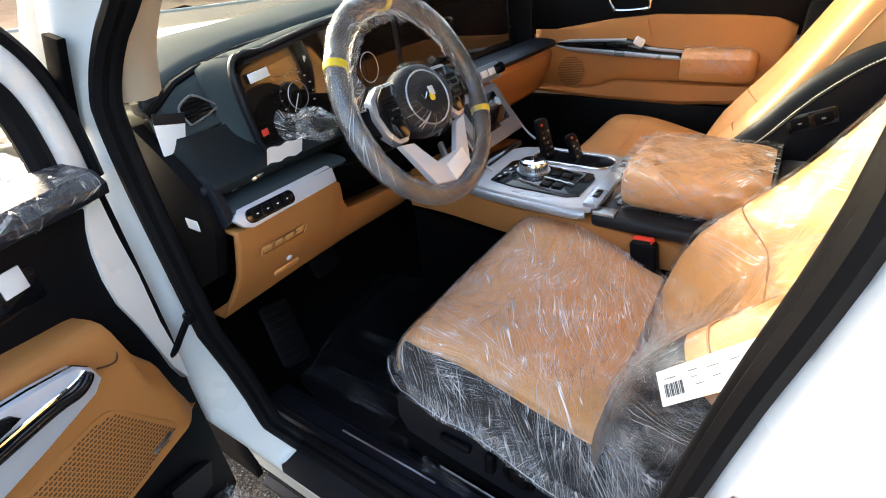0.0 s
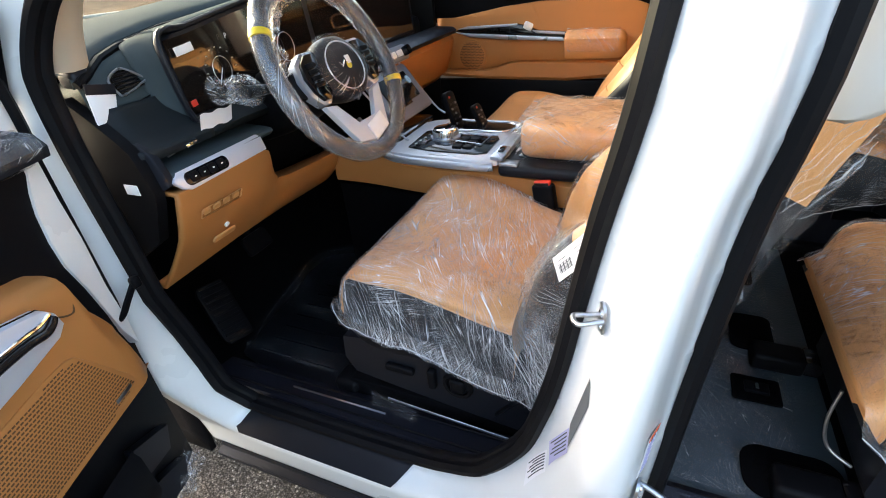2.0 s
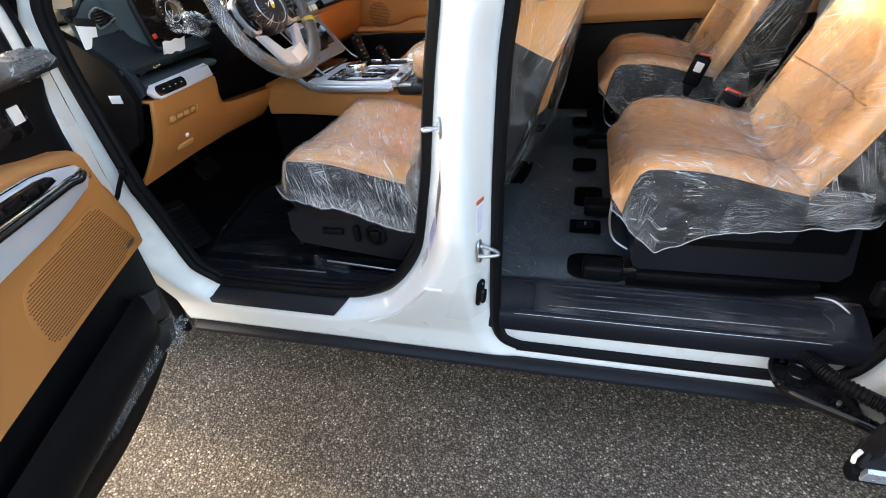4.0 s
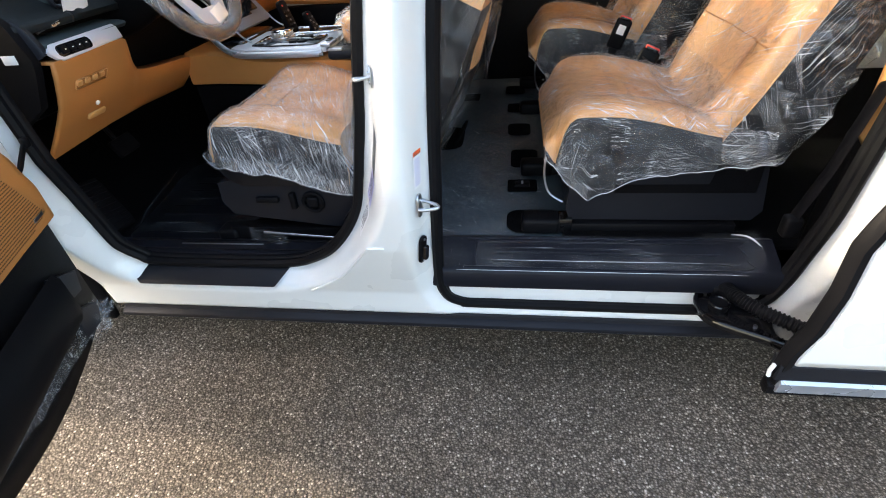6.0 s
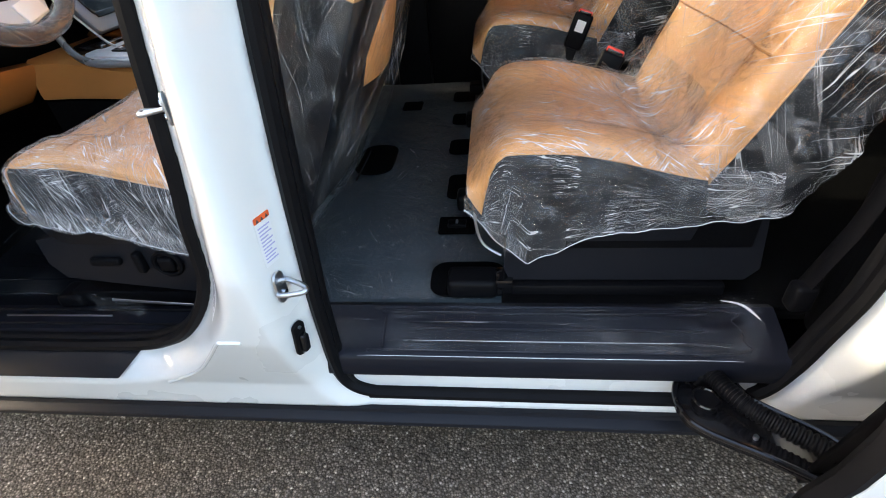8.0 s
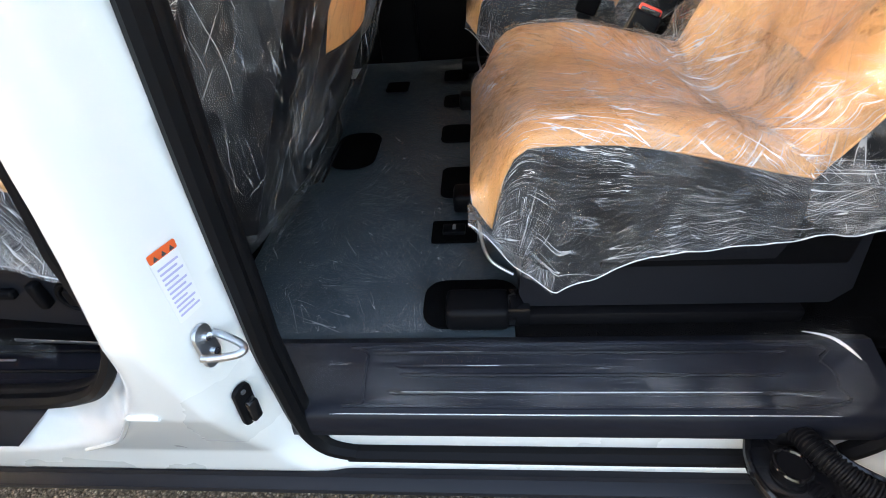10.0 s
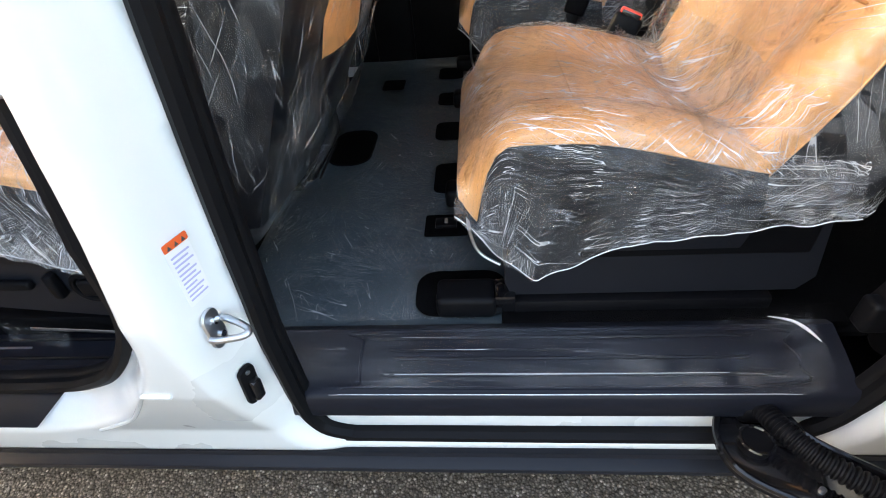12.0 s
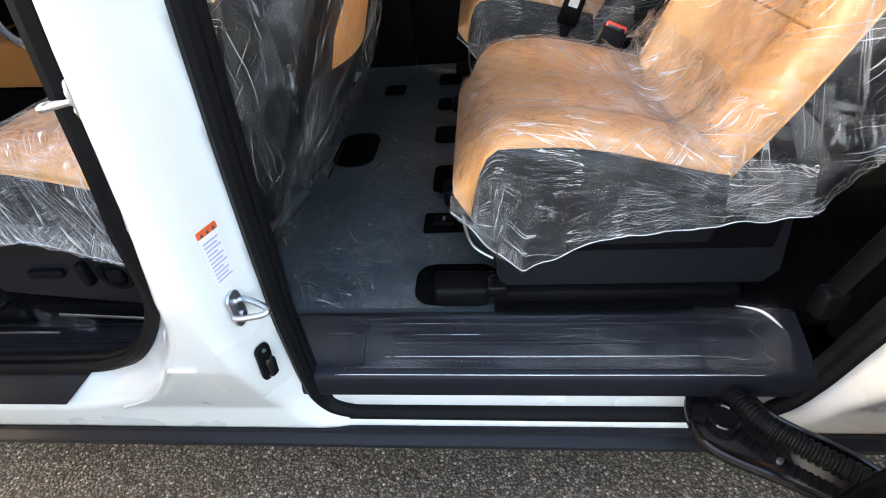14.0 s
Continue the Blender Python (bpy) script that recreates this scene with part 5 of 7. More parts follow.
    lip = smooth_path([(-0.858, 0.178, 0.974), (-0.859, 0.160, 0.984), (-0.860, 0.151, 1.02), (-0.866, 0.146, 1.085), (-0.871, 0.150, 1.112), (-0.877, 0.166, 1.128), (-0.884, 0.20, 1.134)], 4)
    root = smooth_path([(-0.866, 0.160, 0.972), (-0.884, 0.138, 0.990), (-0.902, 0.124, 1.03), (-0.912, 0.121, 1.072), (-0.934, 0.128, 1.100), (-0.958, 0.146, 1.112), (-0.970, 0.195, 1.120)], 4)
    part("display_cheek", loft([[p.lerp(r_, f) + Vector((-0.006, 0.006, 0.003)) * math.sin(math.pi * f) for f in np.linspace(0, 1, 8)] for p, r_ in zip(lip, root)], False), DASHTOP, d, "slate skin swept round the display").modifiers.new("thick", "SOLIDIFY").thickness = 0.003
    rows = [[(panel_x(y) + 0.0052, y, zb(y) + 0.012), (panel_x(y) - 0.0105, y, zt(y) - 0.010)] for y in np.linspace(0.163, 0.60, 20)]
    scr = part("cluster_display", loft(rows, False), SCREEN, d, "unlit instrument display")
    rows = [[(panel_x(y) + 0.0052, y, zb(y) + 0.012), (panel_x(y) - 0.0105, y, zt(y) - 0.010)] for y in np.linspace(0.62, 1.30, 22)]
    part("centre_display", loft(rows, False), SCREEN, d, "unlit centre display")
    rim = [(panel_x(y) - 0.012, y, zt(y) + 0.002) for y in np.linspace(0.17, 1.32, 32)]
    rim = [(panel_x(0.50), 0.50, 0.966), (panel_x(0.30) + 0.002, 0.30, 0.968), (-0.856, 0.176, 0.976), (-0.857, 0.160, 0.986), (-0.858, 0.151, 1.02), (-0.864, 0.146, 1.085), (-0.869, 0.150, 1.112), (-0.875, 0.166, 1.127)] + rim[1:]
    part("display_rim", tube(smooth_path(rim, 3), 0.0065, 8, flat=0.8), GREYPLASTIC, d, "rounded charcoal display surround")
    # instrument marks on the cluster
    cq = axes((-0.866, 0.262, 1.046), (-0.09, 1, 0), (-0.10, 0, 1))
    ringp = [cq @ Vector((0.024 * math.cos(a), 0.024 * math.sin(a), 0.005)) for a in np.linspace(0, math.tau, 40, endpoint=False)]
    part("dial_ring", tube(ringp, 0.0008, 5, closed=True), STEEL, scr)
    for k in range(13):
        a = radians(225 - 22.5 * k)
        c, s_ = math.cos(a), math.sin(a)
        bm = rbox((0.040 * c, 0.040 * s_, 0.0045), (0.0045, 0.0022, 0.001), 0.0002, turn=None)
        bmesh.ops.transform(bm, matrix=cq, verts=bm.verts)
        part("dial_mark", bm, STEEL, scr)
    bm = rbox((-0.008, -0.011, 0.0045), (0.034, 0.0014, 0.001), 0.0002, turn=Matrix.Rotation(radians(55), 4, "Z"))
    bmesh.ops.transform(bm, matrix=cq, verts=bm.verts)
    part("needle", bm, PAPER, scr)
    ringp = [cq @ Vector((0.21 + 0.030 * math.cos(a), 0.006 + 0.030 * math.sin(a), 0.012)) for a in np.linspace(0, math.tau, 40, endpoint=False)]
    part("dial_ring", tube(ringp, 0.0008, 5, closed=True), STEEL, scr)
    font = bpy.data.curves.new("gear_letter", "FONT")
    font.body, font.size, font.extrude = "P", 0.014, 0.0003
    lt = new("gear_letter", font)
    me = bpy.data.meshes.new_from_object(lt)
    bpy.data.objects.remove(lt)
    bm = bmesh.new()
    bm.from_mesh(me)
    bmesh.ops.transform(bm, matrix=cq @ Matrix.Translation((0.036, 0.050, 0.0045)), verts=bm.verts)
    part("gear_letter", bm, PAPER, scr, smooth=False)
    for nm, m_, y, z, w, h in (("barcode_sticker", PAPER, 0.196, 1.094, 0.044, 0.015), ("red_sticker", RED, 0.173, 1.006, 0.014, 0.011)):
        bm = rbox((0, 0, 0), (w, h, 0.0012), 0.0003)
        bmesh.ops.transform(bm, matrix=axes((panel_x(y) - 0.0 + 0.008 - 0.10 * (z - 0.985), y, z), (-0.09, 1, 0.10), (-0.10, 0, 1)), verts=bm.verts)
        st = part(nm, bm, m_, scr, "white barcode sticker" if m_ is PAPER else "red sticker")
    # lower centre: tan band on the passenger side, climate strip, sloping stack
    rows = [[(x, y, z) for x, z in ((-0.93, 0.955), (-0.875, 0.945), (-0.86, 0.92), (-0.87, 0.87), (-0.90, 0.80), (-0.95, 0.76))] for y in np.linspace(0.90, 1.44, 12)]
    part("passenger_band", loft(rows, False), TANTRIM, d, "tan dashboard band").modifiers.new("thick", "SOLIDIFY").thickness = 0.008
    rows = [[(x, y, z) for x, z in ((-0.93, 0.97), (-0.86, 0.965), (-0.845, 0.955), (-0.85, 0.942), (-0.92, 0.94))] for y in np.linspace(0.62, 1.44, 12)]
    part("lower_ledge", loft(rows, True), GREYPLASTIC, d, "charcoal ledge under the display")
    # column shroud and stalk
    part("column_shroud", tube([(-0.93, 0.385, 0.935), (-0.85, 0.38, 0.955), (-0.76, 0.374, 0.985), (-0.715, 0.371, 1.0)], [0.075, 0.07, 0.06, 0.05], 16, flat=0.8), PLASTIC, d)
    stalk = part("stalk", tube([(-0.76, 0.33, 1.0), (-0.758, 0.26, 1.012), (-0.755, 0.20, 1.02)], [0.007, 0.009, 0.012], 10), PLASTIC, d)
    rows = []
    for i in range(22):
        a = i / 21
        r0 = 0.004 + 0.021 * math.sin(math.pi * min(1, a * 1.25)) ** 0.7 if a < 0.8 else 0.016 + 0.004 * math.sin(a * 40)
        rows.append([(-0.752 + (r0 + crease((a, k, 2), 0.006, 3)) * math.cos(k * math.tau / 20), 0.235 - 0.10 * a, 1.014 + 0.024 * a + (r0 + crease((a, k, 2), 0.006, 3)) * math.sin(k * math.tau / 20)) for k in range(20)])
    part("stalk_film", sheet(rows, True), FILM_CLEAR, stalk, "clear wrapping round the stalk")
    # white card at the pillar foot
    wq = axes((-0.925, 0.043, 1.036), (-0.03, 1, -0.12), (0, 0.12, 1))
    card = part("pillar_card", plate([(-0.020, -0.034), (0.014, -0.030), (0.024, 0.016), (-0.024, 0.020)], 0.003, 0.0005, wq @ Matrix.Translation((0, 0, 0.02))), PAPER, d, "white protective card on the pillar foot")
    part("card_band", plate([(-0.024, 0.018), (0.024, 0.014), (0.026, 0.030), (-0.024, 0.034)], 0.003, 0.0005, wq @ Matrix.Translation((0, 0, 0.021))), GREYPLASTIC, d)
    part("pillar_foot", rbox((-0.940, 0.040, 1.078), (0.040, 0.036, 0.030), 0.010, 3), GREYPLASTIC, d)
    return d


dashboard()


def steering_wheel():
    c = Vector((-0.664, 0.358, 1.031))
    tilt = radians(25)
    e1, e2, nn = Vector((0, 1, 0)), Vector((-math.sin(tilt), 0, math.cos(tilt))), Vector((math.cos(tilt), 0, math.sin(tilt)))
    M = Matrix(((e1.x, e2.x, nn.x, c.x), (e1.y, e2.y, nn.y, c.y), (e1.z, e2.z, nn.z, c.z), (0, 0, 0, 1)))
    w = thing("steering_wheel", "black leather steering wheel with silver spokes under clear wrapping", "steering wheel", c)

    def put(bm):
        bmesh.ops.transform(bm, matrix=M, verts=bm.verts)
        return bm

    R = 0.172
    P = lambda a, r=R, z=0.0: (r * math.cos(a), r * math.sin(a), z)
    rim = part("rim", put(tube([P(a) for a in np.linspace(0, math.tau, 72, endpoint=False)], 0.0155, 16, closed=True, up=(0, 0, 1))), BLACKLEATHER, w, "black leather rim")
    rings = []
    for a in np.linspace(0, math.tau, 160, endpoint=False):
        ring = []
        for k in range(18):
            b = k * math.tau / 18
            r = 0.0172 + crease((math.cos(a) * 0.17, math.sin(a) * 0.17, b * 0.03), 0.0018, 26)
            r += 0.007 * max(0, math.cos(b - math.pi)) ** 3 * (1 if math.sin(a) > 0.2 else 0.4)
            ring.append(((R + r * math.cos(b)) * math.cos(a), (R + r * math.cos(b)) * math.sin(a), r * math.sin(b)))
        rings.append(ring)
    rings.append(rings[0])
    part("rim_film", put(sheet(rings, True)), FILM_RIM, rim, "clear film wound round the rim")
    frill = []
    for a in np.linspace(radians(-30), radians(175), 120):
        reach = 0.020 + 0.022 * abs(noise.noise((a * 4.0, 1.3, 0))) + 0.012 * abs(noise.noise((a * 11.0, 4.1, 0)))
        frill.append([Vector(P(a, R - 0.012 - reach * f, 0.004 * math.sin(a * 23) * f + 0.004 * f)) for f in np.linspace(0, 1, 6)])
    part("film_frill", put(sheet(frill)), FILM_CLEAR, rim, "ragged clear film gathered inside the rim")
    for a in (radians(150), radians(-22), radians(84)):
        seg = [P(a + t) for t in np.linspace(-0.032, 0.032, 5)]
        part("tape", put(tube(seg, 0.0192, 14, up=(0, 0, 1))), YELLOW, rim, "yellow tape")
    hub = [[((0.075 + 0.012 * abs(math.cos(2 * a))) * s * math.cos(a), (0.062 + 0.004 * math.cos(a)) * s * math.sin(a) - 0.004, z) for a in np.linspace(0, math.tau, 36, endpoint=False)] for s, z in ((0.9, -0.035), (1.0, -0.015), (1.0, -0.002), (0.94, 0.010), (0.80, 0.016), (0.4, 0.019), (0.05, 0.0195))]
    h = part("hub", put(loft(hub)), GREYPLASTIC, w, "grey-black hub pad")
    ringp = [(0.054 * math.cos(a), 0.046 * math.sin(a) - 0.004, 0.019) for a in np.linspace(0, math.tau, 40, endpoint=False)]
    part("hub_ring", put(tube(ringp, 0.0014, 6, closed=True, up=(0, 0, 1))), SILVER, h)
    for pts in ([(-0.018, 0.004), (-0.012, -0.006)], [(-0.012, -0.006), (0.0, 0.004)]):
        part("emblem_stroke", put(tube([(x, y, 0.0205) for x, y in pts], 0.0014, 6, up=(0, 0, 1))), CHROME, h)
    part("emblem_tag", put(rbox((0.012, 0.004, 0.021), (0.014, 0.016, 0.001), 0.0004)), PAPER, h, "small white tag")
    part("tag_dot", put(plate([(0.008 + 0.007 * math.cos(a), -0.006 + 0.007 * math.sin(a)) for a in np.linspace(0, math.tau, 16, endpoint=False)], 0.001, 0, Matrix.Translation((0, 0, 0.0205)))), YELLOW, h, "round yellow sticker")
    rows = []
    for s, z in ((0.45, 0.024), (0.8, 0.021), (0.97, 0.014), (1.05, 0.002)):
        rows.append([((0.075 + 0.012 * abs(math.cos(2 * a))) * s * math.cos(a), 0.064 * s * math.sin(a) - 0.004, z + crease((math.cos(a) * s, math.sin(a) * s, 1), 0.006, 3)) for a in np.linspace(0, math.tau, 60, endpoint=False)])
    part("hub_film", put(sheet(rows, True)), FILM_BACK, h, "clear film over the hub")
    for sx in (-1, 1):
        sp = plate([(sx * x, y) for x, y in ((0.058, 0.042), (0.094, 0.042), (0.118, 0.026), (0.126, -0.002), (0.118, -0.034), (0.100, -0.054), (0.078, -0.056), (0.064, -0.044))], 0.018, 0.004, Matrix.Translation((0, 0, -0.012)))
        spoke = part("side_spoke", put(sp), SILVER, w, "satin silver spoke")
        pad = part("switch_pad", put(plate([(sx * x, y) for x, y in ((0.062, 0.036), (0.092, 0.036), (0.110, 0.022), (0.117, -0.002), (0.110, -0.030), (0.097, -0.047), (0.080, -0.048), (0.068, -0.036))], 0.007, 0.002, Matrix.Translation((0, 0, 0.006)))), GLOSSBLACK, spoke, "black switch pad")
        part("arm", put(plate([(sx * x, y) for x, y in ((0.10, 0.022), (0.160, 0.012), (0.160, -0.022), (0.10, -0.036))], 0.014, 0.003, Matrix.Translation((0, 0, -0.018)))), PLASTIC, spoke, "dark spoke arm")
        for k in range(4):
            part("switch", put(rbox((sx * 0.090, 0.016 - 0.0115 * k, 0.0145), (0.026, 0.0085, 0.004), 0.0015)), PLASTIC, spoke)
    vee = [(-0.098, -0.056), (-0.066, -0.062), (-0.030, -0.108), (0.030, -0.108), (0.066, -0.062), (0.098, -0.056), (0.056, -0.142), (0.0, -0.156), (-0.056, -0.142)]
    part("lower_spoke", put(plate(vee, 0.012, 0.003, Matrix.Translation((0, 0, -0.008)))), SILVERPAINT, w, "satin silver lower spoke")
    part("bridge_film", put(rbox((0.018, -0.130, 0.0065), (0.062, 0.034, 0.004), 0.0015, turn=Matrix.Rotation(radians(12), 4, "Z"))), PAPER, w, "white protective film on the bridge")
    part("boss", put(tube([(0, 0, -0.035), (0, 0, -0.075)], 0.045, 20, up=(0, 1, 0))), PLASTIC, w)
    return w


steering_wheel()


def console():
    k = thing("centre_console", "tan and black centre console with a silver shifter panel", "console", (-0.4, 0.72, 0.34))
    # main body: tan flank with a bowed top rail
    rows = []
    for x in np.linspace(-0.90, -0.16, 30):
        zt = 0.752 + 0.020 * smoothstep((-0.62 - x) / 0.2) - 0.02 * smoothstep((x + 0.45) / 0.3)
        yl = 0.560 + 0.030 * smoothstep((-0.55 - x) / 0.3)
        rows.append([(x, yl + 0.012, 0.672), (x, yl + 0.002, 0.676), (x, yl, 0.69), (x, yl + 0.004, zt - 0.01), (x, yl + 0.016, zt), (x, 1.46 - yl - 0.016, zt), (x, 1.46 - yl, zt - 0.012), (x, 1.46 - yl, 0.68), (x, 1.46 - yl - 0.02, 0.672)])
    part("tan_body", loft(rows), TANTRIM, k, "tan console body")
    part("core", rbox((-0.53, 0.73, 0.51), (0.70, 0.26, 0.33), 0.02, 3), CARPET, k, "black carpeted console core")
    # black sheet that stands for the shade under the tan band
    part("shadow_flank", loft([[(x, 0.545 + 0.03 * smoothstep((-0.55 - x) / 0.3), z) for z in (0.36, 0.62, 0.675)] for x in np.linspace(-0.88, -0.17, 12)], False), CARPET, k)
    # silver shifter panel
    out = [(-0.735, 0.60), (-0.70, 0.572), (-0.62, 0.558), (-0.45, 0.552), (-0.415, 0.57), (-0.40, 0.62), (-0.405, 0.80), (-0.42, 0.86), (-0.46, 0.875), (-0.62, 0.875), (-0.69, 0.85), (-0.735, 0.80)]
    part("silver_panel", plate(out, 0.016, 0.005, Matrix.Translation((0, 0, 0.765))), SILVERPAINT, k, "satin silver shifter panel")
    part("silver_lip", tube(smooth_path([(-0.84, 0.66, 0.83), (-0.77, 0.602, 0.79), (-0.70, 0.566, 0.768), (-0.60, 0.552, 0.766), (-0.46, 0.546, 0.766), (-0.42, 0.55, 0.768)], 6), 0.010, 10, flat=0.8), SILVER, k)
    inn = [(x, y) for x, y in ((-0.665, 0.605), (-0.60, 0.590), (-0.475, 0.586), (-0.45, 0.60), (-0.448, 0.70), (-0.46, 0.725), (-0.655, 0.745), (-0.67, 0.73))]
    part("shifter_plate", plate(inn, 0.004, 0.001, Matrix.Translation((0, 0, 0.781))), GLOSSBLACK, k, "gloss black shifter plate")
    part("dial_collar", tube([(-0.595, 0.690, 0.783), (-0.595, 0.690, 0.789)], 0.040, 28, up=(0, 1, 0)), SILVER, k)
    dial = part("shift_dial", loft([[(-0.595 + r * math.cos(a), 0.690 + r * math.sin(a), z) for a in np.linspace(0, math.tau, 40, endpoint=False)] for r, z in ((0.032, 0.786), (0.033, 0.792), (0.033, 0.806), (0.030, 0.811), (0.024, 0.812))]), CHROME, k, "knurled chrome shift dial")
    for j in range(40):
        a = j * math.tau / 40
        part("rib", rbox((-0.595 + 0.0332 * math.cos(a), 0.690 + 0.0332 * math.sin(a), 0.799), (0.002, 0.0024, 0.013), 0, turn=Matrix.Rotation(a, 4, "Z")), STEEL, dial, smooth=False)
    for j in range(3):
        for i in range(2):
            part("shifter_button", rbox((-0.535 + 0.028 * i, 0.625 + 0.030 * j, 0.787), (0.024, 0.024, 0.006), 0.002), PLASTIC, k)
    part("button_bracket", tube([(-0.552, 0.655, 0.789), (-0.478, 0.640, 0.789), (-0.474, 0.705, 0.789), (-0.535, 0.72, 0.789)], 0.0025, 6), SILVER, k)
    for j in range(4):
        part("gate_mark", rbox((-0.652 + 0.002 * j, 0.625 + 0.025 * j, 0.7865), (0.006, 0.010, 0.001), 0.0003), PAPER, k)
    part("scripted_mark", rbox((-0.555, 0.572, 0.7815), (0.075, 0.008, 0.0012), 0.0003), STEEL, k)
    # cup tray on the passenger side
    cup = [(x - 0.535, y + 0.800) for x, y in rounded(0.20, 0.085, 0.040, 8)]
    part("cup_tray", plate(cup, 0.003, 0, Matrix.Translation((0, 0, 0.7815))), GLOSSBLACK, k, "black cup tray")
    part("cup_rim", tube([(x, y, 0.784) for x, y in cup], 0.003, 8, closed=True, up=(0, 0, 1)), CHROME, k)
    # silver cross bar with roller switches
    part("cross_bar", rbox((-0.415, 0.71, 0.783), (0.032, 0.29, 0.010), 0.003), SILVER, k)
    for y in (0.615, 0.80):
        part("roller", rbox((-0.415, y, 0.789), (0.014, 0.036, 0.007), 0.003), GLOSSBLACK, k)
    # black rear well and armrest
    part("black_deck", rbox((-0.21, 0.72, 0.757), (0.40, 0.335, 0.030), 0.012, 3), GREYPLASTIC, k, "black console deck")
    part("well", rbox((-0.345, 0.685, 0.773), (0.06, 0.14, 0.004), 0.001), GLOSSBLACK, k)
    part("switch_block", rbox((-0.385, 0.572, 0.772), (0.045, 0.030, 0.008), 0.002), STEEL, k)
    rows = []
    for x, s in ((-0.372, 0.80), (-0.362, 0.93), (-0.345, 0.99), (-0.30, 1.0), (-0.22, 1.0), (-0.16, 1.0), (-0.135, 0.97), (-0.122, 0.9)):
        ring = []
        for a in np.linspace(0, math.tau, 32, endpoint=False):
            c, q = math.cos(a), math.sin(a)
            ring.append((x, 0.735 + 0.14 * s * math.copysign(abs(c) ** 0.4, c), 0.812 + (0.046 if q > 0 else 0.046) * s * math.copysign(abs(q) ** 0.55, q)))
        rows.append(ring)
    arm = part("armrest", loft(rows), TAN, k, "tan leather armrest")
    film = []
    for x in np.linspace(-0.385, -0.115, 44):
        s = 1.03 if x > -0.36 else 0.86
        ring = []
        for a in np.linspace(0, math.tau, 72, endpoint=False):
            c, q = math.cos(a), math.sin(a)
            p = Vector((x, 0.735 + 0.142 * s * math.copysign(abs(c) ** 0.4, c), 0.813 + 0.048 * s * math.copysign(abs(q) ** 0.55, q)))
            ring.append(p + Vector((0, c, q)) * crease(p, 0.006, 12))
        film.append(ring)
    part("armrest_film", sheet(film, True), FILM_ARM, arm, "crumpled clear wrapping")
    part("rear_lid", rbox((-0.075, 0.735, 0.795), (0.075, 0.26, 0.06), 0.014, 3), GREYSATIN, k, "grey rear console lid")
    part("rear_cap", rbox((-0.21, 0.73, 0.57), (0.12, 0.30, 0.40), 0.02, 3), PLASTIC, k)
    # climate strip and the sloping centre stack
    sq = axes((-0.835, 0.83, 0.955), (0, 1, 0), (-0.45, 0, 1))
    part("climate_strip", plate(rounded(0.26, 0.045, 0.008), 0.014, 0.003, sq), STACK, k, "satin silver climate strip")
    for j in range(5):
        part("climate_key", plate([(x - 0.09 + 0.042 * j, y) for x, y in rounded(0.032, 0.018, 0.003)], 0.004, 0.001, sq @ Matrix.Translation((0, 0, 0.014))), PAPER if j in (3, 4) else GLOSSBLACK, k)
    part("climate_knob", tube([sq @ Vector((0.108, 0.0, 0.012)), sq @ Vector((0.108, 0, 0.034))], 0.014, 20), GLOSSBLACK, k)
    st = axes((-0.785, 0.80, 0.865), (0, 1, 0), (-0.75, 0, 1))
    part("stack_panel", plate(rounded(0.24, 0.15, 0.012), 0.012, 0.003, st), STACK, k, "satin grey centre stack")
    part("stack_touch", plate([(x, y + 0.01) for x, y in rounded(0.17, 0.085, 0.006)], 0.003, 0.001, st @ Matrix.Translation((0, 0, 0.012))), GLOSSBLACK, k, "dark touch panel")
    part("stack_key", plate([(x - 0.03, y - 0.035) for x, y in rounded(0.10, 0.014, 0.003)], 0.004, 0.001, st @ Matrix.Translation((0, 0, 0.012))), GLOSSBLACK, k)
    part("stack_knob", tube([st @ Vector((0.05, 0.02, 0.012)), st @ Vector((0.05, 0.02, 0.03))], 0.013, 18), CHROME, k)
    part("tray_well", rbox((-0.755, 0.76, 0.775), (0.09, 0.24, 0.03), 0.01), GLOSSBLACK, k, "black tray")
    for s in (0.655, 0.915):
        part("stack_edge", tube(smooth_path([(-0.835, s, 0.935), (-0.78, s + 0.008, 0.868), (-0.725, s + 0.012, 0.80), (-0.69, s, 0.783)], 5), 0.003, 8), SILVER, k)


console()


def remote(base, way, label, size):
    r = thing("remote_control", label, "remote control", base, group="remotes")
    y = Vector(way).normalized()
    x = Vector((0, 1, 0)).cross(y).cross(y) * -1
    M = axes(base, (0.25, 1, 0), way)
    w, h = size
    part("case", plate([(a, b + h / 2) for a, b in rounded(w, h, 0.012)], 0.014, 0.003, M), PLASTIC, r)
    part("power_key", plate([(a - w * 0.2, b + h * 0.86) for a, b in rounded(0.006, 0.006, 0.003)], 0.002, 0, M @ Matrix.Translation((0, 0, 0.014))), RED, r, "red power key")
    for i in range(3):
        for j in range(5):
            part("key", plate([(a - w * 0.27 + w * 0.27 * i, b + h * (0.22 + 0.12 * j)) for a, b in rounded(0.007, 0.006, 0.002)], 0.0018, 0, M @ Matrix.Translation((0, 0, 0.014))), GREYPLASTIC if (i + j) % 3 else GREYSATIN, r)


remote((-0.600, 0.795, 0.765), (-0.35, 0.05, 1), "black remote control with a red key standing in the cup tray", (0.040, 0.115))
remote((-0.535, 0.825, 0.765), (-0.50, 0.05, 1), "small black remote control in the cup tray", (0.034, 0.075))


# ---------------------------------------------------------------- far side trim
def smooth_path_pairs(pairs):
    return [(p.x, p.y) for p in smooth_path([(a, b, 0) for a, b in pairs], 4)]


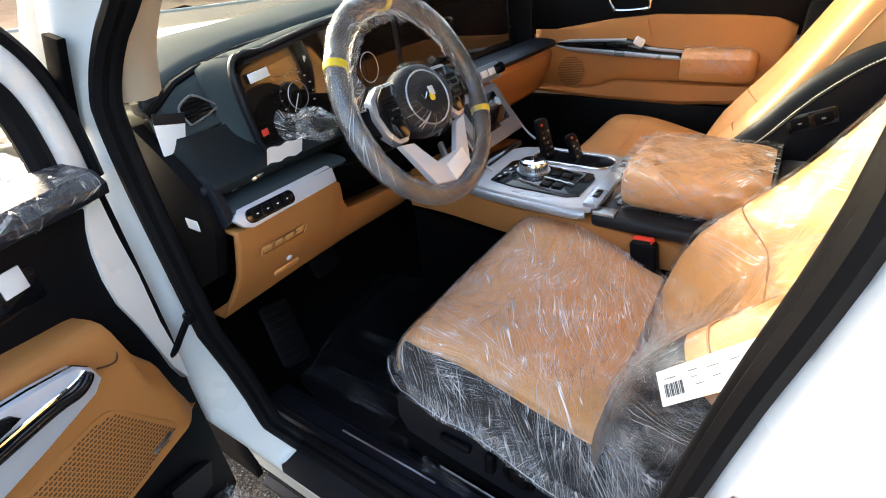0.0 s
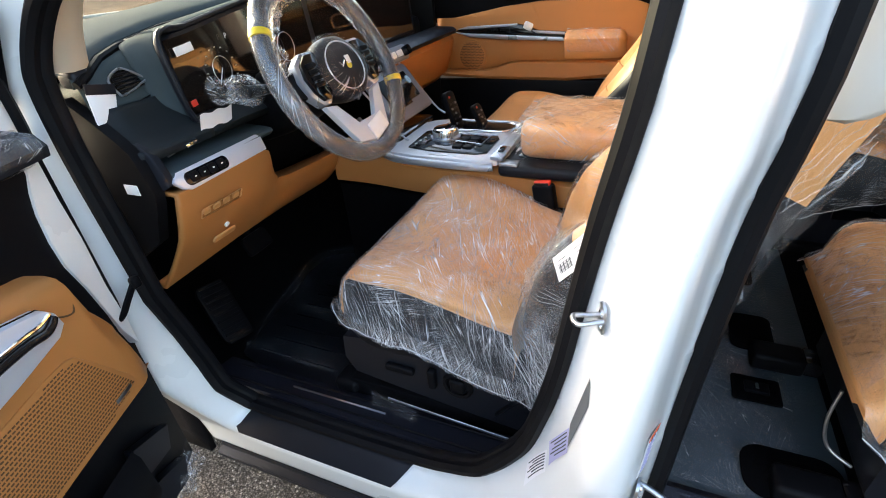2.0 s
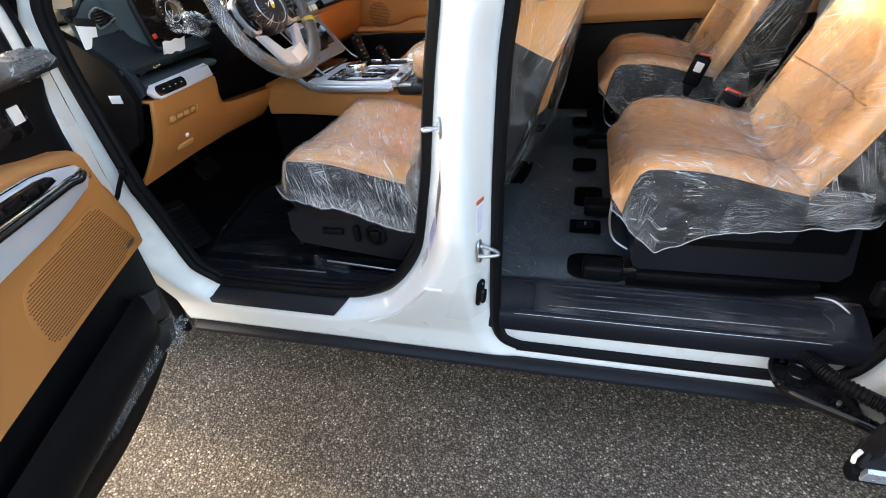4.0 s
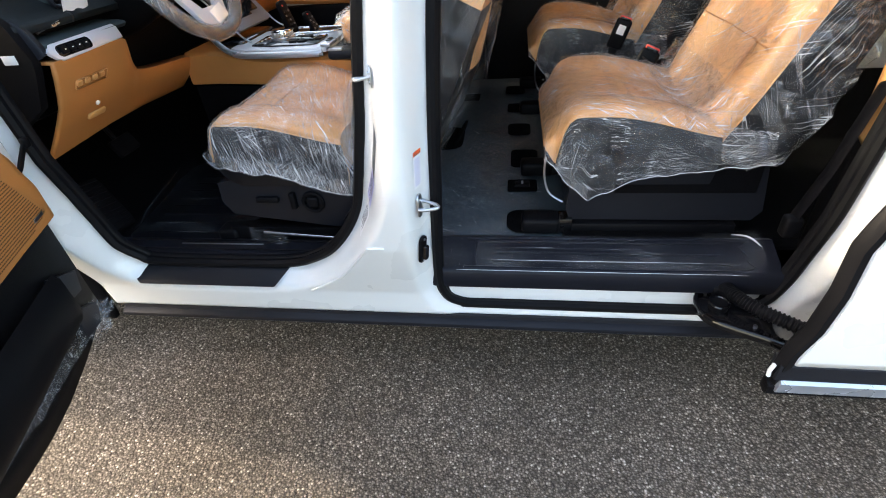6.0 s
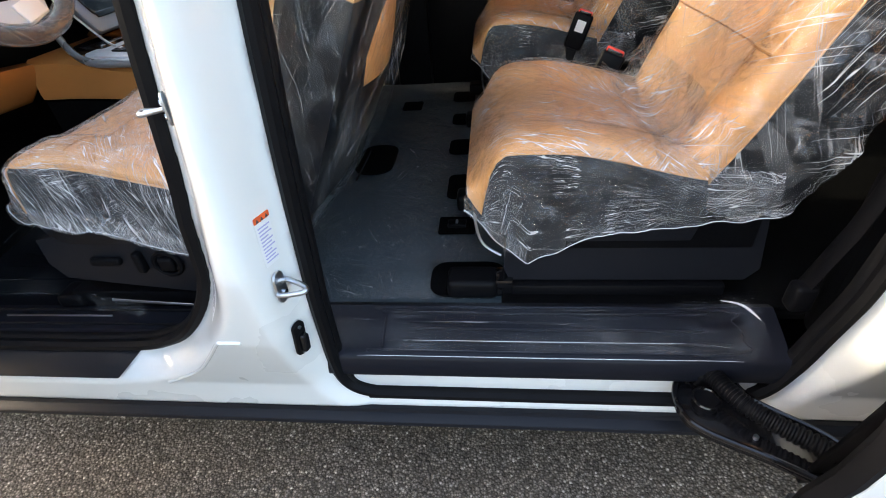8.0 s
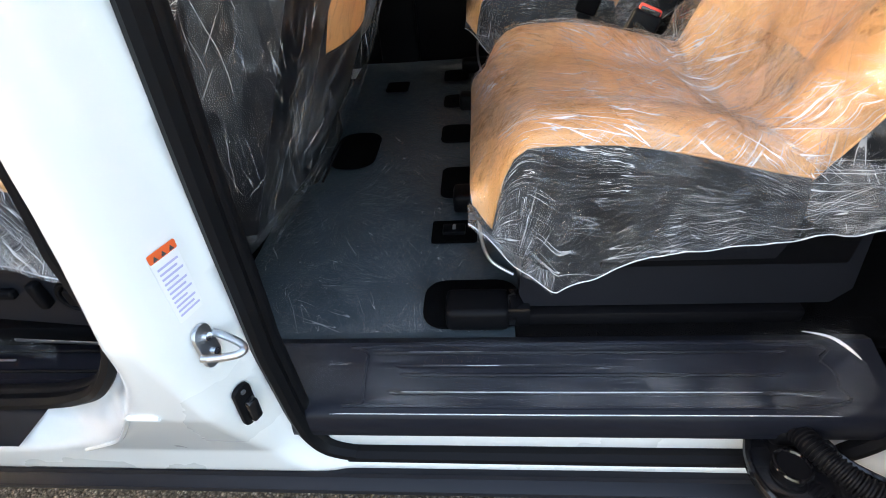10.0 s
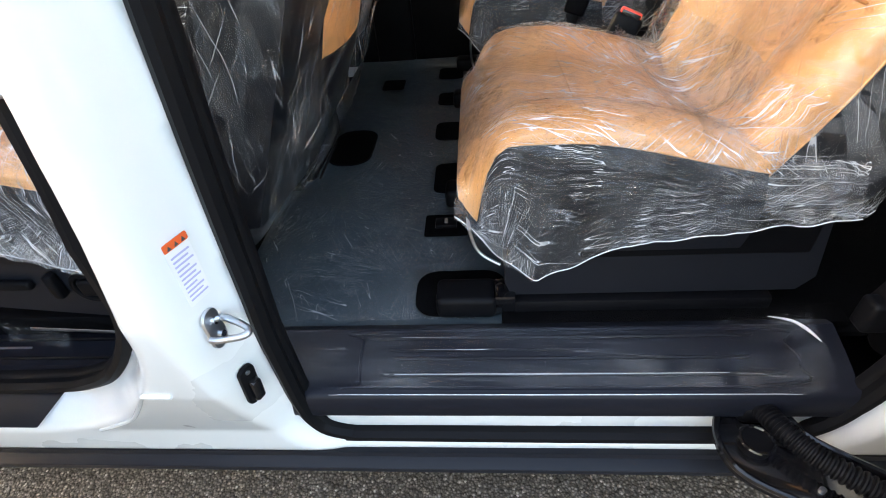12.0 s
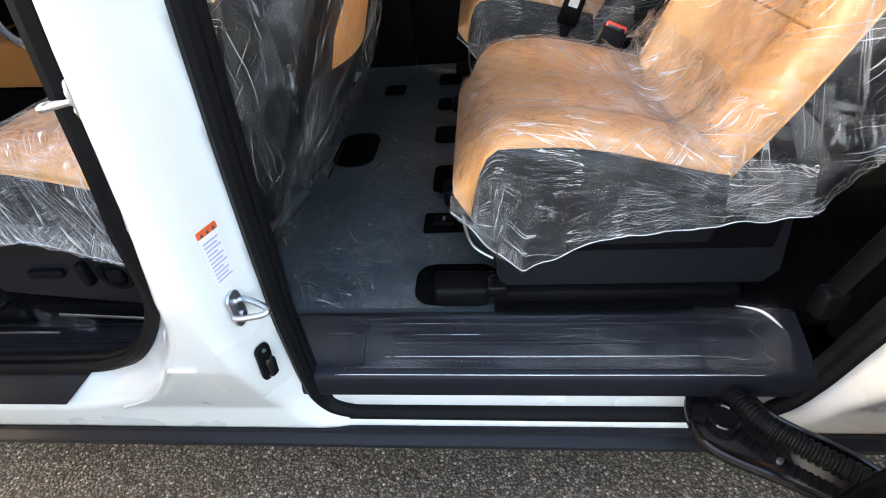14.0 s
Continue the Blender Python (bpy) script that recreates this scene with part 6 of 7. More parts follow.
def far_trim():
    d = thing("passenger_door_trim", "tan passenger door lining with a chrome pull and armrest", "door trim", (-0.5, 1.5, 0.8))
    q = axes((0, 1.482, 0), (1, 0, 0), (0, 0, 1))
    top_ = ((-0.95, 0.978), (-0.83, 0.997), (-0.672, 1.022), (-0.53, 1.035), (-0.30, 1.030), (-0.19, 1.021), (-0.14, 1.0))
    low_ = ((-0.95, 0.775), (-0.73, 0.762), (-0.42, 0.757), (-0.26, 0.772), (-0.14, 0.80))
    rows = []
    for x in np.linspace(-0.95, -0.14, 30):
        t, b = lerp_table(top_, x), lerp_table(low_, x)
        mid = 0.828 - 0.03 * smoothstep((-0.62 - x) / 0.12)
        col = [(b - 0.004, 0.010), (b, -0.004), (b + 0.012, -0.012), (mid - 0.006, -0.004), (mid - 0.002, 0.010), (mid, 0.014), (mid + 0.003, 0.006), (mid + 0.02, 0.0), (0.90, 0.0), (0.94, 0.012), (0.99, 0.018), (t - 0.012, 0.020), (t - 0.003, 0.024), (t, 0.036)]
        rows.append([(x, 1.480 + v, z) for z, v in col])
    part("tan_panel", loft(rows, False), TANTRIM, d, "tan leather door panel with a map pocket").modifiers.new("thick", "SOLIDIFY").thickness = 0.008
    part("upper_seam", tube(smooth_path([(-0.56, 1.492, 1.032), (-0.545, 1.491, 0.99), (-0.53, 1.488, 0.955)], 5), 0.0012, 6), TANTRIM, d)
    part("black_upper", rbox((-0.62, 1.530, 1.07), (1.20, 0.04, 0.20), 0.01), PLASTIC, d)
    part("kick_panel", rbox((-1.20, 1.455, 0.80), (0.52, 0.03, 0.76), 0.01), PLASTIC, d)
    part("black_lower", rbox((-0.55, 1.490, 0.56), (0.84, 0.03, 0.40), 0.01), PLASTIC, d)
    pull = part("pull_panel", plate([(-0.865, 0.944), (-0.82, 0.957), (-0.61, 0.963), (-0.575, 0.955), (-0.53, 0.938), (-0.425, 0.930), (-0.428, 0.902), (-0.62, 0.914), (-0.80, 0.930)], 0.016, 0.004, q), GLOSSBLACK, d, "gloss black recess of the door pull")
    part("silver_band", plate([(-0.865, 0.942), (-0.82, 0.936), (-0.62, 0.925), (-0.44, 0.914), (-0.428, 0.901), (-0.62, 0.908), (-0.80, 0.922)], 0.008, 0.002, q @ Matrix.Translation((0, 0, 0.014))), SILVER, pull, "satin silver lower band")
    part("silver_band", plate([(-0.85, 0.951), (-0.81, 0.960), (-0.61, 0.965), (-0.61, 0.957), (-0.80, 0.951)], 0.006, 0.002, q @ Matrix.Translation((0, 0, 0.014))), SILVER, pull, "satin silver upper band")
    part("silver_grip", plate([(-0.555, 0.941), (-0.53, 0.939), (-0.43, 0.931), (-0.43, 0.923), (-0.535, 0.930)], 0.010, 0.002, q @ Matrix.Translation((0, 0, 0.014))), SILVER, pull, "satin silver grip")
    for k in range(3):
        part("window_switch", rbox((-0.70 + 0.04 * k, 1.462, 0.945), (0.03, 0.008, 0.008), 0.002), PLASTIC, pull)
    arm_ = []
    for x, s_ in ((-0.430, 0.92), (-0.424, 1.0), (-0.35, 1.02), (-0.27, 1.0), (-0.238, 0.96), (-0.224, 0.85), (-0.216, 0.6)):
        arm_.append([(x, 1.485 - v * s_, 0.882 + (z - 0.882) * s_) for v, z in ((0, 0.838), (0.014, 0.838), (0.024, 0.86), (0.036, 0.895), (0.040, 0.908), (0.034, 0.922), (0.018, 0.932), (0, 0.934))])
    pad = part("armrest", loft(arm_), TAN, d, "tan padded armrest")
    rows = [[(x, 1.485 - v - 0.004 + crease((x, v, 3), 0.003, 14), 0.001 + z + crease((x, v, 5), 0.003, 14)) for v, z in smooth_path_pairs(((0.024, 0.86), (0.037, 0.895), (0.041, 0.909), (0.036, 0.924), (0.018, 0.935), (0.0, 0.938)))] for x in np.linspace(-0.425, -0.24, 40)]
    part("armrest_film", sheet([[Vector(p) for p in r_] for r_ in rows]), FILM_ARM, pad, "clear film on the armrest")
    g = [(-0.80 + 0.058 * math.cos(a), 0.850 + 0.058 * math.sin(a)) for a in np.linspace(0, math.tau, 28, endpoint=False)]
    sp = part("speaker_grille", plate(g, 0.004, 0.001, q), TANTRIM, d, "round tan speaker grille")
    # small dark boxes paint the shade inside the holes
    cuts = []
    for i in range(21):
        for j in range(19):
            x, z = -0.80 + (i - 10) * 0.0056 + 0.0028 * (j % 2), 0.850 + (j - 9) * 0.0060
            if math.hypot(x + 0.80, z - 0.850) < 0.053:
                cuts.append(rbox((x, 1.4777, z), (0.0036, 0.0014, 0.0034), 0))
    part("holes", joined(*cuts), TANSHADE, sp, smooth=False)
    part("door_lever", tube(smooth_path([(-0.685, 1.495, 1.088), (-0.62, 1.49, 1.094), (-0.565, 1.49, 1.094), (-0.556, 1.495, 1.062), (-0.57, 1.497, 1.050), (-0.65, 1.497, 1.046), (-0.672, 1.497, 1.055)], 5, True), 0.006, 8, closed=True), CHROME, d, "chrome inside door handle")
    part("film_scrap", rbox((-0.567, 1.462, 0.955), (0.034, 0.012, 0.028), 0.006, turn=Matrix.Rotation(radians(25), 4, "Y")), PAPER, d, "white scrap of film")
    r = thing("rear_door_trim", "tan lining of the far sliding door", "door trim", (0.5, 1.5, 0.8))
    rows = [[(x, 1.46, z) for x in np.linspace(0.02, 0.98, 14)] for z in np.linspace(0.768, 0.96, 6)]
    part("tan_panel", loft(rows, False), TAN, r).modifiers.new("thick", "SOLIDIFY").thickness = 0.012
    part("black_lower", rbox((0.5, 1.465, 0.58), (0.98, 0.03, 0.37), 0.008), PLASTIC, r)
    part("black_upper", rbox((0.5, 1.47, 1.02), (0.98, 0.03, 0.12), 0.008), PLASTIC, r)
    part("pillar_trim", rbox((-0.06, 1.455, 0.72), (0.14, 0.04, 0.70), 0.015), PLASTIC, r)


far_trim()


# ---------------------------------------------------------------- sills and door hardware
def sills():
    s = thing("front_sill_plate", "black ribbed plastic sill plate on the white door sill", "sill plate", (-0.65, 0.02, 0.35))
    sec = [(0.052, 0.374), (0.035, 0.372), (0.012, 0.358), (-0.008, 0.346), (-0.016, 0.338), (-0.012, 0.334), (0.03, 0.352), (0.052, 0.362)]
    rows = []
    for a in np.linspace(0, 1, 20):
        rows.append([((-0.882 + 0.050 * max(0, (0.374 - z) / 0.036)) * (1 - a) + (-0.413 - 0.040 * max(0, (0.374 - z) / 0.036)) * a, y - 0.004, z + 0.003) for y, z in sec])
    part("plate_body", loft(rows), GREYPLASTIC, s)
    for j in range(3):
        y, z = 0.030 - 0.014 * j, 0.372 - 0.0085 * j
        part("rib", tube([(-0.80, y, z), (-0.47, y, z)], 0.0022, 6), PLASTIC, s)
    t = thing("inner_scuff_plate", "black plastic scuff plate with a bright line inside the opening", "scuff plate", (-0.6, 0.1, 0.36))
    rows = [[(x, y, z) for y, z in ((0.05, 0.37), (0.065, 0.385), (0.10, 0.388), (0.135, 0.382), (0.15, 0.35), (0.06, 0.34))] for x in np.linspace(-0.98, -0.17, 20)]
    part("plate_body", loft(rows), STEPSKIN, t)
    part("bright_line", rbox((-0.64, 0.098, 0.3895), (0.24, 0.004, 0.003), 0.001), STEEL, t)
    for y in (0.078, 0.118):
        part("rib", tube([(-0.93, y, 0.387), (-0.22, y, 0.387)], 0.003, 6), PLASTIC, t)
    # entry step of the sliding door
    e = thing("entry_step", "charcoal plastic entry step with raised ribs under clear film", "step", (0.36, 0.05, 0.36))
    sec = [(0.004, 0.338), (0.0, 0.345), (0.0, 0.384), (0.006, 0.392), (0.02, 0.396), (0.060, 0.412), (0.098, 0.424), (0.112, 0.418), (0.116, 0.40), (0.09, 0.34)]
    part("tread", loft([[(x, y, z) for y, z in sec] for x in np.linspace(-0.11, 0.735, 32)]), STEPSKIN, e)
    surf = lambda y: float(np.interp(y, [0.006, 0.02, 0.06, 0.098], [0.392, 0.396, 0.412, 0.424]))
    for x0, x1, y, r in ((0.085, 0.66, 0.030, 0.0028), (0.10, 0.62, 0.052, 0.0025), (0.09, 0.40, 0.064, 0.002), (0.06, 0.63, 0.082, 0.0025)):
        part("rib", tube([(x0, y + 0.004, surf(y) - 0.002), (x0 + 0.02, y, surf(y) + 0.001), (x1 - 0.02, y, surf(y) + 0.001), (x1, y + 0.006, surf(y) - 0.002)], r, 6), GREYPLASTIC, e)
    # white lines painted along the ribs for sky glints on the taut film
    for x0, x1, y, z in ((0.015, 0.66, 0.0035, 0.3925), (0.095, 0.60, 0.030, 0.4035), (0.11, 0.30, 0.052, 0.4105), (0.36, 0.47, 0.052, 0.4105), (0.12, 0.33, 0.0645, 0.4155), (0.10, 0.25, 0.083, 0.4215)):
        part("rib_glint", tube([(x0, y, z - 0.001), (x0 + 0.02, y, z), ((x0 + x1) / 2, y - 0.0006, z), (x1 - 0.03, y, z), (x1, y, z - 0.001)], [0.0002, 0.0006, 0.0009, 0.0005, 0.0002], 6), FILM_HEM, e, "painted glint on film drawn over a rib")
    rows = []
    for x in np.linspace(-0.10, 0.70, 106):
        rows.append([Vector((x, y, surf(y) + 0.0035 + crease((x, y, 7), 0.004 + 0.016 * smoothstep((x - 0.52) / 0.15), 10, (0.5, 2, 1)))) for y in np.linspace(0.010, 0.098, 22)])
    part("step_film", sheet(rows), FILM_STEP, e, "clear protective film, lifting at its end")
    ridge_ = [(0.06, 0.020), (0.075, 0.014), (0.62, 0.014), (0.67, 0.040), (0.66, 0.070), (0.62, 0.092), (0.08, 0.092), (0.06, 0.080)]
    part("panel_ridge", tube(smooth_path([(x, y, surf(y) + 0.0006) for x, y in ridge_], 6, True), 0.0022, 6, closed=True), STEPSKIN, e, "raised outline of the tread panel")
    rows = [[Vector((x, y, surf(min(0.098, max(0.006, y))) + 0.004 + 0.020 * ((x - 0.58) / 0.12) ** 2 * (0.4 + 6 * y) + crease((x, y, 2), 0.010, 16, (1, 1.4, 1)))) for y in np.linspace(-0.004, 0.108, 26)] for x in np.linspace(0.58, 0.70, 28)]
    part("lifted_corner", sheet(rows), FILM_STEP, e, "lifted corner of clear film")
    for way, r in (([(0.650, 0.108, 0.430), (0.671, 0.092, 0.438), (0.684, 0.076, 0.438), (0.698, 0.060, 0.430)], 0.0050),):
        w = smooth_path(way, 6)
        part("film_fold", tube(w, [0.55 * r * math.sin(math.pi * (0.06 + 0.9 * k / (len(w) - 1))) for k in range(len(w))], 8, flat=0.5), FILM_HEM, e, "curled fold of film")
    # carpet beside the rails, cut-outs in the covering
    c = thing("carpet_strip", "black carpet strip along the seat rail", "carpet", (0.5, 0.13, 0.41))
    part("strip", rbox((0.52, 0.128, 0.409), (0.50, 0.04, 0.018), 0.006), CARPET, c)
    for n_, (x, y, w, h, r) in enumerate(((0.205, 0.185, 0.15, 0.105, 0.035), (0.172, 0.375, 0.085, 0.068, 0.006), (0.180, 0.558, 0.085, 0.125, 0.02), (0.165, 0.80, 0.08, 0.10, 0.02), (0.16, 1.02, 0.08, 0.09, 0.02), (0.15, 1.24, 0.08, 0.10, 0.02), (-0.085, 0.73, 0.11, 0.19, 0.045), (-0.035, 1.16, 0.07, 0.08, 0.01))):
        k = thing("floor_cutout", "black cut-out in the floor covering round a seat mount", "floor opening", (x, y, 0.41), group="floor cut-outs")
        part("opening", plate([(a + x, b + y) for a, b in rounded(w, h, r)], 0.004, 0.001, Matrix.Translation((0, 0, 0.4135))), CARPET, k)
        if n_ == 1:
            part("anchor", rbox((x, y, 0.421), (0.042, 0.028, 0.008), 0.002), PLASTIC, k)
            part("anchor_pin", tube([(x, y - 0.006, 0.426), (x, y + 0.006, 0.426)], 0.003, 8), STEEL, k)
    # floor mat and pedals
    m = thing("floor_mat", "black ribbed rubber floor mat under loose film in the driver footwell", "floor mat", (-0.85, 0.4, 0.34))
    out = [(-0.66, 0.17), (-0.96, 0.165), (-1.00, 0.24), (-1.03, 0.45), (-1.06, 0.62), (-0.92, 0.70), (-0.62, 0.66)]
    part("mat_body", plate([(p.x, p.y) for p in smooth_path([(x, y, 0) for x, y in out], 6, True)], 0.008, 0.002, Matrix.Translation((0, 0, 0.350))), MATRUBBER, m)
    for j in range(9):
        part("rib", rbox((-0.80, 0.20 + 0.05 * j, 0.3595), (0.30, 0.006, 0.003), 0.001), MATRUBBER, m)
    rows = [[Vector((-1.0 + 0.36 * a - 0.05 * b, 0.18 + 0.47 * b, 0.362 + crease((a, b, 4), 0.012, 4))) for b in np.linspace(0, 1, 30)] for a in np.linspace(0, 1, 30)]
    part("mat_film", sheet(rows), FILM_STEP, m, "loose clear film")
    part("film_edge", tube(smooth_path([(-0.97, 0.19, 0.37), (-1.02, 0.32, 0.372), (-1.04, 0.46, 0.378), (-1.06, 0.60, 0.385), (-0.98, 0.66, 0.39), (-0.90, 0.70, 0.385)], 8), 0.0015, 6), FILM_SIDE, m)
    p = thing("foot_rest", "black ribbed rubber foot rest pedal", "pedal", (-1.1, 0.22, 0.38))
    q = axes((-1.08, 0.225, 0.43), (0.15, 1, -0.15), (-0.75, 0.05, 1))
    part("pad", plate(rounded(0.085, 0.17, 0.02), 0.012, 0.004, q), RUBBER, p)
    for j in range(9):
        part("rib", plate([(x, y - 0.08 + 0.02 * j) for x, y in rounded(0.07, 0.009, 0.003)], 0.005, 0.001, q @ Matrix.Translation((0, 0, 0.012))), RUBBER, p)
    b = thing("brake_pedal", "black rubber brake pedal in the shade", "pedal", (-1.1, 0.40, 0.5))
    q = axes((-1.08, 0.40, 0.55), (0, 1, 0), (-0.5, 0, 1))
    part("pad", plate(rounded(0.09, 0.055, 0.01), 0.012, 0.003, q), PLASTIC, b)
    part("arm", tube([(-1.09, 0.40, 0.55), (-1.18, 0.40, 0.75)], 0.008, 8), PLASTIC, b)


sills()


def striker(o, out_way, label, k=1.0, tip=0.005):
    """A latch loop on its plate: o the plate's middle, out_way the plate's normal; the loop stands out from it."""
    s = thing("door_striker", label, "door striker", o, group="door strikers")
    n_ = Vector(out_way).normalized()
    side = Vector((0, 0, 1)).cross(n_).normalized()
    q = axes(o, side, (0, 0, 1)) @ Matrix.Scale(k, 4)
    part("plate", plate([(x, y) for x, y in rounded(0.026, 0.056, 0.0125)], 0.004, 0.001, q), STEEL, s, "zinc plated base plate")
    lp = [q @ Vector(p) for p in ((0.014, 0.004, 0.003), (0.013, 0.003, 0.014), (tip, 0.0, 0.040), (-tip, -0.002, 0.041), (-0.013, -0.004, 0.014), (-0.014, -0.004, 0.003))]
    part("loop", tube(smooth_path(lp, 5), 0.0042 * k, 10, up=(0, 0, 1)), STEEL, s, "bright steel loop")
    for y in (0.011, -0.012):
        part("bolt", tube([q @ Vector((0.003, y, 0.003)), q @ Vector((0.003, y, 0.007))], 0.0045, 12), CHROME, s)


striker((-0.106, on_frame(-0.106, 0.864) - 0.002, 0.864), (-0.93, -0.36, 0), "zinc plated door striker on the front of the pillar", 0.7, 0.012)
striker((-0.0440, -0.0600, 0.608), (0.99, -0.12, 0), "zinc plated door striker on the rear of the pillar", 0.93)


def pillar_bits():
    c = thing("pillar_cover", "small black plastic contact cover on the white pillar", "cover", (-0.035, -0.07, 0.51))
    q = axes((-0.0527, -0.0428, 0.486), (0.45, 0.89, 0), (0.06, -0.20, 1)) @ Matrix.Scale(1.12, 4)
    part("base", plate(rounded(0.020, 0.066, 0.009), 0.005, 0.0015, q), PLASTIC, c)
    part("contact", plate([(x + 0.002, y - 0.006) for x, y in rounded(0.012, 0.034, 0.004)], 0.009, 0.002, q @ Matrix.Translation((0, 0, 0.004))), GLOSSBLACK, c)
    for y in (0.026, -0.027):
        part("screw", tube([q @ Vector((0, y, 0.004)), q @ Vector((0, y, 0.007))], 0.003, 10), STEEL, c)
    t = thing("warning_label", "white pillar label with an orange warning band", "label", (-0.02, -0.085, 0.70))
    q = axes((-0.0403, -0.0568, 0.6866), (0.34, 0.94, 0), (0.07, 0.0, 1)) @ Matrix.Scale(0.82, 4)
    part("paper", plate(rounded(0.034, 0.094, 0.003), 0.0008, 0, q), PAPER, t)
    part("warning_band", plate([(x, y + 0.044) for x, y in rounded(0.034, 0.011, 0.002)], 0.0006, 0, q @ Matrix.Translation((0, 0, 0.001))), ORANGE, t, "orange warning band")
    for j in range(11):
        w = (0.026, 0.022, 0.027, 0.018)[j % 4]
        part("text_line", plate([(x - 0.013 + w / 2, y + 0.028 - 0.0066 * j) for x, y in rounded(w, 0.0026, 0.0005)], 0.0004, 0, q @ Matrix.Translation((0, 0, 0.001))), LILAC, t)
    for x in (-0.010, 0.0, 0.010):
        part("warning_mark", plate([(x + a, b + 0.043) for a, b in ((-0.003, -0.003), (0.003, -0.003), (0, 0.003))], 0.0004, 0, q @ Matrix.Translation((0, 0, 0.002))), INK, t)
    # paper data labels bent round the lower pillar
    for nm, label, mt, c4, lines in (("data_label", "dark grey foil label bent round the pillar", GREYSATIN, ((-0.1115, 0.783), (-0.109, 0.750), (-0.129, 0.660), (-0.129, 0.696)), 0),
                                     ("data_label", "blue-grey data label with small print on the pillar", LILAC, ((-0.1295, 0.690), (-0.1285, 0.655), (-0.154, 0.588), (-0.157, 0.620)), 5),
                                     ("data_label", "white paper label with small print on the pillar", PAPER, ((-0.159, 0.603), (-0.158, 0.573), (-0.190, 0.513), (-0.190, 0.541)), 6)):
        g = thing(nm, label, "label", (c4[0][0], on_frame(*c4[0]), c4[0][1]), group="pillar labels")

        def patch(a0, a1, b0, b1, off):
            rows = []
            for a in np.linspace(a0, a1, 9):
                row = []
                for b in np.linspace(b0, b1, 5):
                    x = (c4[0][0] * (1 - b) + c4[1][0] * b) * (1 - a) + (c4[3][0] * (1 - b) + c4[2][0] * b) * a
                    z = (c4[0][1] * (1 - b) + c4[1][1] * b) * (1 - a) + (c4[3][1] * (1 - b) + c4[2][1] * b) * a
                    row.append((x - off * 0.5, on_frame(x, z) - off, z))
                rows.append(row)
            return loft(rows, False)
        part("sheet", patch(0, 1, 0, 1, 0.0012), mt, g)
        for k in range(lines):
            part("text_line", patch(0.08, (0.9, 0.7, 0.82)[k % 3], 0.10 + 0.8 * k / lines, 0.10 + 0.8 * k / lines + 0.06, 0.0018), INK, g)
    # door check strap
    s = thing("check_strap", "black door check strap on the hinge pillar", "check strap", (-0.975, -0.02, 0.69))
    part("strap", tube(smooth_path([(-0.887, -0.050, 0.750), (-0.889, -0.070, 0.727), (-0.893, -0.090, 0.703), (-0.915, -0.12, 0.675)], 5), 0.0042, 8, flat=1.6), PLASTIC, s)
    part("clevis", rbox((-0.886, -0.046, 0.752), (0.015, 0.017, 0.022), 0.005, 3), PLASTIC, s)
    for z in (0.53, 0.88):
        h = thing("hinge", "white painted door hinge in the shut gap", "hinge", (-0.99, -0.06, z), group="door hinges")
        part("leaf", rbox((-0.985, -0.055, z), (0.02, 0.05, 0.06), 0.005), WHITE, h)
        part("pin", tube([(-0.985, -0.085, z - 0.035), (-0.985, -0.085, z + 0.035)], 0.008, 10, up=(0, 1, 0)), WHITE, h)


pillar_bits()


def pillar_garnish():
    g = thing("pillar_trim", "cream upper door pillar trim ending above the seat", "interior trim", (0.07, 0.06, 1.05))
    rows = []
    for z, x0, x1, y in ((1.045, 0.055, 0.075, 0.055), (1.05, 0.035, 0.092, 0.05), (1.062, 0.03, 0.104, 0.048), (1.09, 0.03, 0.112, 0.048), (1.15, 0.03, 0.122, 0.055), (1.35, 0.03, 0.13, 0.085), (1.62, 0.04, 0.16, 0.14)):
        rows.append([(x0, y, z), (x0 + 0.01, y - 0.008, z), ((x0 + x1) / 2, y - 0.010, z), (x1 - 0.01, y - 0.004, z), (x1, y + 0.008, z), (x1 - 0.01, y + 0.03, z), (x0, y + 0.035, z)])
    part("cover", loft(rows), CREAM, g)


pillar_garnish()


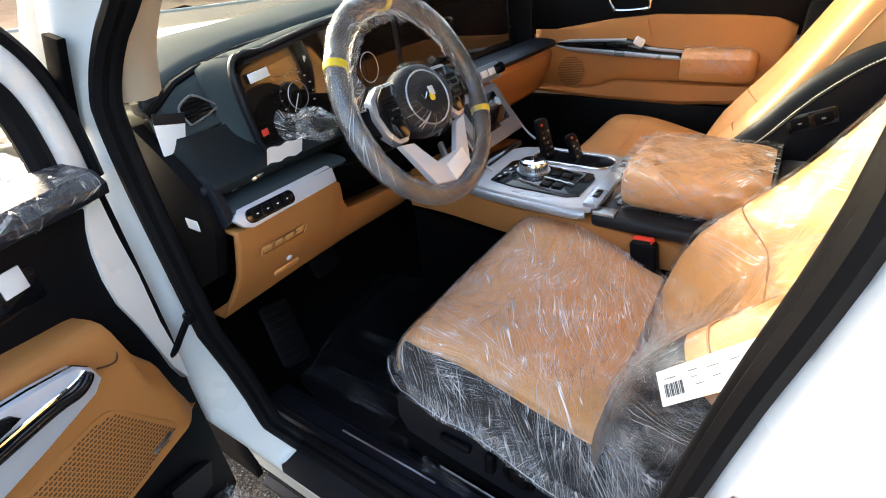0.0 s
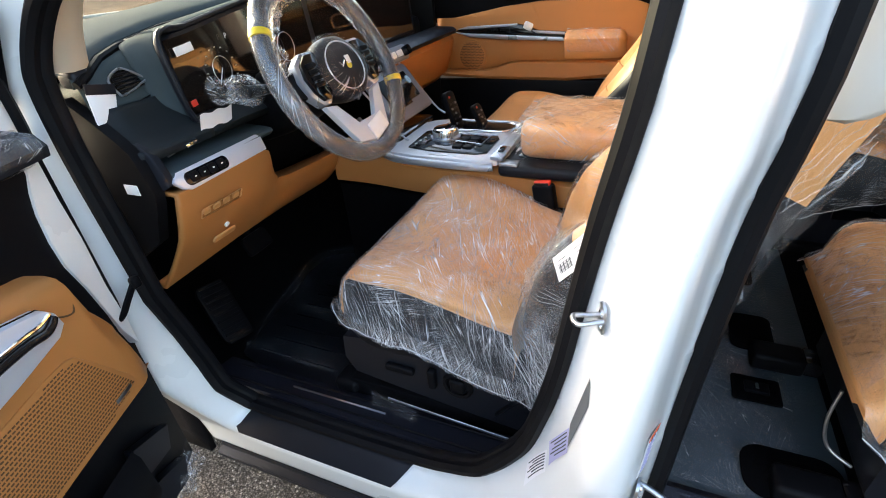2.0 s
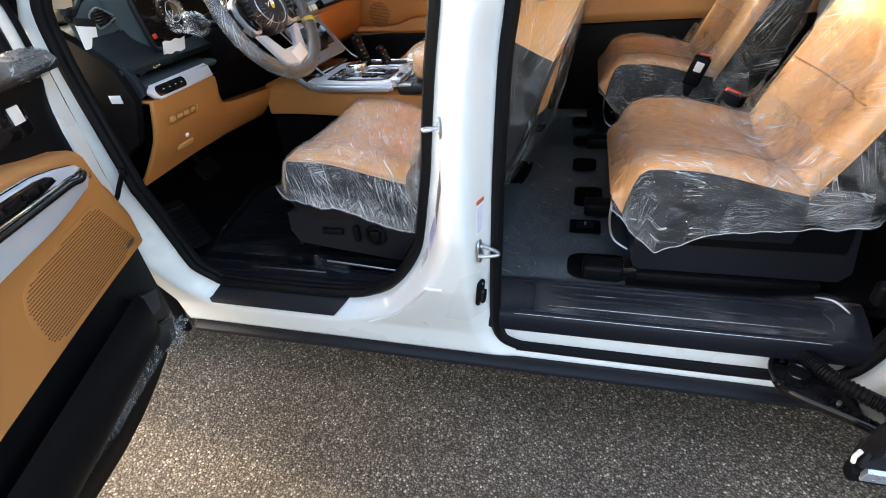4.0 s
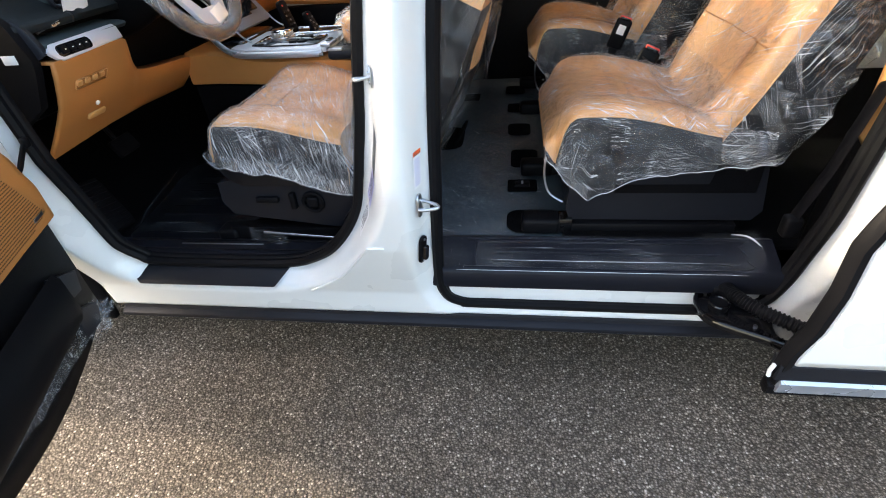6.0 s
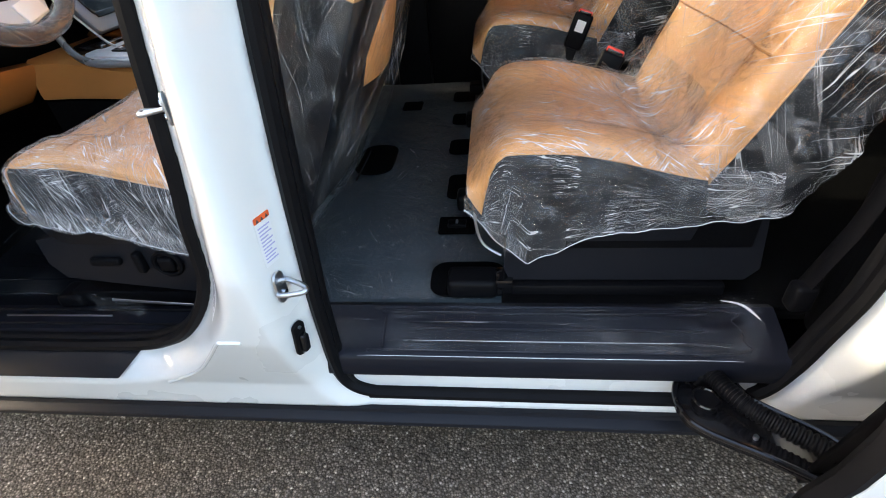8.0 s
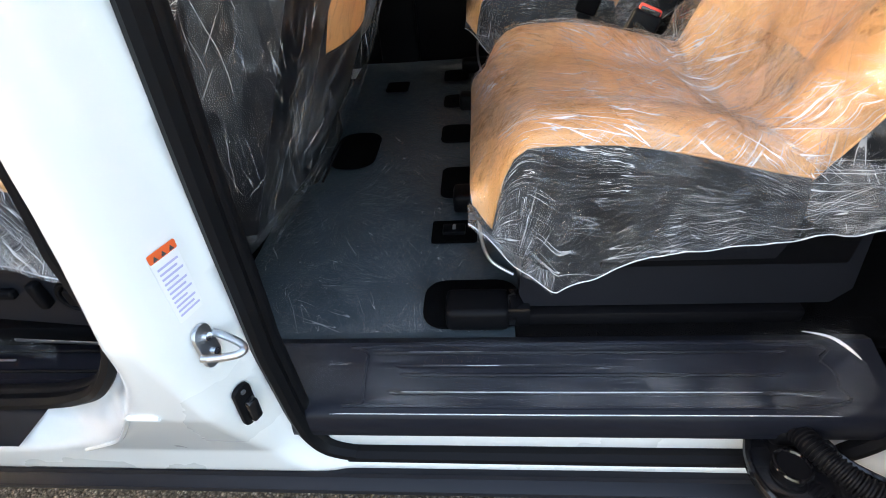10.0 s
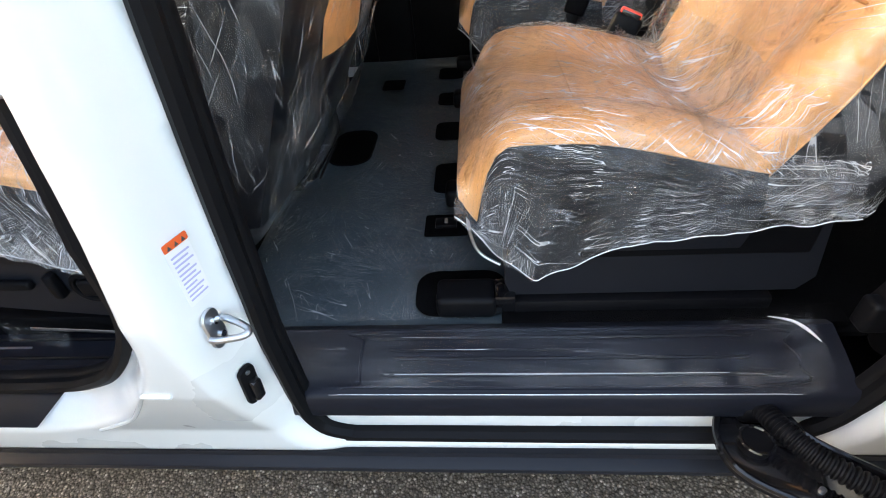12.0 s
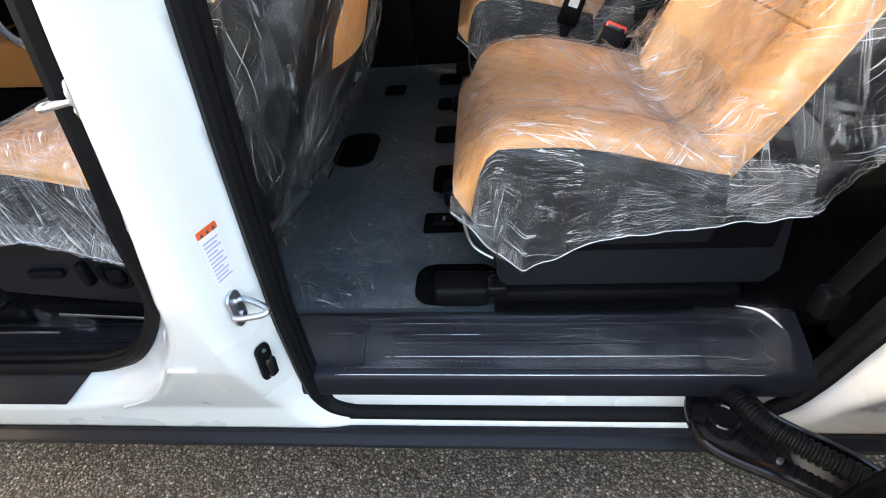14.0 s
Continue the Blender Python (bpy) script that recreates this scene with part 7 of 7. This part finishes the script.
# ---------------------------------------------------------------- front door, swung open
def front_door():
    th = radians(68)
    H = Vector((-0.93, -0.07, 0))
    M = Matrix(((math.cos(th), math.sin(th), 0, H.x), (-math.sin(th), math.cos(th), 0, H.y), (0, 0, 1, 0), (0, 0, 0, 1)))
    d = thing("front_door", "open white driver door with tan and black lining", "car door", H)

    def put(bm):
        bmesh.ops.transform(bm, matrix=M, verts=bm.verts)
        return bm

    L = 1.02
    lead = lambda z: lerp_table(((0.25, 0.065), (0.30, 0.03), (0.40, 0.016), (0.50, 0.008), (0.65, 0.0), (0.80, 0.012), (0.95, 0.04), (1.03, 0.03)), z)
    foot = lambda u: lerp_table(((-0.03, 0.33), (0.03, 0.31), (0.10, 0.288), (0.20, 0.274), (0.30, 0.268), (0.40, 0.273), (0.50, 0.290), (0.60, 0.31), (1.02, 0.34)), u)
    # outer skin and inner black shell, both cut along the bowed foot
    rows = []
    for a in np.linspace(0, 1, 14):
        row = []
        for k, u in enumerate(np.linspace(-0.03, L, 16)):
            z = foot(u) + (1.03 - foot(u)) * a
            row.append((u if k else lead(z), -0.085 + 0.03 * ((z - 0.7) / 0.4) ** 2, z))
        rows.append(row)
    part("outer_skin", put(loft(rows, False)), WHITE, d, "white outer skin").modifiers.new("thick", "SOLIDIFY").thickness = 0.008
    rows = []
    for a in np.linspace(0, 1, 18):
        row = []
        for k, u in enumerate([-0.03, 0.02, 0.05] + list(np.linspace(0.1, L - 0.01, 20))):
            z = foot(u) + 0.005 + (1.015 - foot(u)) * a
            row.append((u if k else lead(z) + 0.006, 0.012 * smoothstep((z - 0.62) / 0.1) - (0.07 if k == 0 else 0), z))
        rows.append(row)
    part("inner_shell", put(loft(rows, False)), PLASTIC, d, "black inner panel").modifiers.new("thick", "SOLIDIFY").thickness = 0.01
    part("bottom_edge", put(tube(smooth_path([(u, -0.026, foot(u) + 0.022) for u in (0.02, 0.06, 0.12, 0.20, 0.30, 0.40, 0.50, 0.60, 0.80, L)], 5), 0.030, 12)), PLASTIC, d)
    # map pocket lip and bottle holder fins
    part("pocket", put(loft([[(u, v, z) for v, z in ((0.0, 0.385), (0.05, 0.392), (0.062, 0.42), (0.060, 0.51), (0.05, 0.525), (0.04, 0.51), (0.035, 0.42))] for u in np.linspace(0.17, L - 0.05, 16)])), PLASTIC, d, "black door pocket")
    for k in range(2):
        part("pocket_fin", put(plate([(0.06, 0.46 - 0.10 * k), (0.15, 0.50 - 0.10 * k), (0.16, 0.43 - 0.10 * k), (0.08, 0.415 - 0.10 * k)], 0.02, 0.004, axes((0, 0.03, 0), (1, 0, 0), (0, 0, 1)) )), GREYPLASTIC, d)
    # painted hinge flank between the lining and the pillar
    flank = [(0.024, 0.64), (0.030, 0.655), (0.041, 0.682), (0.062, 0.789), (0.076, 0.840), (0.078, 0.883), (0.074, 0.925), (0.066, 0.958), (0.054, 0.986), (0.040, 1.014), (0.030, 1.014), (0.030, 0.93), (0.026, 0.86), (0.028, 0.77), (0.022, 0.69)]
    part("hinge_flank", put(plate(flank, 0.05, 0.003, axes((0, 0.027, 0), (1, 0, 0), (0, 0, 1)))), WHITE, d, "white painted hinge flank")
    # tan lining, its fore end rounded off
    top = lambda u: float(np.interp(u, [0.073, 0.080, 0.099, 0.125, 0.138, 0.150, 0.214, 0.274, 0.5, 1.0], [0.64, 0.693, 0.759, 0.800, 0.864, 0.868, 0.879, 0.893, 0.915, 0.925]))
    rows = []
    for u in np.concatenate([[0.062, 0.066, 0.073, 0.080, 0.090, 0.099, 0.112, 0.125, 0.130, 0.134, 0.138, 0.144, 0.150], np.linspace(0.165, L - 0.02, 30)]):
        hi = top(u)
        lo = 0.612 + 0.004 * math.sin(u * 6)
        b = 0.060 + 0.024 * smoothstep((u - 0.062) / 0.05)
        lip = 0.5 + 0.5 * smoothstep((u - 0.10) / 0.05)
        sec = [(0.0, lo - 0.004), (b - 0.02, lo), (b, min(hi, lo + 0.012))] + [(b - 0.012 * smoothstep((f - 0.55) / 0.45), lo + 0.012 + (hi - lo - 0.030) * f) for f in np.linspace(0.1, 1, 9)] + [(b - 0.020, hi - 0.006), (b - 0.034, hi), (0.012, hi + 0.002)]
        rows.append([(u, v, min(z, hi + 0.002)) for v, z in sec])
    lining = part("tan_lining", put(loft(rows, False)), TANTRIM, d, "tan leather door lining")
    part("lining_seam", put(tube(smooth_path([(0.141, 0.070, 0.826), (0.150, 0.0765, 0.812), (0.162, 0.0785, 0.812), (0.180, 0.0785, 0.822)], 5), 0.0014, 6)), TANSHADE, lining)
    # speaker grille: a slightly sunk field with rows of fine slots, their shade painted dark
    flip = lambda pts: [(x, -z) for x, z in pts][::-1]
    g = [(p.x, p.y) for p in smooth_path([(0.128, 0.655, 0), (0.150, 0.695, 0), (0.187, 0.752, 0), (0.203, 0.768, 0), (0.24, 0.772, 0), (0.34, 0.766, 0), (0.46, 0.745, 0), (0.46, 0.640, 0), (0.24, 0.634, 0), (0.15, 0.640, 0)], 4, True)]
    gr = part("speaker_grille", put(plate(flip(g), 0.004, 0.0015, axes((0, 0.0825, 0), (1, 0, 0), (0, 0, -1)))), TANTRIM, d, "tan slotted speaker grille")
    cuts = []
    for i in range(54):
        for j in range(26):
            u, z = 0.126 + 0.0064 * i + 0.0032 * (j % 2), 0.636 + 0.0054 * j
            dist, _ = hole_distance(g, np.array([(u, z)]))
            if dist[0] < -0.006:
                cuts.append(put(rbox((u, 0.0867, z), (0.0044, 0.0008, 0.0020), 0)))
    part("slots", joined(*cuts), TANSHADE, gr, smooth=False)
    part("grille_badge", put(rbox((0.160, 0.0872, 0.6535), (0.038, 0.0012, 0.007), 0.0005)), STEEL, gr)
    # silver pull blade with the grab bar and the switch block
    bl = [(0.192, 0.822), (0.196, 0.842), (0.210, 0.857), (0.26, 0.870), (0.318, 0.881), (0.60, 0.895), (0.80, 0.895), (0.80, 0.800), (0.60, 0.790), (0.348, 0.794), (0.283, 0.800), (0.208, 0.810)]
    pq = axes((0, 0.080, 0), (1, 0, 0), (0, 0, -1))
    blade = part("pull_blade", put(plate(flip(bl), 0.020, 0.005, pq)), SILVERPAINT, d, "satin silver armrest blade")
    rim = [M @ Vector((u, 0.089, z)) for u, z in bl]
    part("blade_gap", tube(rim, 0.0016, 6, closed=True), GLOSSBLACK, blade)
    part("grab_bar", put(tube(smooth_path([(0.204, 0.099, 0.842), (0.211, 0.103, 0.838), (0.228, 0.105, 0.834), (0.26, 0.105, 0.839), (0.345, 0.105, 0.842), (0.60, 0.105, 0.85), (0.76, 0.10, 0.852)], 6), [0.003, 0.004, 0.005] + [0.0062] * 34, 10)), GLOSSBLACK, blade, "black grab bar")
    part("chrome_line", put(tube(smooth_path([(0.207, 0.101, 0.848), (0.23, 0.103, 0.846), (0.26, 0.104, 0.849), (0.345, 0.104, 0.852), (0.60, 0.104, 0.862)], 6), 0.0028, 8)), CHROME, blade)
    part("switch_block", put(plate(flip([(0.284, 0.858), (0.290, 0.868), (0.303, 0.874), (0.330, 0.878), (0.50, 0.886), (0.50, 0.858), (0.34, 0.853)]), 0.006, 0.002, axes((0, 0.0985, 0), (1, 0, 0), (0, 0, -1)))), GLOSSBLACK, blade, "gloss black window switch block")
    for k in range(4):
        part("window_switch", put(rbox((0.312 + 0.045 * k, 0.1075, 0.866 + 0.002 * k), (0.03, 0.008, 0.011), 0.003)), PLASTIC, blade)
    # upper black panel, door lever and top ledge wrapped in film
    part("upper_panel", put(loft([[(u, v, z) for v, z in ((0.018, 0.82), (0.020, 0.90), (0.024, 0.98), (0.02, 1.0), (-0.02, 1.0), (-0.02, 0.82))] for u in np.linspace(0.055, L - 0.02, 10)])), PLASTIC, d, "black upper door panel")
    part("lever_recess", put(rbox((0.20, 0.018, 0.935), (0.11, 0.012, 0.05), 0.01)), GLOSSBLACK, d)
    part("memory_switch", put(rbox((0.30, 0.022, 0.925), (0.08, 0.008, 0.018), 0.004)), GREYPLASTIC, d)
    for k in range(3):
        part("memory_key", put(rbox((0.276 + 0.024 * k, 0.027, 0.925), (0.018, 0.004, 0.012), 0.002)), GLOSSBLACK, d)
    part("sticker", put(rbox((0.178, 0.026, 0.950), (0.03, 0.003, 0.03), 0.001)), PAPER, d, "white paper sticker")
    part("top_ledge", put(loft([[(u, v, z) for v, z in ((0.055, 1.0), (0.058, 1.015), (0.045, 1.032), (0.0, 1.04), (-0.03, 1.036), (-0.03, 1.0))] for u in np.linspace(0.035, L, 10)])), GREYPLASTIC, d, "charcoal window ledge")
    rows = [[Vector((u, 0.015 + (0.044 + crease((u, a, 1), 0.006, 7)) * math.cos(a), 1.016 + (0.024 + crease((u, a, 1), 0.006, 7)) * math.sin(a))) for a in np.linspace(0, math.tau, 30)] for u in np.linspace(0.045, 0.40, 40)]
    part("ledge_film", put(sheet(rows)), FILM_CLEAR, d, "crumpled clear film on the ledge")
    # window frame: white outside, black inside, sloping with the screen pillar
    fr = [Vector((u, z)) for u, z in ((0.004, 1.0), (0.003, 1.06), (0.008, 1.115), (0.024, 1.160), (0.062, 1.207), (0.13, 1.275), (0.24, 1.385), (0.38, 1.48), (0.56, 1.555), (0.98, 1.58), (1.0, 1.3), (1.0, 1.03))]

    def beside(off, v):
        pts = []
        for i, p in enumerate(fr):
            t = (fr[min(i + 1, len(fr) - 1)] - fr[max(i - 1, 0)]).normalized()
            pts.append((p.x + t.y * off, v, p.y - t.x * off))
        return smooth_path(pts, 6)

    part("window_frame", put(tube(beside(0.0, -0.035), 0.026, 12, flat=0.8)), WHITE, d, "white window frame")
    part("frame_seal", put(tube(beside(-0.027, -0.022), 0.010, 8)), RUBBER, d, "black outer seal")
    part("glass_run", put(tube(beside(0.036, -0.030), 0.017, 8)), RUBBER, d, "black glass channel")
    # film along the lower edge, gathered into a tuft at its fore end
    rows = [[Vector((0.055 + 0.60 * a, 0.018, 0.330 + 0.085 * a + (0.030 + 0.014 * a) * b)) + Vector((0, abs(crease((a * 5, b * 1.5, 9), 0.012, 4)), crease((a * 4, b, 2), 0.010, 5))) for b in np.linspace(-1, 1, 16)] for a in np.linspace(0, 1, 70)]
    part("edge_film", put(sheet(rows)), FILM_FLAT, d, "clear film along the lower edge")
    rows = []
    for h in np.linspace(0, 1, 22):
        wide = 0.016 + 0.020 * h ** 0.6 + 0.006 * math.sin(h * 9)
        rows.append([Vector((0.110 - 0.045 * h + wide * 0.5 * math.cos(a), 0.012 + wide * math.sin(a), 0.290 + 0.055 * h)) + Vector((math.cos(a), math.sin(a), 0.4)) * crease((math.cos(a) * 2, math.sin(a) * 2, h * 1.5), 0.022, 2.2) for a in np.linspace(0, math.tau, 40)])
    part("film_tuft", put(sheet(rows)), FILM_CLEAR, d, "tuft of clear film")
    return d


front_door()


# ---------------------------------------------------------------- sliding door, slid back, with its lower arm
def sliding_door():
    d = thing("sliding_door", "white sliding door slid back, with a black edge and silver lower trim", "car door", (1.2, -0.2, 0.3))
    edge = lambda z: lerp_table(((0.28, 0.650), (0.33, 0.640), (0.40, 0.640), (0.46, 0.655), (0.55, 0.658), (0.64, 0.652), (0.695, 0.664), (0.735, 0.680), (0.85, 0.72), (1.05, 0.76), (1.3, 0.80), (1.6, 0.86)), z)
    skin_y = lambda z: lerp_table(((0.27, -0.212), (0.33, -0.225), (0.37, -0.232), (0.55, -0.246), (0.70, -0.252), (0.86, -0.245), (1.05, -0.25), (1.12, -0.235), (1.6, -0.13)), z)
    zs = [0.37, 0.385, 0.42, 0.46, 0.50, 0.55, 0.60, 0.64, 0.67, 0.695, 0.735, 0.80, 0.86, 0.93, 1.0, 1.06]
    part("outer_skin", loft([[(edge(z) + 0.016 + (1.72 - edge(z)) * a, skin_y(z) + (0.010 if a == 0 else 0), z) for a in (0, 0.008, 0.02, 0.1, 0.3, 0.6, 1)] for z in zs], False), WHITE, d, "gloss white outer skin").modifiers.new("thick", "SOLIDIFY").thickness = 0.01
    part("lower_moulding", loft([[(edge(0.33) + (1.72 - edge(0.33)) * a, y, z) for y, z in ((-0.226, 0.372), (-0.232, 0.366), (-0.230, 0.328), (-0.20, 0.32), (-0.20, 0.372))] for a in np.linspace(0, 1, 8)]), GREYPLASTIC, d, "dark grey lower moulding")
    part("silver_strip", loft([[(0.652 + 1.07 * a, y, z) for y, z in ((-0.231, 0.328), (-0.236, 0.322), (-0.230, 0.292), (-0.20, 0.287), (-0.20, 0.328))] for a in np.linspace(0, 1, 8)]), SILVER, d, "satin silver lower strip")
    part("bottom_cap", loft([[(0.640 + 1.08 * a, y, z) for y, z in ((-0.224, 0.30), (-0.226, 0.282), (-0.215, 0.275), (-0.20, 0.28), (-0.20, 0.32))] for a in np.linspace(0, 1, 4)]), PLASTIC, d)
    rows = []
    for z in np.linspace(0.285, 1.6, 60):
        x, y = edge(z), skin_y(z)
        rows.append([(x + 0.018, y - 0.001, z), (x + 0.006, y - 0.003, z), (x - 0.003, y + 0.006, z), (x - 0.005, y + 0.016, z), (x + 0.004, y + 0.028, z), (x + 0.03, y + 0.034, z)])
    part("edge_seal", loft(rows), RUBBER, d, "black rubber leading edge")
    part("white_tip", tube([(0.632, -0.222, 0.33), (0.630, -0.222, 0.345), (0.634, -0.222, 0.362)], 0.004, 8), WHITE, d)
    part("inner_panel", loft([[(edge(z) + 0.06 + (1.66 - edge(z)) * a, skin_y(z) + 0.075, z) for a in (0, 0.3, 1)] for z in (0.29, 0.5, 0.8, 1.05)], False), PLASTIC, d).modifiers.new("thick", "SOLIDIFY").thickness = 0.008
    part("window", loft([[(edge(z) + 0.05 + (1.66 - edge(z)) * a, skin_y(z) + 0.01, z) for a in (0, 0.5, 1)] for z in (1.05, 1.3, 1.6)], False), DARKGLASS, d, "dark tinted window").modifiers.new("thick", "SOLIDIFY").thickness = 0.005
    a = thing("sliding_door_arm", "black steel roller arm with a ribbed cable hose", "door arm", (0.62, -0.05, 0.33))
    out = [(p.x, p.y) for p in smooth_path([(0.585, 0.02, 0), (0.560, -0.01, 0), (0.558, -0.05, 0), (0.580, -0.085, 0), (0.66, -0.128, 0), (0.74, -0.17, 0), (0.80, -0.16, 0), (0.76, -0.09, 0), (0.68, -0.03, 0), (0.65, 0.02, 0)], 5, True)]
    part("bracket", plate(out, 0.012, 0.003, Matrix.Translation((0, 0, 0.318))), GLOSSBLACK, a, "gloss black steel bracket")
    part("flange", tube([(x, y, 0.334) for x, y in out], 0.005, 8, closed=True, up=(0, 0, 1)), GLOSSBLACK, a)
    part("roller", tube([(0.600, -0.035, 0.33), (0.600, -0.035, 0.345)], 0.020, 20, up=(0, 1, 0)), PLASTIC, a)
    part("roller_ring", tube([(0.600 + 0.020 * math.cos(t), -0.035 + 0.020 * math.sin(t), 0.346) for t in np.linspace(0, math.tau, 24, endpoint=False)], 0.003, 6, closed=True, up=(0, 0, 1)), GLOSSBLACK, a)
    part("bolt", tube([(0.655, -0.095, 0.33), (0.655, -0.095, 0.337)], 0.004, 10, up=(0, 1, 0)), STEEL, a)
    path = smooth_path([(0.618, 0.02, 0.352), (0.620, -0.008, 0.362), (0.630, -0.038, 0.366), (0.652, -0.070, 0.366), (0.690, -0.105, 0.366), (0.738, -0.14, 0.364), (0.79, -0.175, 0.362)], 26)
    part("hose", tube(path, [0.0125 if (i // 2) % 2 else 0.0155 for i in range(len(path))], 14, up=(0, 0, 1)), PLASTIC, a, "black corrugated hose")
    part("hose_socket", rbox((0.617, 0.012, 0.345), (0.05, 0.03, 0.04), 0.012, 3), PLASTIC, a)
    # white body strip seen under the step, lower channel
    c = thing("lower_channel", "white painted channel with a black seal under the entry step", "sill channel", (0.36, 0.02, 0.32), kind="structure")
    part("channel", rbox((0.35, 0.040, 0.320), (0.72, 0.05, 0.062), 0.006), WHITE, c)
    p = thing("quarter_trim", "tan and black trim behind the rear seat", "interior trim", (0.85, 0.06, 0.7))
    rows = [[(0.782 + 0.03 * max(0, (0.70 - z) / 0.04) + 0.20 * a, 0.062 - 0.004 * a, z) for a in (0, 0.03, 0.5, 1)] for z in (0.662, 0.68, 0.70, 0.76, 0.84, 0.92, 1.0)]
    part("tan_panel", loft(rows, False), TAN, p, "tan trim panel").modifiers.new("thick", "SOLIDIFY").thickness = 0.02
    part("black_panel", rbox((0.90, 0.085, 0.54), (0.22, 0.05, 0.32), 0.02), PLASTIC, p)
    part("belt_anchor", rbox((0.735, 0.055, 0.49), (0.035, 0.03, 0.05), 0.008, 3), PLASTIC, p)
    part("belt_strap", tube([(0.735, 0.06, 0.50), (0.76, 0.05, 0.62), (0.80, 0.04, 0.9)], 0.004, 8, flat=4), PLASTIC, p)


sliding_door()
